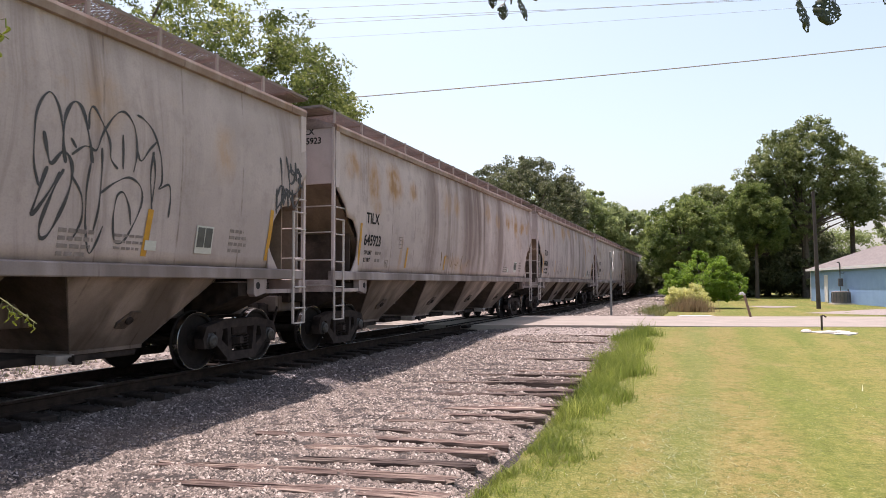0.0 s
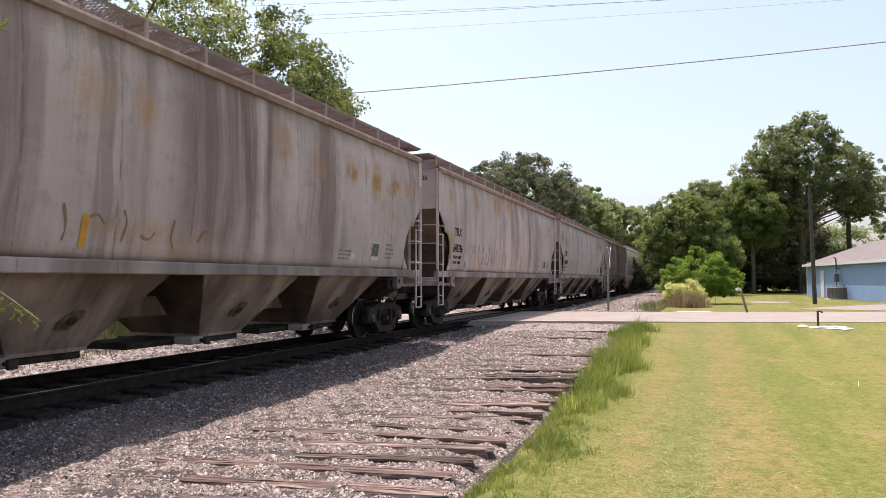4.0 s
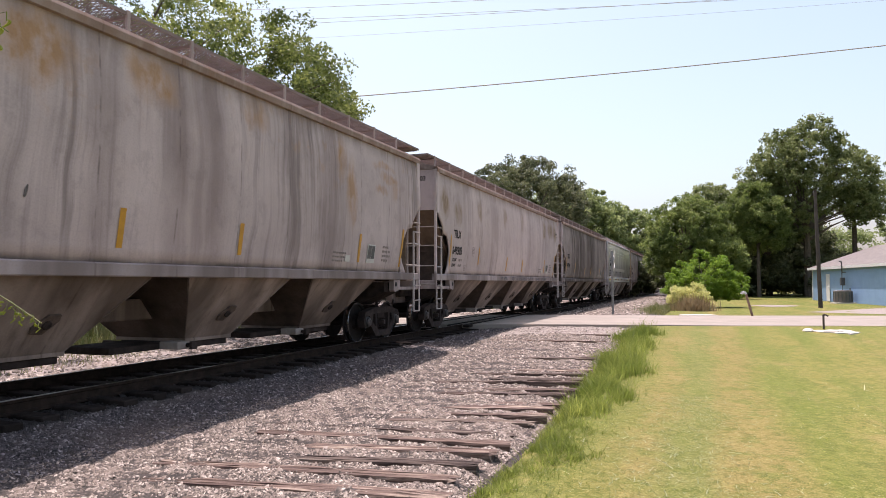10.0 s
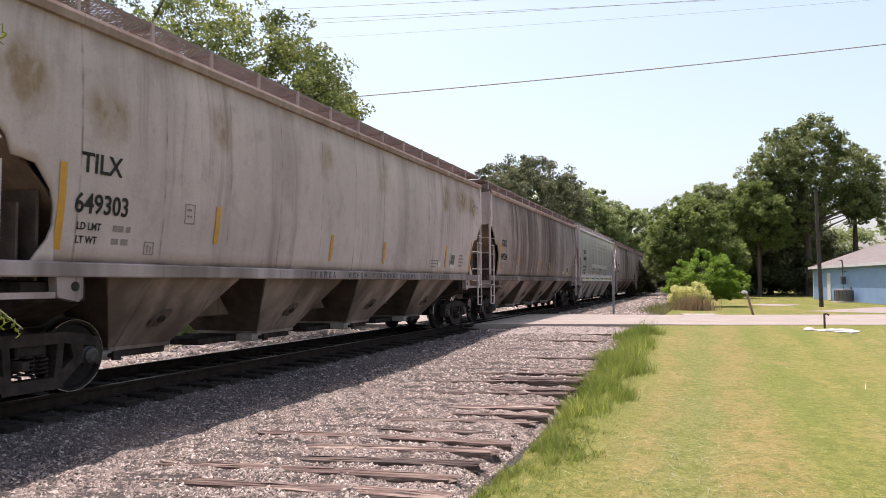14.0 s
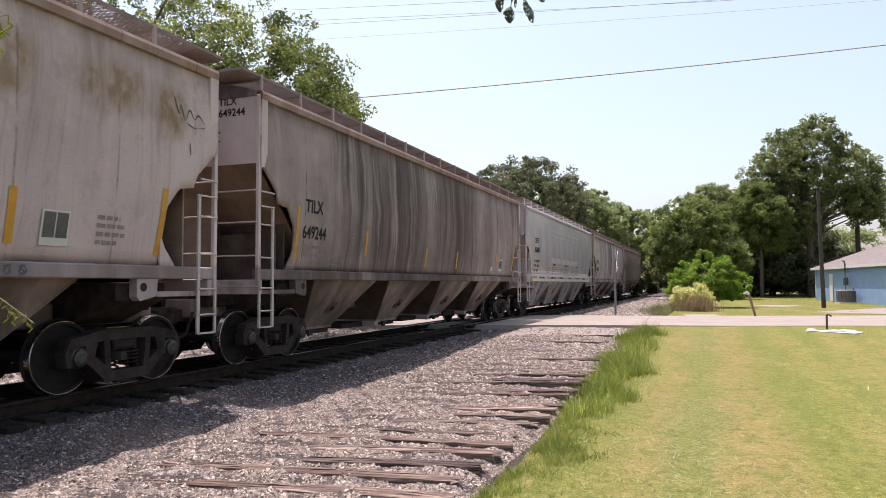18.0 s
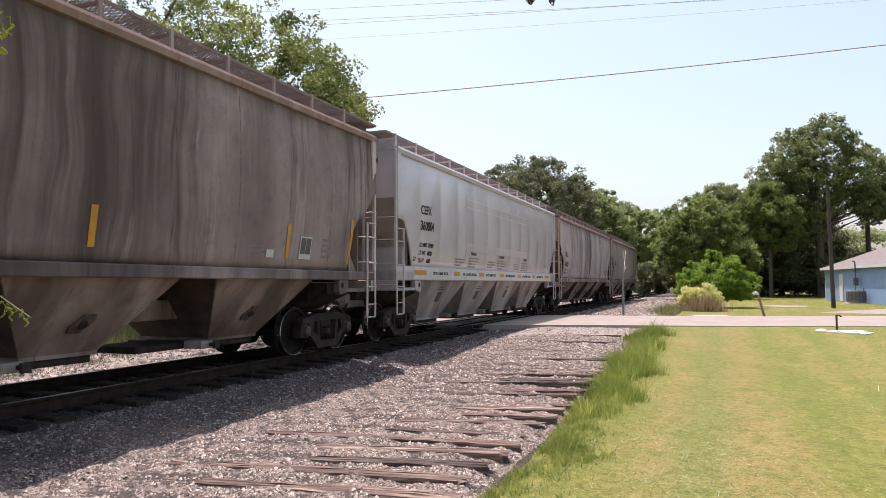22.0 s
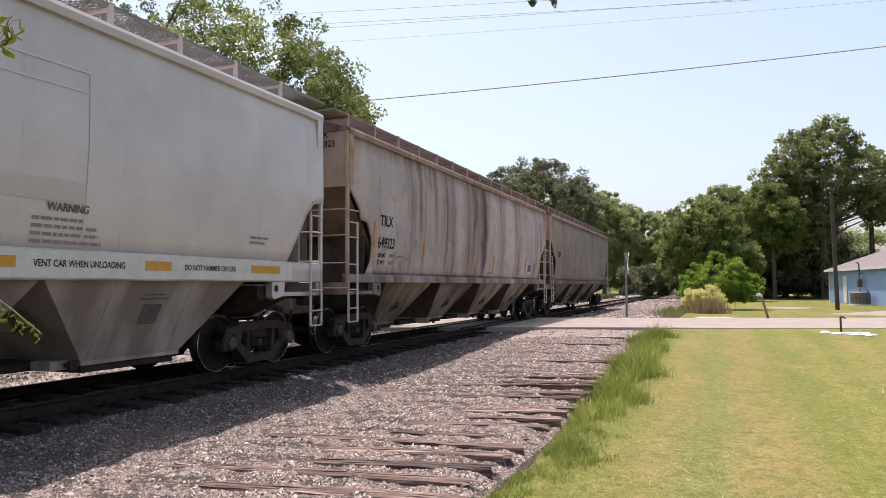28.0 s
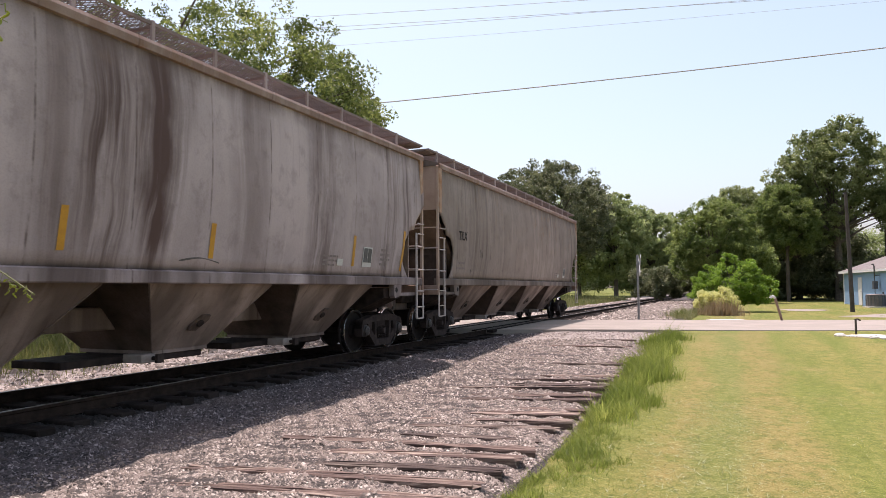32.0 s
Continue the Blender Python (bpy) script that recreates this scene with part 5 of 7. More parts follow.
        part("notice", stick(Shape().box(0, 0.20, 0, 0.13, 0, 0.005).mesh("notice", M_WHITE), 13.0, 1.80, seed, 0, 1, 0.012), M_WHITE, car, "small white notice")


V = [(1.12, 1.75, 1.0, 0), (3.8, 1.95, 0.55, 0), (7.2, 1.8, 0.5, 0), (9.6, 1.8, 0.5, 0), (13.6, 1.8, 0.6, 0), (CAR_L - 1.1, 1.75, 0.9, -4)]
marks(CAR_A, 1.0, "", "", stripes=[(13.0, 1.72, 0.62, -4), (CAR_L - 1.1, 1.75, 0.85, -4)])
marks(CAR_B, 2.0, "TILX", "645923", stripes=[(1.12, 1.75, 0.9, 0), (3.6, 1.75, 0.5, -4), (6.3, 1.75, 0.4, -4)], small=("LD LMT", "LT WT"))
marks(CAR_C, 3.0, "TILX", "648326", stripes=V, small=("LD LMT  216700", "LT WT    65000"))
marks(CAR_D, 4.0, "TILX", "649303", stripes=V, small=("LD LMT", "LT WT"))
marks(CAR_E, 5.0, "TILX", "649244", stripes=V)
marks(CAR_G, 7.0, "TILX", "649323", stripes=V, small=("LD LMT", "LT WT"))
marks(CAR_H, 8.0, "TILX", "", stripes=[])

# the clean car: letters, warnings and a striped sill
letter(CAR_F, "CEFX", 1.36, 3.10, 0.31, M_BLACK, 6.0, 0.82)
letter(CAR_F, "360804", 1.34, 2.70, 0.33, M_BLACK, 6.0, 0.82)
for words, z in (("LD LMT  217800", 2.28), ("LT WT    68200", 2.08), ("CU FT     6580", 1.89)):
    letter(CAR_F, words, 1.34, z, 0.15, M_BLACK, 6.0, 0.8)
M_GREYINK = surface("grey_stencil", (0.10, 0.092, 0.09), (0.15, 0.135, 0.13), 9, 0.8, 0, 0.0, spec=0.1)
for y in (5.18, 8.16, 11.2):
    letter(CAR_F, "WARNING", y, 2.21, 0.13, M_GREYINK, 6.0, 0.85)
    bars(CAR_F, y - 0.16, 2.10, 0.95, 4, 0.085, 0.038, M_FADED, 6.0)
    bars(CAR_F, y - 1.25, 2.04, 0.8, 3, 0.085, 0.038, M_FADED, 6.0)
bars(CAR_F, 14.75, 2.12, 0.5, 2, 0.08, 0.035, M_FADED, 6.0)
bars(CAR_F, 1.0, 1.98, 0.2, 2, 0.06, 0.04, M_GREYINK, 6.0)
# dark smudged stencils on the hoppers' sloping sides
for y in (3.3, 6.5, 9.75, 13.0):
    st_part = part("stencil", Shape().box(-0.16, 0.16, -0.15, 0.15, 0, 0.003).box(-0.26, 0.24, 0.22, 0.245, 0, 0.003).box(-0.2, 0.14, 0.28, 0.305, 0, 0.003), M_GREYINK, CAR_F, "dark smudged stencil")
    st_part.matrix_basis = Matrix(((0, 0.4472, 0.8944, 1.2430), (1, 0, 0, y), (0, 0.8944, -0.4472, 1.0), (0, 0, 0, 1)))
band = part("sill_band", Shape().box(0, CAR_L - 1.9, 0, 0.30, 0, 0.004), M_WHITE, CAR_F, "white sill stripe")
band.matrix_basis = Matrix(((0, 0, 1, 1.556), (1, 0, 0, 0.95), (0, 1, 0, 1.467), (0, 0, 0, 1)))
for i, y in enumerate((0.99, 3.73, 5.94, 8.15, 10.4, 12.6, 14.75)):
    s = part("reflector", Shape().box(0, 0.76 if i in (0, 6) else 0.45, 0, 0.12, 0, 0.004), M_YELLOW, CAR_F, "yellow reflective strip")
    s.matrix_basis = Matrix(((0, 0, 1, 1.5605), (1, 0, 0, y), (0, 1, 0, 1.575), (0, 0, 0, 1)))
for y, words in ((2.19, "DO NOT HAMMER ON CAR"), (4.45, "VENT CAR WHEN UNLOADING"), (6.6, "DO NOT HAMMER ON CAR"), (8.8, "VENT CAR WHEN UNLOADING"), (11.05, "VENT CAR WHEN UNLOADING"), (13.3, "DO NOT HAMMER ON CAR")):
    ob = tagged(part("lettering", text_mesh(words, 0.11, M_BLACK), M_BLACK, CAR_F), kind="stuff")
    ob.matrix_basis = Matrix(((0, 0, 1, 1.5615), (0.78, 0, 0, y), (0, 1, 0, 1.59), (0, 0, 0, 1)))
for words, z in (("CEFX", 4.37), ("360804", 4.18)):
    apart("letter", text_mesh(words, 0.19, M_BLACK), M_BLACK, CAR_F, pose(0.5, 0.016, z, 90, 0, 0))

# black scrawls on the first car: unreadable outlines
SCRAWL = [
    [(11.39, 2.43), (11.31, 2.72), (11.32, 3.22), (11.47, 3.49), (11.60, 3.35), (11.66, 3.04)],
    [(11.41, 3.04), (11.47, 2.81), (11.53, 2.70), (11.67, 2.86), (11.79, 2.74), (11.79, 2.48), (11.68, 2.14), (11.57, 1.91), (11.48, 1.87), (11.46, 2.03), (11.55, 2.35), (11.69, 2.66)],
    [(11.48, 2.66), (11.41, 2.43), (11.34, 2.11), (11.52, 2.38), (11.65, 2.62)],
    [(11.71, 2.73), (11.66, 2.98), (11.69, 3.28), (11.80, 3.46), (11.92, 3.40), (12.01, 3.11), (12.08, 2.79)],
    [(11.79, 2.61), (11.95, 2.40), (11.99, 2.11), (11.89, 1.87)],
    [(11.76, 3.03), (11.84, 2.93)],
    [(11.78, 2.84), (11.95, 2.97), (12.07, 2.96)],
    [(12.01, 3.18), (12.02, 3.39), (12.08, 3.47), (12.20, 3.33), (12.32, 3.11), (12.35, 2.89), (12.46, 2.78)],
    [(12.05, 2.97), (12.13, 2.96), (12.23, 3.19), (12.40, 3.44), (12.55, 3.51), (12.70, 3.36), (12.75, 3.05), (12.71, 2.78)],
    [(12.06, 2.79), (12.02, 2.44), (12.06, 2.04), (12.15, 1.73), (12.24, 1.85), (12.31, 2.06)],
    [(12.21, 3.00), (12.23, 2.75), (12.22, 2.26), (12.17, 1.95)],
    [(12.52, 3.22), (12.54, 2.79)],
    [(12.23, 2.45), (12.42, 2.60), (12.64, 2.70), (12.83, 2.62), (12.88, 2.44), (12.80, 2.18), (12.66, 1.91), (12.52, 1.88), (12.45, 2.15), (12.47, 2.43), (12.57, 2.50), (12.67, 2.34), (12.73, 2.10)],
    [(12.74, 3.52), (12.86, 3.49), (13.03, 3.36), (13.16, 3.08), (13.21, 2.74), (13.16, 2.62), (13.34, 2.70), (13.39, 2.54), (13.37, 2.26)],
    [(12.74, 3.10), (12.82, 2.94), (12.97, 3.12), (13.11, 3.26)],
    [(13.04, 3.10), (13.00, 2.79), (13.06, 2.27), (13.05, 1.75)],
    [(13.02, 3.09), (13.08, 2.80), (13.05, 2.42)],
]
TAG = [
    [(16.22, 3.30), (16.36, 3.36), (16.40, 3.20), (16.28, 3.12), (16.22, 3.30)],
    [(16.05, 3.05), (16.08, 2.72), (16.18, 2.95), (16.24, 2.68)],
    [(16.34, 3.02), (16.40, 2.70), (16.52, 2.82)],
    [(16.44, 3.52), (16.46, 3.18)],
    [(16.48, 3.36), (16.62, 3.30), (16.52, 3.22), (16.64, 3.08)],
    [(15.86, 2.98), (15.88, 2.55)],
    [(15.97, 3.53), (16.01, 3.24), (16.01, 2.65)],
    [(16.15, 3.58), (16.24, 3.27), (16.26, 2.87)],
    [(16.29, 3.48), (16.35, 3.29), (16.53, 3.42)],
    [(15.87, 2.83), (15.98, 3.04), (16.12, 2.91), (15.87, 2.62)],
    [(16.12, 3.01), (16.39, 2.94), (16.57, 3.12), (16.53, 3.42), (16.38, 3.27)],
    [(16.30, 2.88), (16.43, 2.74), (16.57, 2.91)],
]
for i, points in enumerate(SCRAWL):
    part("painted_line", stick(stroke(points, 0.045 if i in (1, 2, 3) else 0.03).mesh("painted_line", M_SPRAY), 0, 0, 1.0, out=0.005), M_SPRAY, CAR_A)
for points in TAG:
    part("painted_line", stick(stroke(points, 0.05).mesh("painted_line", M_SPRAY), 0, 0, 1.0, out=0.005), M_SPRAY, CAR_A)
for y in (10.2, 11.7):
    bars(CAR_A, y, 1.95, 0.6, 4, 0.09, 0.05, M_RED if y < 11 else M_FADED, 1.0)

# grey-blue scribbles along one sill
M_SCRIBBLE = surface("dull_grey_scribble", (0.06, 0.057, 0.07), (0.11, 0.105, 0.12), 6, 0.7, 0, 0.0)
rs = random.Random(77)
STROKES = [[(0, 0), (0.1, 1), (0.5, 0.9), (0.6, 0)], [(0, 1), (0.1, 0)], [(0, 0), (0.35, 1), (0.65, 0)], [(0.6, 0.9), (0.1, 0.8), (0.5, 0.3), (0.0, 0.05)], [(0, 0.8), (0.7, 0.9)], [(0.3, 1), (0.3, 0.1), (0.7, 0.0)],
           [(0.1, 0.5), (0.4, 0.9), (0.6, 0.4), (0.2, 0.1), (0.1, 0.5)], [(0, 0), (0.1, 0.9), (0.3, 0.3), (0.5, 0.9), (0.6, 0.0)], [(0.1, 0.5), (0.6, 0.55)]]
for y, n in ((6.4, 6), (7.9, 5), (9.0, 7), (10.4, 6), (11.9, 5), (13.0, 5)):
    for k in range(n):
        for pts in rs.sample(STROKES, 2):
            wide = rs.uniform(0.11, 0.16)
            me = stroke([(y + 0.17 * k + u * wide, 1.462 + w * 0.118) for u, w in pts], 0.024).mesh("painted_line", M_SCRIBBLE)
            for v in me.vertices:
                v.co = (1.5565 + v.co.z, v.co.x, v.co.y)
            part("painted_line", me, M_SCRIBBLE, CAR_D)

# scratches and scrawls: unreadable lines
M_SCRATCH = surface("dark_scratch", (0.09, 0.078, 0.076), (0.15, 0.13, 0.125), 7, 0.8, 0, 0.0)
M_SMEAR = surface("brown_smear", (0.24, 0.15, 0.09), (0.30, 0.20, 0.13), 7, 0.8, 0, 0.0)


def scratch(car, seed, points, width, material):
    part("painted_line", stick(stroke(points, width).mesh("painted_line", material), 0, 0, seed, out=0.005), material, car)


for pts in ([(4.60, 1.85), (4.63, 2.05), (4.70, 2.28)], [(4.93, 1.85), (4.98, 2.1), (5.02, 2.35), (4.94, 2.48), (4.86, 2.49)], [(5.28, 2.45), (5.34, 2.36), (5.37, 2.2), (5.39, 2.02), (5.46, 1.98), (5.52, 2.08)],
            [(4.28, 2.34), (4.33, 2.46)], [(4.22, 1.80), (4.26, 2.0)], [(5.40, 1.72), (5.43, 1.86)], [(5.85, 2.28), (5.88, 2.42)]):
    scratch(CAR_C, 3.0, pts, 0.03, M_SCRATCH)
for pts in ([(15.9, 3.95), (15.98, 3.72), (16.02, 3.85), (16.1, 3.66), (16.2, 3.82), (16.3, 3.7), (16.38, 3.78), (16.5, 3.68)], [(16.15, 3.62), (16.3, 3.58), (16.5, 3.62)], [(16.2, 3.35), (16.22, 3.18)]):
    scratch(CAR_D, 4.0, pts, 0.02, M_SCRATCH)
for pts in ([(6.0, 2.25), (6.06, 2.0), (6.03, 1.82)], [(6.35, 2.1), (6.5, 2.16), (6.62, 2.05)], [(6.9, 1.85), (6.96, 2.1), (6.9, 2.25)], [(7.2, 1.95), (7.35, 1.9), (7.45, 2.0)], [(7.8, 2.2), (7.76, 1.95), (7.82, 1.8)], [(8.3, 1.9), (8.42, 2.08), (8.5, 2.05)]):
    scratch(CAR_B, 2.0, pts, 0.04, M_SMEAR)
for pts in ([(2.2, 2.0), (2.5, 2.05), (2.9, 1.98)], [(9.0, 1.75), (9.4, 1.8), (9.8, 1.74)]):
    scratch(CAR_G, 7.0, pts, 0.025, M_SCRATCH)
# pale outline of a covered panel on the clean car
M_OVERPAINT = surface("touch_up_paint", (0.50, 0.44, 0.425), (0.54, 0.47, 0.455), 3, 0.35, 0, 0.0, spec=0.5)


def ribbon(length, width, lengthwise):
    """A thin strip in short steps, so that it follows the panels: one closed skin."""
    n = max(2, int(length / 0.085))
    out = Shape()
    rim = [(0, 0), (width, 0), (width, 0.002), (0, 0.002)]
    for i in range(n + 1):
        a = length * i / n
        out.v += [(a, w, h) if lengthwise else (w, a, h) for w, h in rim]
    for i in range(n):
        out.f += [(4 * i + k, 4 * i + (k + 1) % 4, 4 * i + 4 + (k + 1) % 4, 4 * i + 4 + k) for k in range(4)]
    out.f += [(0, 1, 2, 3), (4 * n, 4 * n + 1, 4 * n + 2, 4 * n + 3)]
    return out


M_OUTLINE = surface("pale_painted_line", (0.60, 0.57, 0.55), (0.54, 0.51, 0.49), 7, 0.4, 0, 0.0)
for z in (3.84, 3.60):
    part("painted_line", stick(ribbon(7.0, 0.022, True).mesh("painted_line", M_OUTLINE), 4.7, z, 6.0), M_OUTLINE, CAR_F)
for y in (4.7, 11.68):
    part("painted_line", stick(ribbon(1.9, 0.022, False).mesh("painted_line", M_OUTLINE), y, 1.92, 6.0), M_OUTLINE, CAR_F)
part("painted_band", stick(ribbon(6.9, 0.24, True).mesh("painted_band", M_OVERPAINT), 4.75, 2.32, 6.0, out=0.003), M_OVERPAINT, CAR_F, "band of slightly darker touch-up paint")

# ---- plants ----
def scatter_blades(name, count, xy, height, width, material, seed, label, lean=0.35, kind="stuff"):
    """Grass blades: xy gives arrays of x, y; each blade is a bent strip of two faces."""
    r = np.random.default_rng(seed)
    x, y = xy(r, count)
    n = len(x)
    h = height * r.lognormal(0, 0.35, n)
    t = r.uniform(0, 6.28, n)
    w = width * r.uniform(0.6, 1.3, n)
    bend = r.normal(0, lean, (n, 2)) * h[:, None]
    z = ground_z(x, y) - 0.02
    px, py = np.cos(t) * w, np.sin(t) * w
    p0 = np.stack([x - px, y - py, z], -1)
    p1 = np.stack([x + px, y + py, z], -1)
    m0 = np.stack([x - px * 0.8 + bend[:, 0] * 0.35, y - py * 0.8 + bend[:, 1] * 0.35, z + h * 0.6], -1)
    m1 = np.stack([x + px * 0.8 + bend[:, 0] * 0.35, y + py * 0.8 + bend[:, 1] * 0.35, z + h * 0.6], -1)
    tip = np.stack([x + bend[:, 0], y + bend[:, 1], z + h], -1)
    v = np.stack([p0, p1, m1, m0, tip], 1).reshape(-1, 3)
    k = (np.arange(n) * 5)[:, None]
    f = np.concatenate([k + [0, 1, 2], k + [0, 2, 3], k + [3, 2, 4]])
    return tagged(new(name, soup(name, v, f, material)), label, "grass", kind=kind)


def strip_xy(cx, spread, y0, y1, power=1.0):
    def xy(r, n):
        y = y0 + (y1 - y0) * r.uniform(0, 1, n) ** power
        edge = cx(y) + 0.14 * np.sin(y * 2.3) + 0.10 * np.sin(y * 5.1 + 1)
        return edge + r.normal(0, spread, n), y
    return xy


def box_xy(x0, x1, y0, y1, power=1.0):
    def xy(r, n):
        y = y0 + (y1 - y0) * r.uniform(0, 1, n) ** power
        x = r.uniform(x0, x1, n)
        k = ~in_road(x, y, 0.1)
        return x[k], y[k]
    return xy


def clump_xy(rows, spread):
    """Blades gathered in tussocks: rows of (x, y, share)."""
    def xy(r, n):
        c = np.array(rows)
        k = r.choice(len(c), n, p=c[:, 2] / c[:, 2].sum())
        return c[k, 0] + r.normal(0, spread, n), c[k, 1] + r.normal(0, spread * 1.5, n)
    return xy


def tussocks(seed, count, y0, y1, width):
    r = random.Random(seed)
    out = []
    for _ in range(count):
        y = r.uniform(y0, y1)
        edge = -1.86 - 0.028 * max(0, y - 9) + 0.13 * math.sin(y * 1.9) + 0.09 * math.sin(y * 4.7)
        u = r.random()
        out.append((edge + width * u + 0.08 * r.gauss(0, 1), y, (r.uniform(0.15, 1.0) ** 2 + 0.06) * (1.15 - u)))
    return out


scatter_blades("tall_grass", 13000, clump_xy(tussocks(3, 170, 12.6, 21.6, 0.75), 0.085), 0.20, 0.006, L_TALL, 23, "tall dark green grass along the gravel's edge", 0.45)
scatter_blades("tall_grass", 9000, clump_xy(tussocks(4, 120, 9.2, 14.0, 0.62), 0.06), 0.15, 0.005, L_TALL, 24, "tall dark green grass along the gravel's edge", 0.5)
scatter_blades("tall_grass", 4500, clump_xy(tussocks(5, 90, 5.8, 10.3, 0.55), 0.045), 0.075, 0.0042, L_TALL, 38, "green grass tussocks along the gravel's edge", 0.65)
scatter_blades("edge_grass", 6500, clump_xy(tussocks(6, 120, 4.4, 9.5, 0.75), 0.05), 0.05, 0.0036, L_EDGE, 35, "short green grass creeping over the gravel's edge", 0.8)
scatter_blades("edge_grass", 11000, strip_xy(lambda y: -1.45 - 0.02 * np.clip(y - 12, 0, 30), 0.28, 4.0, 22.5), 0.032, 0.0036, L_EDGE, 31, "short green grass creeping over the gravel's edge", 1.2)
scatter_blades("lawn_blades", 120000, box_xy(-1.7, 5.5, 4.8, 16.0, 1.7), 0.016, 0.0030, L_LAWN, 33, "mown grass blades, some gone straw-coloured", 1.4)
scatter_blades("clover_leaves", 9000, lambda r, n: (-0.25 + r.normal(0, 0.42, n) + 0.15 * np.sin(np.arange(n)), 5.0 + 6.5 * r.uniform(0, 1, n) ** 1.4), 0.022, 0.0055, L_CLOVER, 41, "pale clover leaves glinting in the mown lawn", 1.6)
scatter_blades("clover_leaves", 5000, box_xy(-1.6, 4.5, 4.8, 14.0, 1.5), 0.022, 0.0055, L_CLOVER, 42, "pale clover leaves glinting in the mown lawn", 1.6)
scatter_blades("grass_tuft", 500, lambda r, n: (-2.55 + r.normal(0, 0.16, n), 4.85 + r.normal(0, 0.09, n)), 0.07, 0.005, L_TALL, 36, "tuft of green grass between the old sleepers", 0.6)
scatter_blades("grass_tuft", 300, lambda r, n: (-2.3 + r.normal(0, 0.12, n), 6.2 + r.normal(0, 0.12, n)), 0.06, 0.005, L_TALL, 37, "tuft of green grass between the old sleepers", 0.6)
scatter_blades("gravel_weeds", 1500, box_xy(-4.2, -2.3, 4.5, 12), 0.06, 0.006, L_TALL, 25, "small green weeds between the old sleepers")
scatter_blades("wayside_weeds", 3000, box_xy(TRACK - 6.4, TRACK - 4.3, 3, 24), 0.17, 0.010, L_WAYSIDE, 43, "sparse weeds on the gravel verge")
scatter_blades("wayside_weeds", 24000, box_xy(TRACK - 14, TRACK - 6.3, 3, 24), 0.28, 0.012, L_WAYSIDE, 26, "rank weeds and dry grass beyond the track")
scatter_blades("wayside_weeds", 12000, box_xy(TRACK - 16, TRACK - 7.0, 3, 24), 0.42, 0.014, L_WAYSIDE, 27, "rank green weeds beyond the track")
scatter_blades("wayside_weeds", 22000, box_xy(TRACK - 16, TRACK - 3.4, 32, 90), 0.45, 0.03, L_WAYSIDE, 28, "rank weeds and dry grass beside the far track")


def leaves_at(rng, centres, radii, per, size, squash=0.8):
    """Leaf quads thrown about clump centres."""
    n = len(centres) * per
    c = np.repeat(centres, per, 0)
    rr = np.repeat(radii, per)
    d = rng.normal(0, 1, (n, 3))
    d /= np.linalg.norm(d, axis=1, keepdims=True)
    rad = rr * rng.uniform(0.15, 1.0, n) ** 0.6
    p = c + d * rad[:, None] * np.array([1, 1, squash])
    up = d * 0.35 + rng.normal(0, 0.75, (n, 3)) + np.array([0, 0, 0.3])
    up /= np.linalg.norm(up, axis=1, keepdims=True)
    a = np.cross(up, rng.normal(0, 1, (n, 3)))
    a /= np.linalg.norm(a, axis=1, keepdims=True) + 1e-9
    b = np.cross(up, a)
    s = size * rng.uniform(0.6, 1.4, n)[:, None]
    v = np.stack([p + a * s * 1.15, p - a * s * 0.6 + b * s * 0.7, p - a * s * 0.6 - b * s * 0.7], 1).reshape(-1, 3)
    f = (np.arange(n) * 3)[:, None] + np.arange(3)
    return v, f


def plant(name, label, x, y, height, spread, clumps, per, leaf, material, seed, trunk=0.25, base=0.25, z=None, lobes=(), clump=0.16, category="tree", group="", flat=1.0, top_heavy=0.0):
    """A tree or shrub: tapered trunk, limbs that end in leaf clumps, uneven crown."""
    r = np.random.default_rng(seed)
    z = float(ground_z(np.array(x), np.array(y))) if z is None else z
    ob = thing(name, label, category, group, at=pose(x, y, z))
    crown_c, crown_h = height * (1 + base) / 2, height * (1 - base) / 2
    ctr, rad = [], []
    lobes = lobes or [(0, 0, 0, 1.0)]
    for k in range(clumps):
        lx, ly, lz, ls = lobes[k % len(lobes)]
        d = r.normal(0, 1, 3)
        d /= np.linalg.norm(d)
        q = r.uniform(0.25, 1.0) ** 0.45 * ls
        wide = 1.0 + top_heavy * d[2]
        ctr.append((lx * spread + d[0] * spread * q * wide, ly * spread + d[1] * spread * q * wide * flat, crown_c + lz * crown_h + d[2] * crown_h * q))
        rad.append(clump * max(spread, crown_h) * r.uniform(0.55, 1.35))
    ctr, rad = np.array(ctr), np.array(rad)
    ctr[:, 2] = np.maximum(ctr[:, 2], rad * 0.5 + 0.05)
    wood = Shape()
    fork = height * max(base * 1.1, 0.12)
    wood.rod((0, 0, -0.15), (0, 0, fork), trunk, 9, trunk * 0.75)
    wood.rod((0, 0, fork), (r.normal(0, 0.1) * spread, r.normal(0, 0.1) * spread, height * 0.8), trunk * 0.72, 7, trunk * 0.12)
    part("trunk", wood, M_BARK, ob)
    limbs = Shape()
    for k in range(0, clumps, max(1, clumps // 34)):
        c = ctr[k]
        s = fork + (c[2] - fork) * r.uniform(0.1, 0.5) if c[2] > fork else fork * 0.9
        mid = (c[0] * 0.45, c[1] * 0.45, s + (c[2] - s) * 0.55)
        limbs.rod((0, 0, s), mid, trunk * 0.32, 5, trunk * 0.18)
        limbs.rod(mid, tuple(c), trunk * 0.18, 5, trunk * 0.05)
    tagged(part("branchwork", limbs, M_BARK, ob), kind="stuff")
    v, f = leaves_at(r, ctr, rad, per, leaf)
    part("crown", soup("crown", v, f, material), material, ob)
    return ob


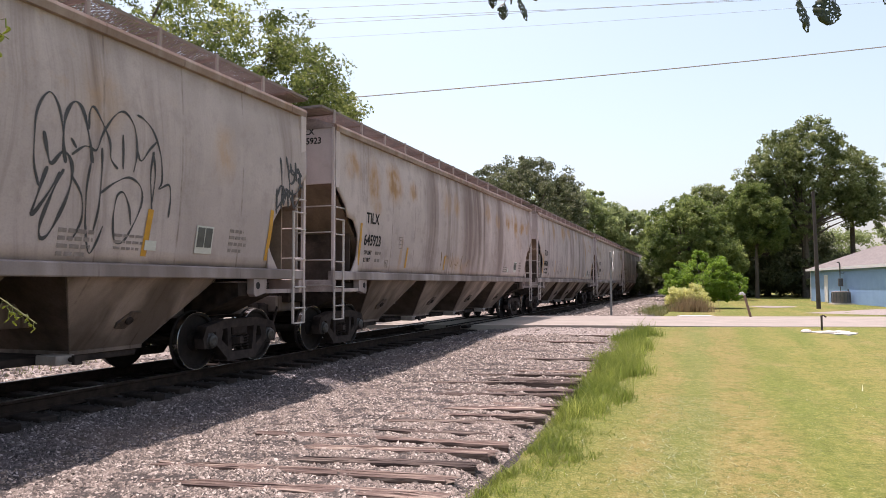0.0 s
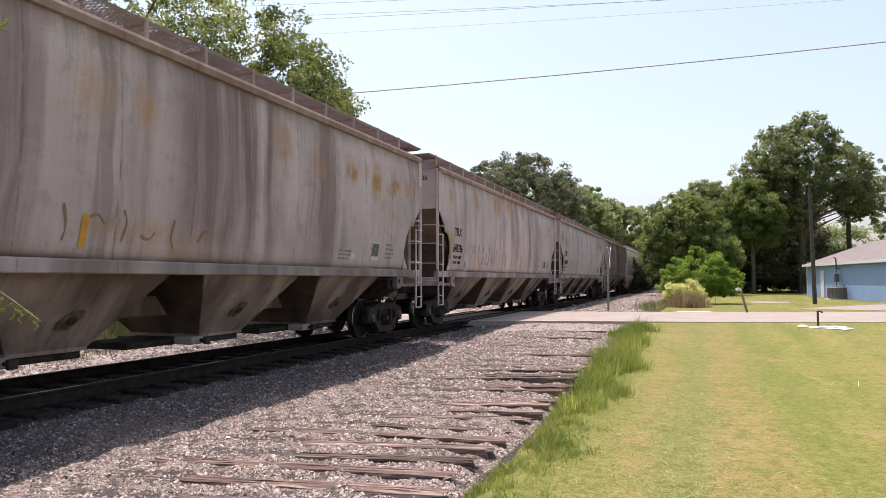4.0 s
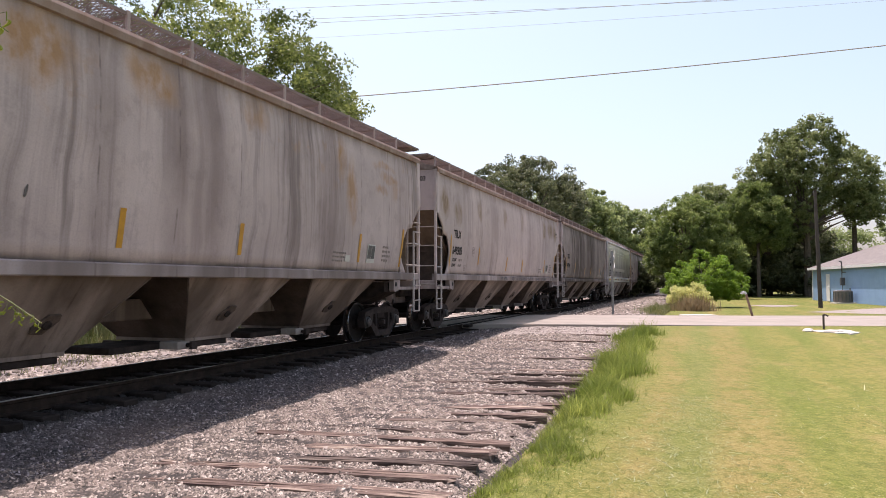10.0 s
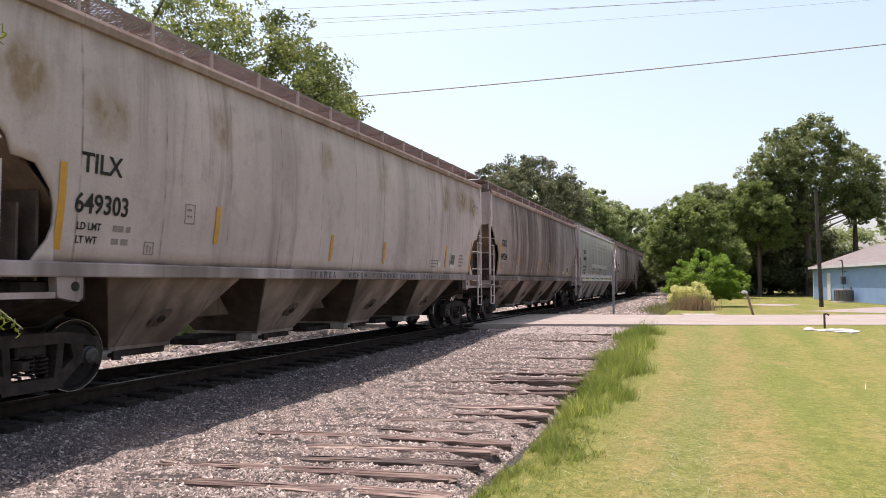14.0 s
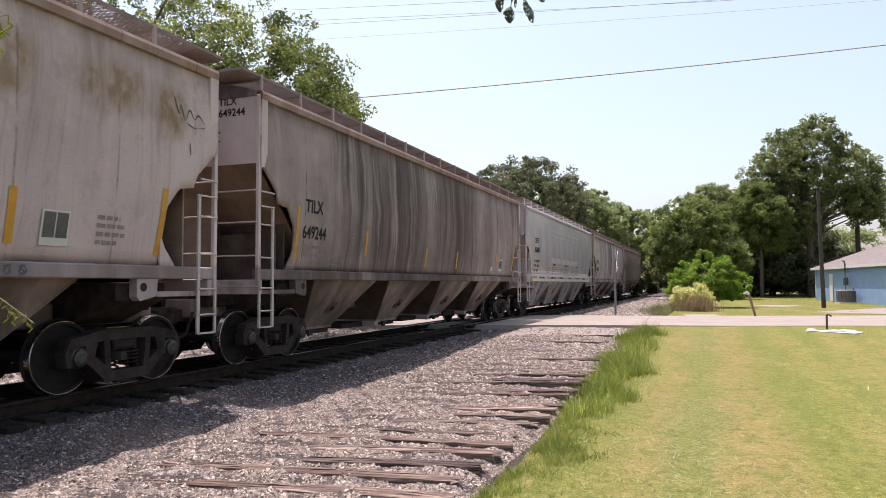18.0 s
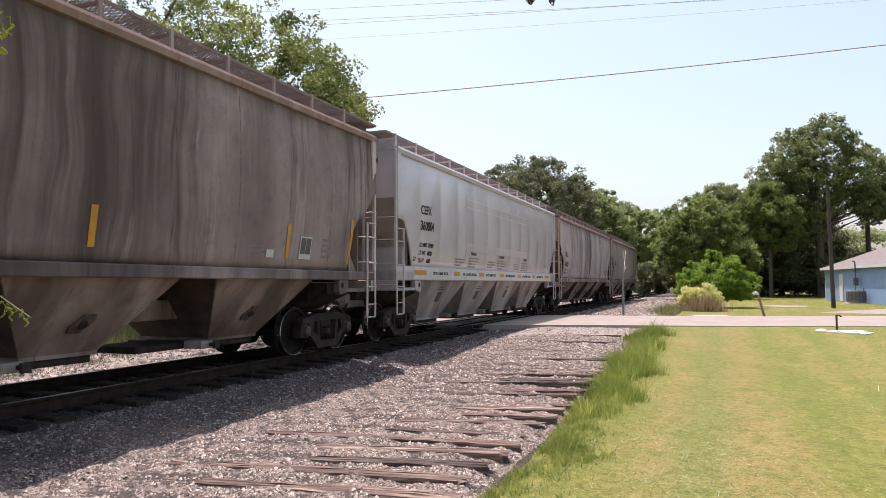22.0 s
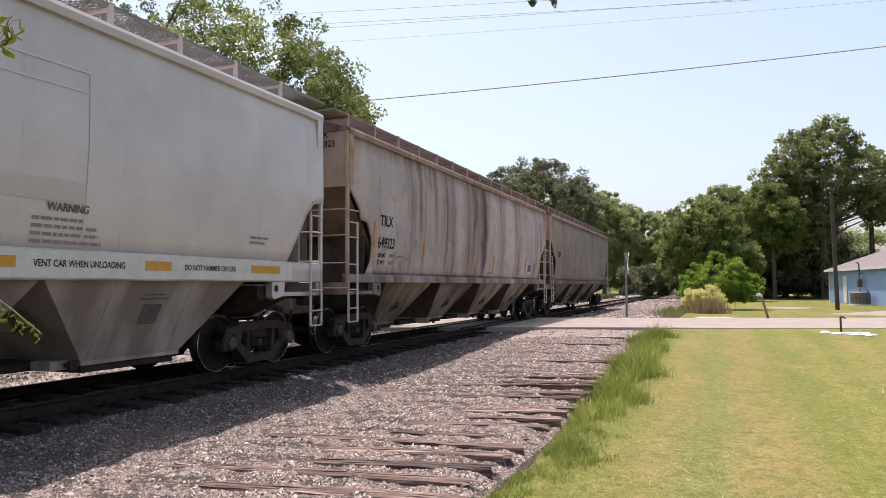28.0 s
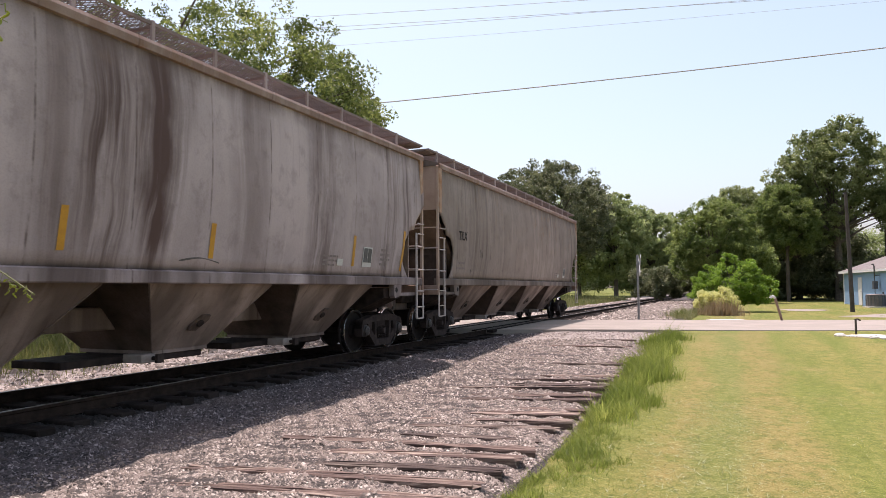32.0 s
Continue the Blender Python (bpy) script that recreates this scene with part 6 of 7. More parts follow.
def spot(px_x, depth):
    """A place on the ground, by the bearing (degrees left of the track's direction) and the distance."""
    a = radians(px_x)
    return -math.sin(a) * depth, math.cos(a) * depth


# beyond the track
plant("tree", "tall airy tree with pale green leaves beyond the track", *spot(47.5, 25.0), 14.5, 6.6, 500, 110, 0.062, L_AIRY, 101, 0.3, 0.25,
      clump=0.075, lobes=[(0, 0, 0, 0.95), (0.55, 0.35, -0.25, 0.6), (-0.4, 0.1, 0.1, 0.8)], group="trees beyond the track")
plant("tree", "airy tree with pale green drooping branches beyond the track", *spot(38.6, 28.0), 13.2, 4.6, 380, 105, 0.064, L_AIRY, 102, 0.22, 0.3,
      clump=0.085, lobes=[(-0.15, 0, 0.05, 0.85), (0.72, 0.40, -0.22, 0.42), (0.55, 0.3, 0.22, 0.38), (-0.3, 0, -0.2, 0.8)], group="trees beyond the track")
plant("tree", "broad round-headed dark green tree beside the far track", *spot(14.0, 88.0), 17.5, 8.4, 820, 120, 0.125, L_DARK, 103, 0.5, 0.22, clump=0.085, group="trees beside the far track")
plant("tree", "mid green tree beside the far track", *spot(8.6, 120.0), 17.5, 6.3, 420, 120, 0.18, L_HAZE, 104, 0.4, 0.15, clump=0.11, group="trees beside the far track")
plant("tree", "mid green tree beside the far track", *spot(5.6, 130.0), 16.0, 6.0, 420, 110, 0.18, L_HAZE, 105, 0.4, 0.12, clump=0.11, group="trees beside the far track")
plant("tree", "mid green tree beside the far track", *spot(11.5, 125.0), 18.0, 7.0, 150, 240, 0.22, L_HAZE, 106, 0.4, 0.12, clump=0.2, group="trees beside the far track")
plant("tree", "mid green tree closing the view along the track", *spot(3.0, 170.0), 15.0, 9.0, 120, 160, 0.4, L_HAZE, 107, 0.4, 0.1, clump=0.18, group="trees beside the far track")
# past the road
plant("tree", "dense mid green tree past the road", *spot(1.15, 66.0), 9.7, 4.3, 1050, 130, 0.08, L_MID, 111, 0.3, 0.02, clump=0.085, group="trees past the road",
      lobes=[(0, 0, 0, 0.95), (0.05, 0, 0.1, 0.85), (0.62, 0, -0.35, 0.55)])
plant("tree", "dense dark green tree past the road", *spot(-0.7, 78.0), 12.0, 4.2, 700, 95, 0.10, L_TALLTREE, 112, 0.3, 0.1, clump=0.11, group="trees past the road")
plant("tree", "small light green tree past the road", *spot(-3.9, 74.0), 11.4, 3.0, 560, 120, 0.08, L_MID, 113, 0.2, 0.34, clump=0.12, group="trees past the road",
      lobes=[(0, 0, 0, 0.95), (-0.2, 0, 0.25, 0.7), (0.4, 0, -0.2, 0.6)])
plant("tree", "tall dark green tree past the road", *spot(-7.2, 79.0), 18.4, 6.5, 1350, 52, 0.115, L_TALLTREE, 114, 0.45, 0.24, clump=0.07, group="trees past the road",
      lobes=[(0.05, 0, 0.3, 0.68), (0.62, 0, 0.1, 0.42), (-0.62, 0, 0.05, 0.42), (0.1, 0, 0.55, 0.45), (-0.45, 0, -0.5, 0.5), (-0.1, 0, -0.2, 0.55), (0.75, 0, -0.3, 0.3), (-0.3, 0, 0.35, 0.5)])
plant("tree", "tall airy dark green tree past the road", *spot(-10.2, 83.0), 14.2, 3.6, 140, 42, 0.115, L_TALLTREE, 118, 0.28, 0.50, clump=0.12, group="trees past the road")
plant("tree", "tall dark green tree behind the blue building", *spot(-13.8, 84.0), 14.6, 4.0, 300, 60, 0.10, L_TALLTREE, 115, 0.3, 0.30, clump=0.07, group="trees past the road")
plant("tree", "dark green tree behind the blue building", *spot(-17.5, 84.0), 13.0, 6.0, 70, 200, 0.18, L_DARK, 116, 0.4, 0.2, clump=0.15, group="trees past the road")
plant("tree", "dark green tree behind the lawn past the road", *spot(-4.6, 86.0), 11.5, 6.5, 150, 260, 0.16, L_DARK, 117, 0.4, 0.06, clump=0.18, group="trees past the road")
plant("shrub", "low shrub with bright green leaves past the road", *spot(0.1, 42.8), 3.45, 2.1, 330, 150, 0.042, L_BRIGHT, 121, 0.08, 0.03, clump=0.10, category="shrub", lobes=[(0, 0, 0, 0.9), (0.55, 0, -0.25, 0.65), (-0.5, 0, -0.3, 0.6)])
plant("shrub", "clump of tall yellow-green weeds past the road", *spot(1.05, 37.9), 1.5, 1.0, 130, 150, 0.032, L_WEED, 122, 0.03, 0.02, clump=0.20, category="shrub", lobes=[(0, 0, 0, 0.9), (0.4, 0, -0.1, 0.8), (-0.4, 0, -0.1, 0.8)])


wx, wy = spot(1.15, 37.7)
scatter_blades("weed_clump", 1700, lambda r, n: (wx + 0.2 + r.normal(0, 0.42, n), wy - 0.75 + r.normal(0, 0.25, n)), 0.5, 0.011, L_FOOT, 30, "weeds gone tan at the foot", 0.2)
scatter_blades("verge_weeds", 5000, lambda r, n: (wx - 1.6 + r.normal(0, 0.35, n), wy + 1.6 + r.normal(0, 2.0, n)), 0.30, 0.012, L_WAYSIDE, 40, "rough green weeds on the verge", 0.6)


def far_wood(name, pts, height, leaf, material, seed, label):
    r = np.random.default_rng(seed)
    n = 60
    c = np.concatenate([np.stack([r.uniform(x - w, x + w, n), r.uniform(y - 4, y + 4, n), r.uniform(0.1, 1.0, n) ** 0.8 * h], -1) for x, y, w, h in pts])
    v, f = leaves_at(r, c, np.full(len(c), height * 0.16), 200, leaf)
    return tagged(new(name, soup(name, v, f, material)), label, "woodland", kind="stuff")


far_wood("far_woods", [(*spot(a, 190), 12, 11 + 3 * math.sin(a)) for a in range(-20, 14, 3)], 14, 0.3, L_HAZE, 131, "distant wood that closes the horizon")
far_wood("tree_line", [(*spot(a, 92), 5, 9 + 2 * math.sin(a * 2)) for a in (-5, -4)], 13, 0.2, L_DARK, 132, "dark wood behind the lawn and building")
far_wood("tree_line", [(*spot(a, 60), 6, 5 + 2 * math.sin(a * 2)) for a in (24, 30, 36, 42, 48, 54, 60, 66)], 9, 0.2, L_MID, 133, "hedge of shrubs and trees beyond the track")

far_wood("undergrowth", [(*spot(a, 83), 5, (3.6 if a > -8 else 3.2) + 0.5 * math.sin(a * 3)) for a in (4, 2, 0, -2, -4, -6, -8, -10, -12, -14, -16, -18, -20)], 5, 0.15, L_DARK, 134, "dark undergrowth at the wood's edge")

# ---- blue building ----
BLD = pose(8.24, 62.8, -0.05, 0, 0, -81.8)
house = thing("blue_building", "low blue-painted building with a grey shingle roof", "building", at=BLD)


def wall_board_mesh(length, height):
    s = Shape()
    n = int(height / 0.2)
    for i in range(n):
        z = i * height / n
        s.prism([(0.0, z), (0.007, z), (0.003, z + height / n), (0.0, z + height / n)], 0, length, "x")
    return s


HL, HW, HH = 24.0, 9.5, 2.45
house_walls = Shape().box(0, HL, 0, HW, -0.25, HH)
part("wall", house_walls, M_BLUE, house)
part("siding", Shape().add([(x, -y, z) for x, y, z in wall_board_mesh(HL, HH).v], wall_board_mesh(HL, HH).f), M_BLUE, house)
ov = 0.27
roof = Shape()
roof.prism([(-ov, HH - 0.02), (HW / 2, HH + 1.75), (HW + ov, HH - 0.02), (HW + ov, HH + 0.1), (HW / 2, HH + 1.9), (-ov, HH + 0.1)], -ov, HL + ov, "x")
part("roof", roof, M_SHINGLE, house)
part("fascia", Shape().box(-ov, HL + ov, -ov - 0.03, -ov - 0.002, HH - 0.06, HH + 0.12), M_TRIM, house)
part("gable", Shape().prism([(0, HH), (HW, HH), (HW / 2, HH + 1.75)], -0.01, 0.15, "x"), M_BLUE, house)
door = part("door", Shape().box(3.5, 4.3, -0.05, -0.02, 0, 2.05, 0.01), M_TRIM, house, "white side door")
part("door_handle", Shape().rod((4.2, -0.06, 1.0), (4.2, -0.1, 1.0), 0.02), M_DARKMETAL, door)
part("corner_board", Shape().box(-0.03, 0.1, -0.035, 0.1, 0, HH), M_TRIM, house)
M_ACCASE = surface("weathered_brown_grey_case", (0.13, 0.115, 0.11), (0.19, 0.17, 0.16), 5, 0.6, 0.1, 0.1)
ac = thing("air_conditioner", "dark grey air-conditioning unit on the ground beside the wall", "air conditioner", at=BLD @ pose(9.3, -0.75, 0))
part("case", Shape().lathe([(0.06, 0.55), (0.10, 0.57), (0.82, 0.57), (0.86, 0.53)], 20, "z"), M_ACCASE, ac)
for i in range(16):
    t = 2 * math.pi * i / 16
    part("louvre", Shape().box(-0.03, 0.03, 0.565, 0.585, 0.14, 0.78), M_DARKMETAL, ac).matrix_basis = pose(0, 0, 0, 0, 0, math.degrees(t))
part("fan_guard", Shape().lathe([(0.85, 0.36), (0.88, 0.34), (0.88, 0.05)], 20, "z"), M_IRON, ac)
part("pad", Shape().box(-0.65, 0.65, -0.62, 0.62, -0.15, 0.06), M_CONCRETE, ac)
meter = thing("meter_mast", "dark electricity meter with conduit on the blue wall", "electric meter", at=BLD @ pose(7.9, -0.08, 0))
part("conduit", Shape().tube([(0, -0.25, 0.0), (0, -0.25, 2.75), (0, -0.30, 2.9), (0, -0.42, 2.88)], 0.05, 8), M_DARKMETAL, meter)
part("bracket", Shape().box(-0.03, 0.03, -0.25, 0.0, 2.1, 2.15), M_DARKMETAL, meter)
part("branch_conduit", Shape().rod((0.9, -0.05, 0.0), (0.9, -0.05, 1.0), 0.05), M_DARKMETAL, meter)
part("meter_box", Shape().box(-0.16, 0.16, -0.36, -0.1, 1.2, 1.75, 0.02), M_DARKMETAL, meter)

# ---- posts, poles and cables ----
def post_at(bearing, dist):
    x, y = spot(bearing, dist)
    return x, y, float(ground_z(np.array(x), np.array(y)))


x, y, z = post_at(6.9, 34.0)
sign = thing("crossing_sign", "grey post with a white crossbuck seen edge-on", "road sign", at=pose(x, y, z))
part("post", Shape().box(-0.05, 0.05, -0.05, 0.05, -0.3, 3.25, 0.01), M_GALV, sign)
for a in (-45, 45):
    b = part("sign_blade", Shape().box(-0.012, 0.012, -0.6, 0.6, -0.11, 0.11, 0.004), M_WHITE, sign)
    b.matrix_basis = pose(0.07 if a > 0 else 0.1, 0, 2.75, a, 0, 12)

x, y, z = post_at(-3.4, 31.8)
vent = thing("vent_pipe", "rusty vent pipe with a hooked white top", "pipe", at=pose(x, y, z, 0, -14))
part("pipe", Shape().rod((0, 0, -0.2), (0, 0, 0.95), 0.05, 10), M_RUSTPIPE, vent)
part("hook", Shape().path([(0.0, 0, 0.95 + 0.0)] + [(-0.09 * (1 - math.cos(t)), 0, 0.95 + 0.11 * math.sin(t)) for t in (0.5, 1.0, 1.57, 2.1, 2.6)], 0.055, 8), M_WHITE, vent, "white hooked top")

x, y, z = post_at(-8.1, 24.0)
valve = thing("hydrant_stake", "short dark stake with a bent handle at the road's edge", "stake", at=pose(x, y, z))
part("stake", Shape().rod((0, 0, -0.2), (0, 0, 0.42), 0.03), M_POLE, valve)
part("handle", Shape().path([(-0.03, 0, 0.42), (0.05, 0, 0.45), (0.13, 0, 0.40)], 0.025), M_IRON, valve)
x, y = 3.5, 22.7
z = float(ground_z(np.array(x), np.array(y)))
slab = Shape().prism([(-0.62, 0.25), (-0.45, -0.25), (-0.15, -0.35), (0.0, -0.75), (0.22, -0.6), (0.3, -1.05), (0.55, -0.5), (0.7, 0.1), (0.5, 0.5), (0.62, 1.1), (0.35, 1.6), (0.18, 1.2), (0.05, 1.5), (-0.18, 0.9), (-0.3, 1.0)], -0.05, 0.03, "z")
slab.prism([(-0.3, -0.1), (0.1, -0.2), (0.3, 0.3), (0.05, 0.55), (-0.2, 0.4)], 0.03, 0.055, "z")
tagged(part("broken_slab", slab, M_CONCRETE), "broken white concrete slab lying in the grass", "slab").matrix_basis = pose(x, y, z - 0.008) @ Matrix.Diagonal((0.95, 0.7, 0.75, 1))
x, y, z = post_at(-7.1, 23.0)
tagged(part("white_stone", Shape().lathe([(-0.1, 0.13), (0.02, 0.16), (0.07, 0.11), (0.09, 0.03)], 9, "z"), M_CONCRETE), "white stone in the grass", "stone").matrix_basis = pose(x, y, z)

x, y, z = post_at(-7.95, 44.0)
pole = thing("utility_pole", "dark weathered wooden utility pole", "utility pole", at=pose(x, y, z))
part("pole", Shape().rod((0, 0, -0.5), (-0.12, 0, 6.6), 0.12, 10, 0.08), M_POLE, pole)

pad = Shape()
pad.add([road_point(17.5, 31.6, -0.05), road_point(40, 31.0, -0.05), road_point(40, 40, -0.05), road_point(21, 39, -0.05), road_point(15.0, 34.0, -0.05)], [(0, 1, 2, 3, 4)])
bare = Shape()
ring = [(4.0 + (1.25 + 0.18 * math.sin(5 * t)) * math.cos(t), 46.4 + (1.7 + 0.3 * math.sin(3 * t + 1)) * math.sin(t)) for t in [2 * math.pi * i / 28 for i in range(28)]]
bare.prism(ring, -0.12, -0.045, "z")
tagged(part("bare_patch", bare, M_GRAVELPAD), "pale bare patch worn in the grass", "bare ground", kind="structure")
tagged(part("gravel_drive", pad, M_GRAVELPAD), "pale gravel drive beside the blue building", "drive", kind="structure")


def cable(name, a, b, sag, r, label, on=0.6):
    """A hanging cable through a and b, carried on past a to a pole at each end."""
    a, b = Vector(a), Vector(b)
    us = [-on + (1 + on) * i / 40 for i in range(41)]
    pts = [a.lerp(b, u) - Vector((0, 0, sag * 4 * u * (1 - u))) for u in us]
    tagged(part(name, Shape().tube(pts, r, 6), M_WIRE), label, "cable", "overhead cables")
    for q in (pts[0], pts[-1]):
        z = float(ground_z(np.array(q.x), np.array(q.y)))
        p = thing("utility_pole", "dark weathered wooden utility pole carrying a cable", "utility pole", "cable poles", at=pose(q.x, q.y, z))
        part("pole", Shape().rod((0, 0, -0.5), (0, 0, q.z - z - 0.08), 0.17, 10, 0.11), M_POLE, p)
        part("insulator", Shape().lathe([(q.z - z - 0.085, 0.03), (q.z - z - 0.03, 0.06), (q.z - z + 0.03, 0.04)], 10, "z"), M_DARKMETAL, p)


cable("cable", (-26.57, 26.95, 10.03), (28.54, 47.53, 15.86), 0.45, 0.028, "thin dark overhead cable")
cable("cable", (-43.06, 46.69, 24.95), (30.58, 74.41, 28.65), 0.3, 0.016, "thin dark overhead cable")
cable("cable", (-43.08, 46.73, 23.97), (30.56, 74.46, 27.57), 0.3, 0.016, "thin dark overhead cable")
cable("cable", (-44.53, 48.31, 24.16), (31.59, 76.92, 28.95), 0.3, 0.016, "thin dark overhead cable")
cable("cable", (-40.1, 52.15, 23.77), (32.59, 79.44, 28.9), 0.3, 0.01, "thin dark overhead cable")


# ---- sprays of a tree that reach in over the camera and sway ----
M_TWIG = surface("green_brown_twig", (0.16, 0.17, 0.06), (0.24, 0.22, 0.10), 8, 0.7, 0, 0.2)
SIDEWAYS, UPWARDS, TOWARDS = Vector((math.cos(radians(21)), math.sin(radians(21)), 0)), Vector((0, 0, 1)), Vector((math.sin(radians(21)), -math.cos(radians(21)), 0))


def leaf_blade(length, width, holes, seed, n=44, m=28):
    """A broad toothed leaf, hanging from its stalk at the origin, curled, riddled with small eaten holes."""
    r = random.Random(seed)
    s = Shape()
    ids = {}
    bites = [(r.uniform(0.10, 0.97), r.uniform(-1.0, 1.0), r.uniform(0.018, 0.042), r.uniform(0.05, 0.13)) for _ in range(holes)]
    curl = r.uniform(0.006, 0.014)
    for i in range(n + 1):
        u = i / n
        w = width / 2 * max(0.0, math.sin(math.pi * min(1, u ** 1.15 * 0.985 + 0.01))) ** 0.72 * (1 + 0.05 * math.sin(u * 43 + seed))
        for j in range(m + 1):
            q = 2 * j / m - 1
            ids[i, j] = len(s.v)
            s.v.append((q * w + 0.007 * math.sin(u * 4 + seed), curl * q * q + 0.012 * math.sin(u * 3.5 + seed) + 0.002 * math.sin(u * 30) * abs(q), -0.03 - u * length))
    for i in range(n):
        for j in range(m):
            u, q = (i + 0.5) / n, 2 * (j + 0.5) / m - 1
            if any(((u - a) / c) ** 2 + ((q - b) / d) ** 2 < 1 + 0.3 * math.sin(i * 2.3 + j * 3.1) for a, b, c, d in bites) and abs(q) > 0.06:
                continue
            s.f.append((ids[i, j], ids[i + 1, j], ids[i + 1, j + 1], ids[i, j + 1]))
    k = len(s.v)
    s.v += [(x, y + 0.0012, z) for x, y, z in s.v]
    s.f += [tuple(reversed([i + k for i in q])) for q in list(s.f)]
    return s.rod((0, 0, 0), (0, 0, -0.035), 0.0022, 5)


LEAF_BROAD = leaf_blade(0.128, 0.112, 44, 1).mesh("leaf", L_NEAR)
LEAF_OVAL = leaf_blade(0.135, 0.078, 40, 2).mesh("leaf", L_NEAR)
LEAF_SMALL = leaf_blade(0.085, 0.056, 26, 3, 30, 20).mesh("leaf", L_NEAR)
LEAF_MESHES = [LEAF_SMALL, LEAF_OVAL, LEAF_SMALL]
SMALL_LEAF = leaf_blade(0.040, 0.024, 0, 4, 12, 6).mesh("leaf", L_SPRIG)


def spray(name, label, twig, leaves, meshes, drop=0.0, grow=1.0, thick=0.004):
    """A twig (points sideways, upwards, towards the camera) with leaves that hang from it on short stalks."""
    ob = thing(name, label, "branch")
    basis = Matrix((SIDEWAYS, -TOWARDS, UPWARDS)).transposed()
    pts = [basis @ Vector((a, -c, b - drop)) for a, b, c in twig]
    part("twig", Shape().tube(pts, thick, 6), M_TWIG, ob)
    for k, (a, b, c, tilt, turn, size) in enumerate(leaves):
        lf = part("leaf", meshes[k % len(meshes)], None, ob)
        at = basis @ Vector((a, -c, b - drop))
        lf.matrix_basis = Matrix.LocRotScale(at, Euler((radians(tilt * 0.4), radians(tilt), radians(turn + 21))), (size * grow,) * 3)
        near = min((p.lerp(q, u / 4) for p, q in zip(pts, pts[1:]) for u in range(5)), key=lambda q: (q - at).length)
        if (near - at).length > 0.006:
            part("stalk", Shape().tube([near, near.lerp(at, 0.5) + Vector((0, 0, 0.01)), at], thick * 0.45, 5), M_TWIG, ob)
    return ob


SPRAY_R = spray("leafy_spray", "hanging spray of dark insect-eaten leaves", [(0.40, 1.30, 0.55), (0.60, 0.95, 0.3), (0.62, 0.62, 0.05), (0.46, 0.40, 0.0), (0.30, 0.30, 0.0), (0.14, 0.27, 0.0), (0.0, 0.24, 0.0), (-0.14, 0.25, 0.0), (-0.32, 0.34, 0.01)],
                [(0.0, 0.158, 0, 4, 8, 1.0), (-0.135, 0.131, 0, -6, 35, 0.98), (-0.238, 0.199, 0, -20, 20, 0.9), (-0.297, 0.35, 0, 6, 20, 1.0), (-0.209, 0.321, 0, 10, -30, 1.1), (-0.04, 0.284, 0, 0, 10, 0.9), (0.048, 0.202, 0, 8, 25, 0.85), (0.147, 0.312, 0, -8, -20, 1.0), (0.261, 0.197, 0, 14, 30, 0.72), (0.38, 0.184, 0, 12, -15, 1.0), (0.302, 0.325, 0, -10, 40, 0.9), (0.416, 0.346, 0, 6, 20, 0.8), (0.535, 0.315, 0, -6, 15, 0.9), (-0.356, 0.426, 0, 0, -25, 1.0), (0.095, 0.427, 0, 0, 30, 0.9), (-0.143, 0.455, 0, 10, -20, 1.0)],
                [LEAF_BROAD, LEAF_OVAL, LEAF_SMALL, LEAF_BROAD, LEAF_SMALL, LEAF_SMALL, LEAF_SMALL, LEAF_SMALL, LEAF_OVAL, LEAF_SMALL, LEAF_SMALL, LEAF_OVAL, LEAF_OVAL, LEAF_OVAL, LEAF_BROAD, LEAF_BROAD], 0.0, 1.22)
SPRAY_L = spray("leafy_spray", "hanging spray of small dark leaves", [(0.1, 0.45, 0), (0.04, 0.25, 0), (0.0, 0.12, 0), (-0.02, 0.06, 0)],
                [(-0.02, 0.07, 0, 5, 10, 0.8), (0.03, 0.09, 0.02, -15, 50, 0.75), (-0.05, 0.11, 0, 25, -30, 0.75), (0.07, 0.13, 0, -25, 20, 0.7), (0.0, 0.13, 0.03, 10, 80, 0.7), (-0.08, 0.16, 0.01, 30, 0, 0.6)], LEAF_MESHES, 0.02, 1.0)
rl = random.Random(8)
low_leaves = [(-0.24 + 0.28 * u + rl.uniform(-0.012, 0.012), 0.155 - 0.195 * u + rl.uniform(-0.03, 0.012), rl.uniform(-0.02, 0.02), rl.uniform(-60, 60), rl.uniform(0, 180), rl.uniform(0.45, 1.0) * (1.1 - 0.4 * u)) for u in [i / 30 for i in range(31)]]
high_leaves = [(-0.16 + rl.uniform(0, 0.17), rl.uniform(-0.05, 0.07), rl.uniform(-0.03, 0.03), rl.uniform(-50, 50), rl.uniform(0, 180), rl.uniform(0.8, 1.5)) for i in range(24)]
SPRIG_LOW = spray("green_sprig", "sunlit sprig of small yellow-green leaves", [(-0.62, 0.42, 0), (-0.24, 0.155, 0), (-0.06, 0.04, 0), (0.05, -0.04, 0)], low_leaves, [SMALL_LEAF], 0.0, 0.8, 0.0025)
SPRIG_HIGH = spray("green_sprig", "sunlit sprig of small yellow-green leaves", [(-0.4, 0.25, 0), (-0.15, 0.08, 0), (-0.04, 0.02, 0), (0.02, -0.02, 0)], high_leaves, [SMALL_LEAF], 0.0, 0.8, 0.0025)


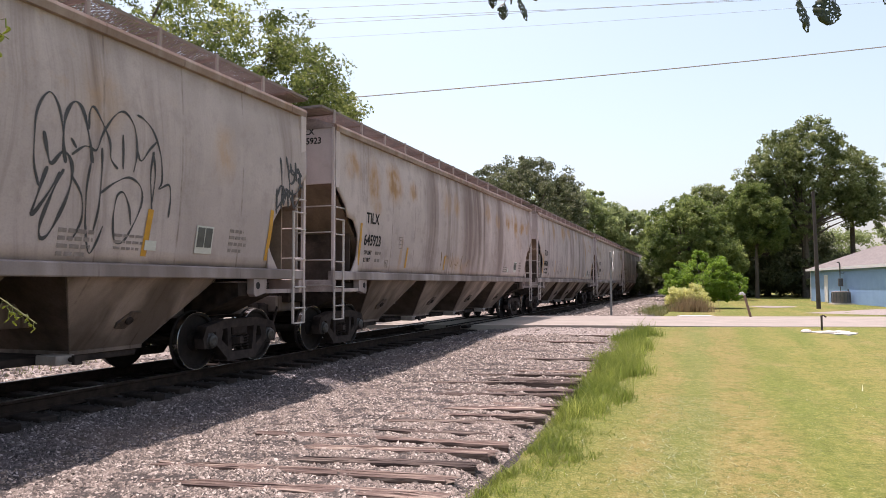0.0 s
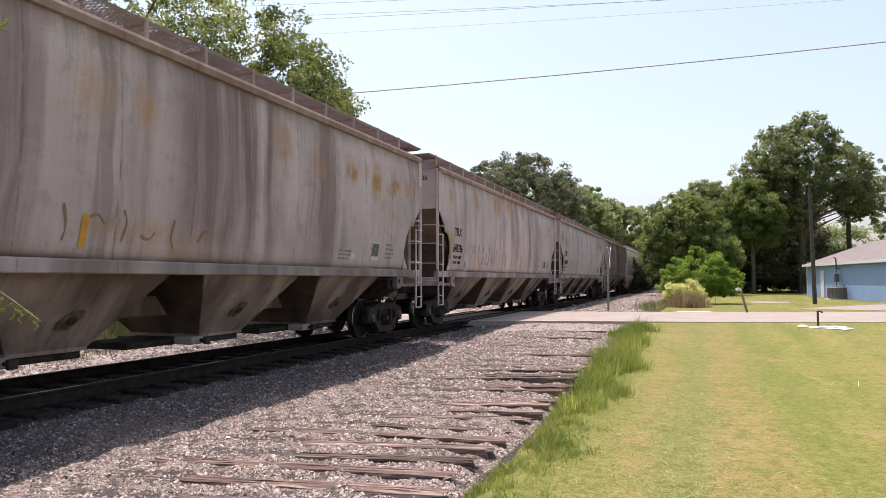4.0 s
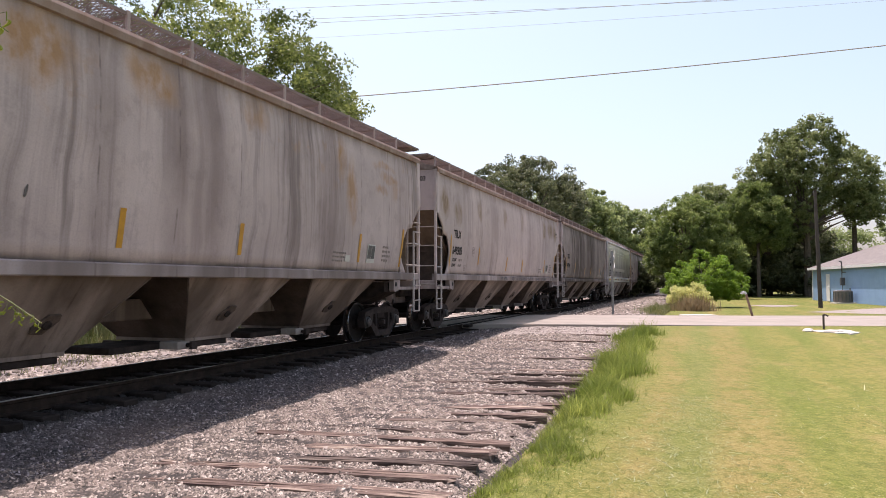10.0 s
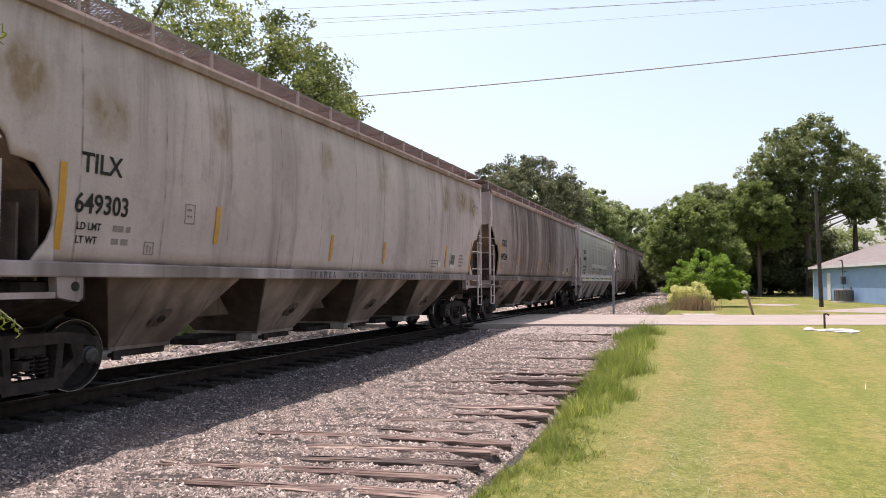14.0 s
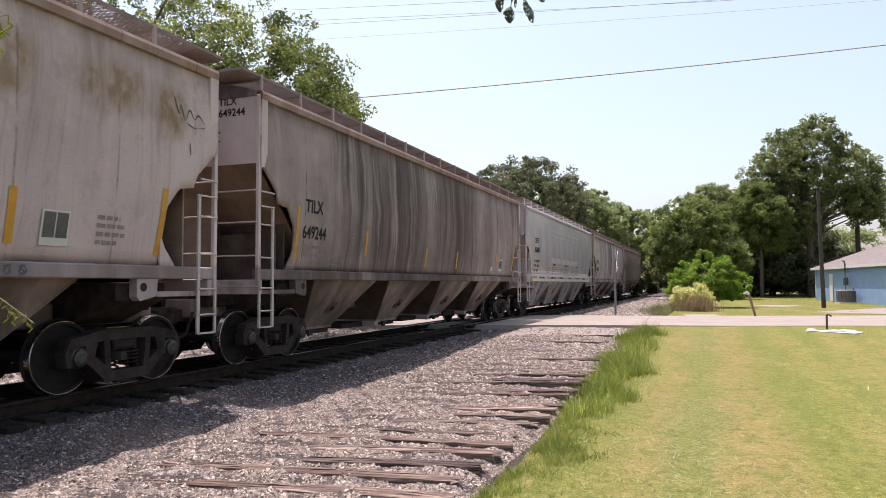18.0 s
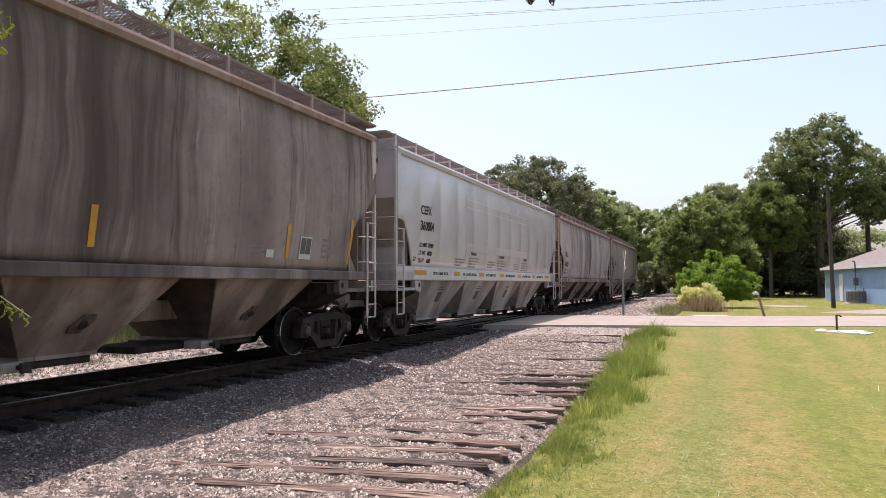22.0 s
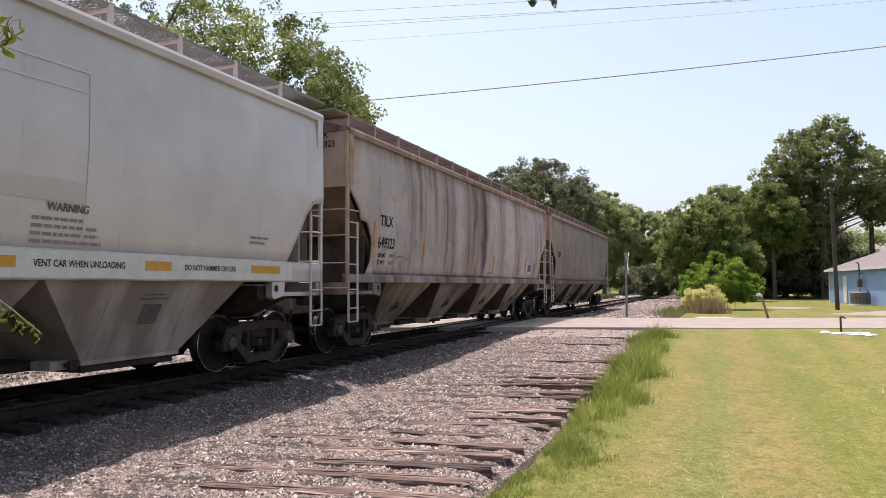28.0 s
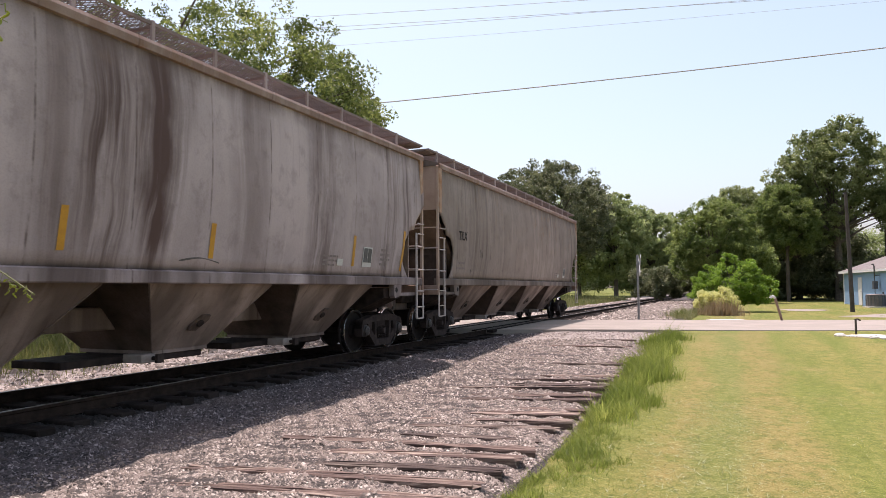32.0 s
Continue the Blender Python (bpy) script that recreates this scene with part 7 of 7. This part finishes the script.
def stems(name, label, roots, crown, seed, material):
    """A woody plant of bowed stems whose leaves hang beyond the edges of the view."""
    r = np.random.default_rng(seed)
    x, y = roots[0][0][:2]
    ob = thing(name, label, "tree")
    wood = Shape()
    for pts, thick in roots:
        n = len(pts)
        for i in range(n - 1):
            wood.rod(pts[i], pts[i + 1], thick * (1 - 0.75 * i / n), 8, thick * (1 - 0.75 * (i + 1) / n))
    part("trunk", wood, M_BARK, ob)
    c = np.array([q[:3] for q in crown])
    v, f = leaves_at(r, c, np.array([q[3] for q in crown]), 160, 0.05)
    part("crown", soup("crown", v, f, material), material, ob)
    return ob


stems("overhanging_tree", "broad-leaved tree whose boughs reach over the lawn", [
    ([(2.9, -1.6, -0.6), (2.8, -1.4, 1.6), (2.5, -1.0, 3.4), (2.2, -0.9, 5.0)], 0.17),
    ([(2.5, -1.0, 3.3), (1.6, 0.6, 3.5), (0.9, 2.2, 3.4), (0.45, 2.9, 3.25)], 0.06),
    ([(1.6, 0.6, 3.5), (0.3, 1.7, 3.45), (-0.6, 2.6, 3.25)], 0.035)],
    [(2.2, -0.9, 4.8, 1.0), (2.9, -1.4, 4.2, 0.9), (1.7, -1.6, 4.4, 0.8), (2.6, -2.2, 3.9, 0.8), (3.2, -0.7, 4.9, 0.7), (2.2, -1.2, 5.5, 0.7)], 61, L_DARK)
stems("sapling", "slender sapling with small yellow-green leaves", [
    ([(-2.95, 1.40, -0.6), (-2.92, 1.42, 1.0), (-2.88, 1.45, 2.0), (-2.84, 1.42, 2.9)], 0.025),
    ([(-2.92, 1.42, 1.0), (-2.75, 1.52, 1.45), (-2.62, 1.56, 1.56)], 0.012),
    ([(-2.88, 1.45, 2.0), (-2.75, 1.48, 2.35), (-2.62, 1.50, 2.45)], 0.012)],
    [(-2.92, 1.36, 2.8, 0.14), (-3.02, 1.36, 2.0, 0.14), (-3.06, 1.34, 1.4, 0.12)], 62, L_SPRIG)

# ---- what moves ----
RIGHT_SPRAY = [(0, 0.537, 3.242, 2.460), (0.5, 0.417, 3.200, 2.392), (1, 0.318, 3.166, 2.332), (1.5, 0.464, 3.215, 2.439), (2, 0.563, 3.252, 2.446), (2.5, 0.509, 3.231, 2.462), (3, 0.481, 3.222, 2.405), (3.5, 0.453, 3.206, 2.520), (4.5, 0.433, 3.195, 2.612), (5.5, 0.379, 3.195, 2.198), (6, 0.524, 3.246, 2.340), (6.5, 0.270, 3.157, 2.286), (7, 0.306, 3.153, 2.682), (8, 0.371, 3.176, 2.698), (10.5, 0.414, 3.189, 2.674), (11, 0.350, 3.189, 2.235), (11.5, 0.465, 3.220, 2.484), (12, 0.331, 3.176, 2.373), (12.5, 0.324, 3.158, 2.669), (13, 0.263, 3.146, 2.470), (13.5, 0.379, 3.190, 2.444), (14, 0.393, 3.181, 2.695), (15.5, 0.393, 3.181, 2.674), (16.5, 0.406, 3.199, 2.445), (17, 0.392, 3.181, 2.685), (18, 0.374, 3.177, 2.675), (18.5, 0.357, 3.188, 2.404), (19, 0.375, 3.183, 2.694), (20, 0.428, 3.209, 2.687), (20.5, 0.490, 3.249, 2.424), (21, 0.446, 3.220, 2.672), (21.5, 0.407, 3.222, 2.403), (22, 0.327, 3.177, 2.676), (23, 0.166, 3.135, 2.331), (23.5, 0.377, 3.216, 2.372), (24, 0.357, 3.192, 2.705), (26, 0.336, 3.181, 2.720), (28.5, 0.315, 3.175, 2.672), (29, 0.273, 3.179, 2.345), (29.5, 0.283, 3.164, 2.688), (30, 0.298, 3.172, 2.725), (32, 0.271, 3.173, 2.738)]
LEFT_SPRAY = [(0, -0.680, 2.570, 2.420), (1, -0.720, 2.560, 2.430), (2, -0.660, 2.580, 2.450), (3, -0.660, 2.580, 2.520), (6, -0.620, 2.600, 2.420), (7, -0.660, 2.590, 2.430), (8, -0.640, 2.590, 2.500), (9, -0.560, 2.620, 2.450), (10, -0.630, 2.590, 2.530), (11, -0.630, 2.590, 2.480), (12, -0.630, 2.590, 2.540), (13, -0.630, 2.590, 2.560), (14, -0.630, 2.590, 2.580), (17, -0.630, 2.590, 2.570), (18, -0.670, 2.580, 2.410), (19, -0.680, 2.580, 2.420), (20, -0.760, 2.550, 2.420), (21, -0.640, 2.590, 2.450), (22, -0.620, 2.600, 2.480), (23, -0.650, 2.580, 2.480), (24, -0.630, 2.590, 2.590), (25, -0.640, 2.590, 2.590), (28, -0.620, 2.600, 2.480), (29, -0.640, 2.590, 2.510), (30, -0.650, 2.580, 2.600), (32, -0.670, 2.570, 2.630)]
LOW_SPRIG = [(0, -2.220, 1.740, 1.250), (1, -2.220, 1.740, 1.250), (3, -2.190, 1.750, 1.250), (6, -2.200, 1.750, 1.240), (9, -2.200, 1.740, 1.250), (11, -2.220, 1.740, 1.240), (13, -2.270, 1.720, 1.230), (17, -2.240, 1.720, 1.260), (19, -2.220, 1.720, 1.250), (21, -2.250, 1.710, 1.270), (23, -2.270, 1.690, 1.270), (25, -2.260, 1.690, 1.290), (28, -2.230, 1.700, 1.230), (30, -2.280, 1.670, 1.330), (32, -2.280, 1.650, 1.370)]
HIGH_SPRIG = [(0, -2.260, 1.670, 2.220), (3, -2.260, 1.680, 2.240), (6, -2.270, 1.680, 2.220), (9, -2.260, 1.670, 2.250), (13, -2.280, 1.660, 2.200), (19, -2.260, 1.660, 2.240), (23, -2.270, 1.630, 2.230), (28, -2.250, 1.640, 2.230), (32, -2.320, 1.580, 2.300)]
SHIFT = [(0, 40.22), (1, 37.17), (2, 34.14), (3, 31.12), (5.5, 23.56), (7, 18.94), (8.5, 14.36), (10, 9.61), (11.5, 4.81), (13, 0.0), (14.5, -4.86), (16.5, -11.38),
         (18, -16.33), (20, -22.85), (21.5, -27.67), (23, -32.58), (24.5, -37.57), (26, -42.65), (27.5, -47.75), (29, -52.9), (30.5, -58.05), (32, -63.23)]
SHIFT_T, SHIFT_V = [a for a, b in SHIFT], [b for a, b in SHIFT]


def shift(t):
    """The train's place along the track, smooth between the rows."""
    i = min(max(int(np.searchsorted(SHIFT_T, t)) - 1, 0), len(SHIFT) - 2)

    def slope(k):
        a, b = max(k - 1, 0), min(k + 1, len(SHIFT) - 1)
        return (SHIFT_V[b] - SHIFT_V[a]) / (SHIFT_T[b] - SHIFT_T[a])
    h = SHIFT_T[i + 1] - SHIFT_T[i]
    u = (t - SHIFT_T[i]) / h
    return ((2 * u**3 - 3 * u**2 + 1) * SHIFT_V[i] + (u**3 - 2 * u**2 + u) * h * slope(i) + (3 * u**2 - 2 * u**3) * SHIFT_V[i + 1] + (u**3 - u**2) * h * slope(i + 1))


def motions():
    for car, offset in CARS:
        walk(car, [(t, pose(TRACK, offset + shift(t), 0)) for t in [i * 0.5 for i in range(65)]])
    steps = [i * 0.2 for i in range(161)]
    for w, y in WHEELS:
        walk(w, [(t, pose(0, y, 0.457, -math.degrees(-shift(t) / 0.457) % 360)) for t in steps])
    for ob, rows, sway in ((SPRAY_R, RIGHT_SPRAY, 3), (SPRAY_L, LEFT_SPRAY, 6), (SPRIG_LOW, LOW_SPRIG, 4), (SPRIG_HIGH, HIGH_SPRIG, 4)):
        walk(ob, [(t, pose(x, y, z, 0, sway * math.sin(t * 2.1), sway * math.sin(t * 1.3 + 1))) for t, x, y, z in rows])


motions()
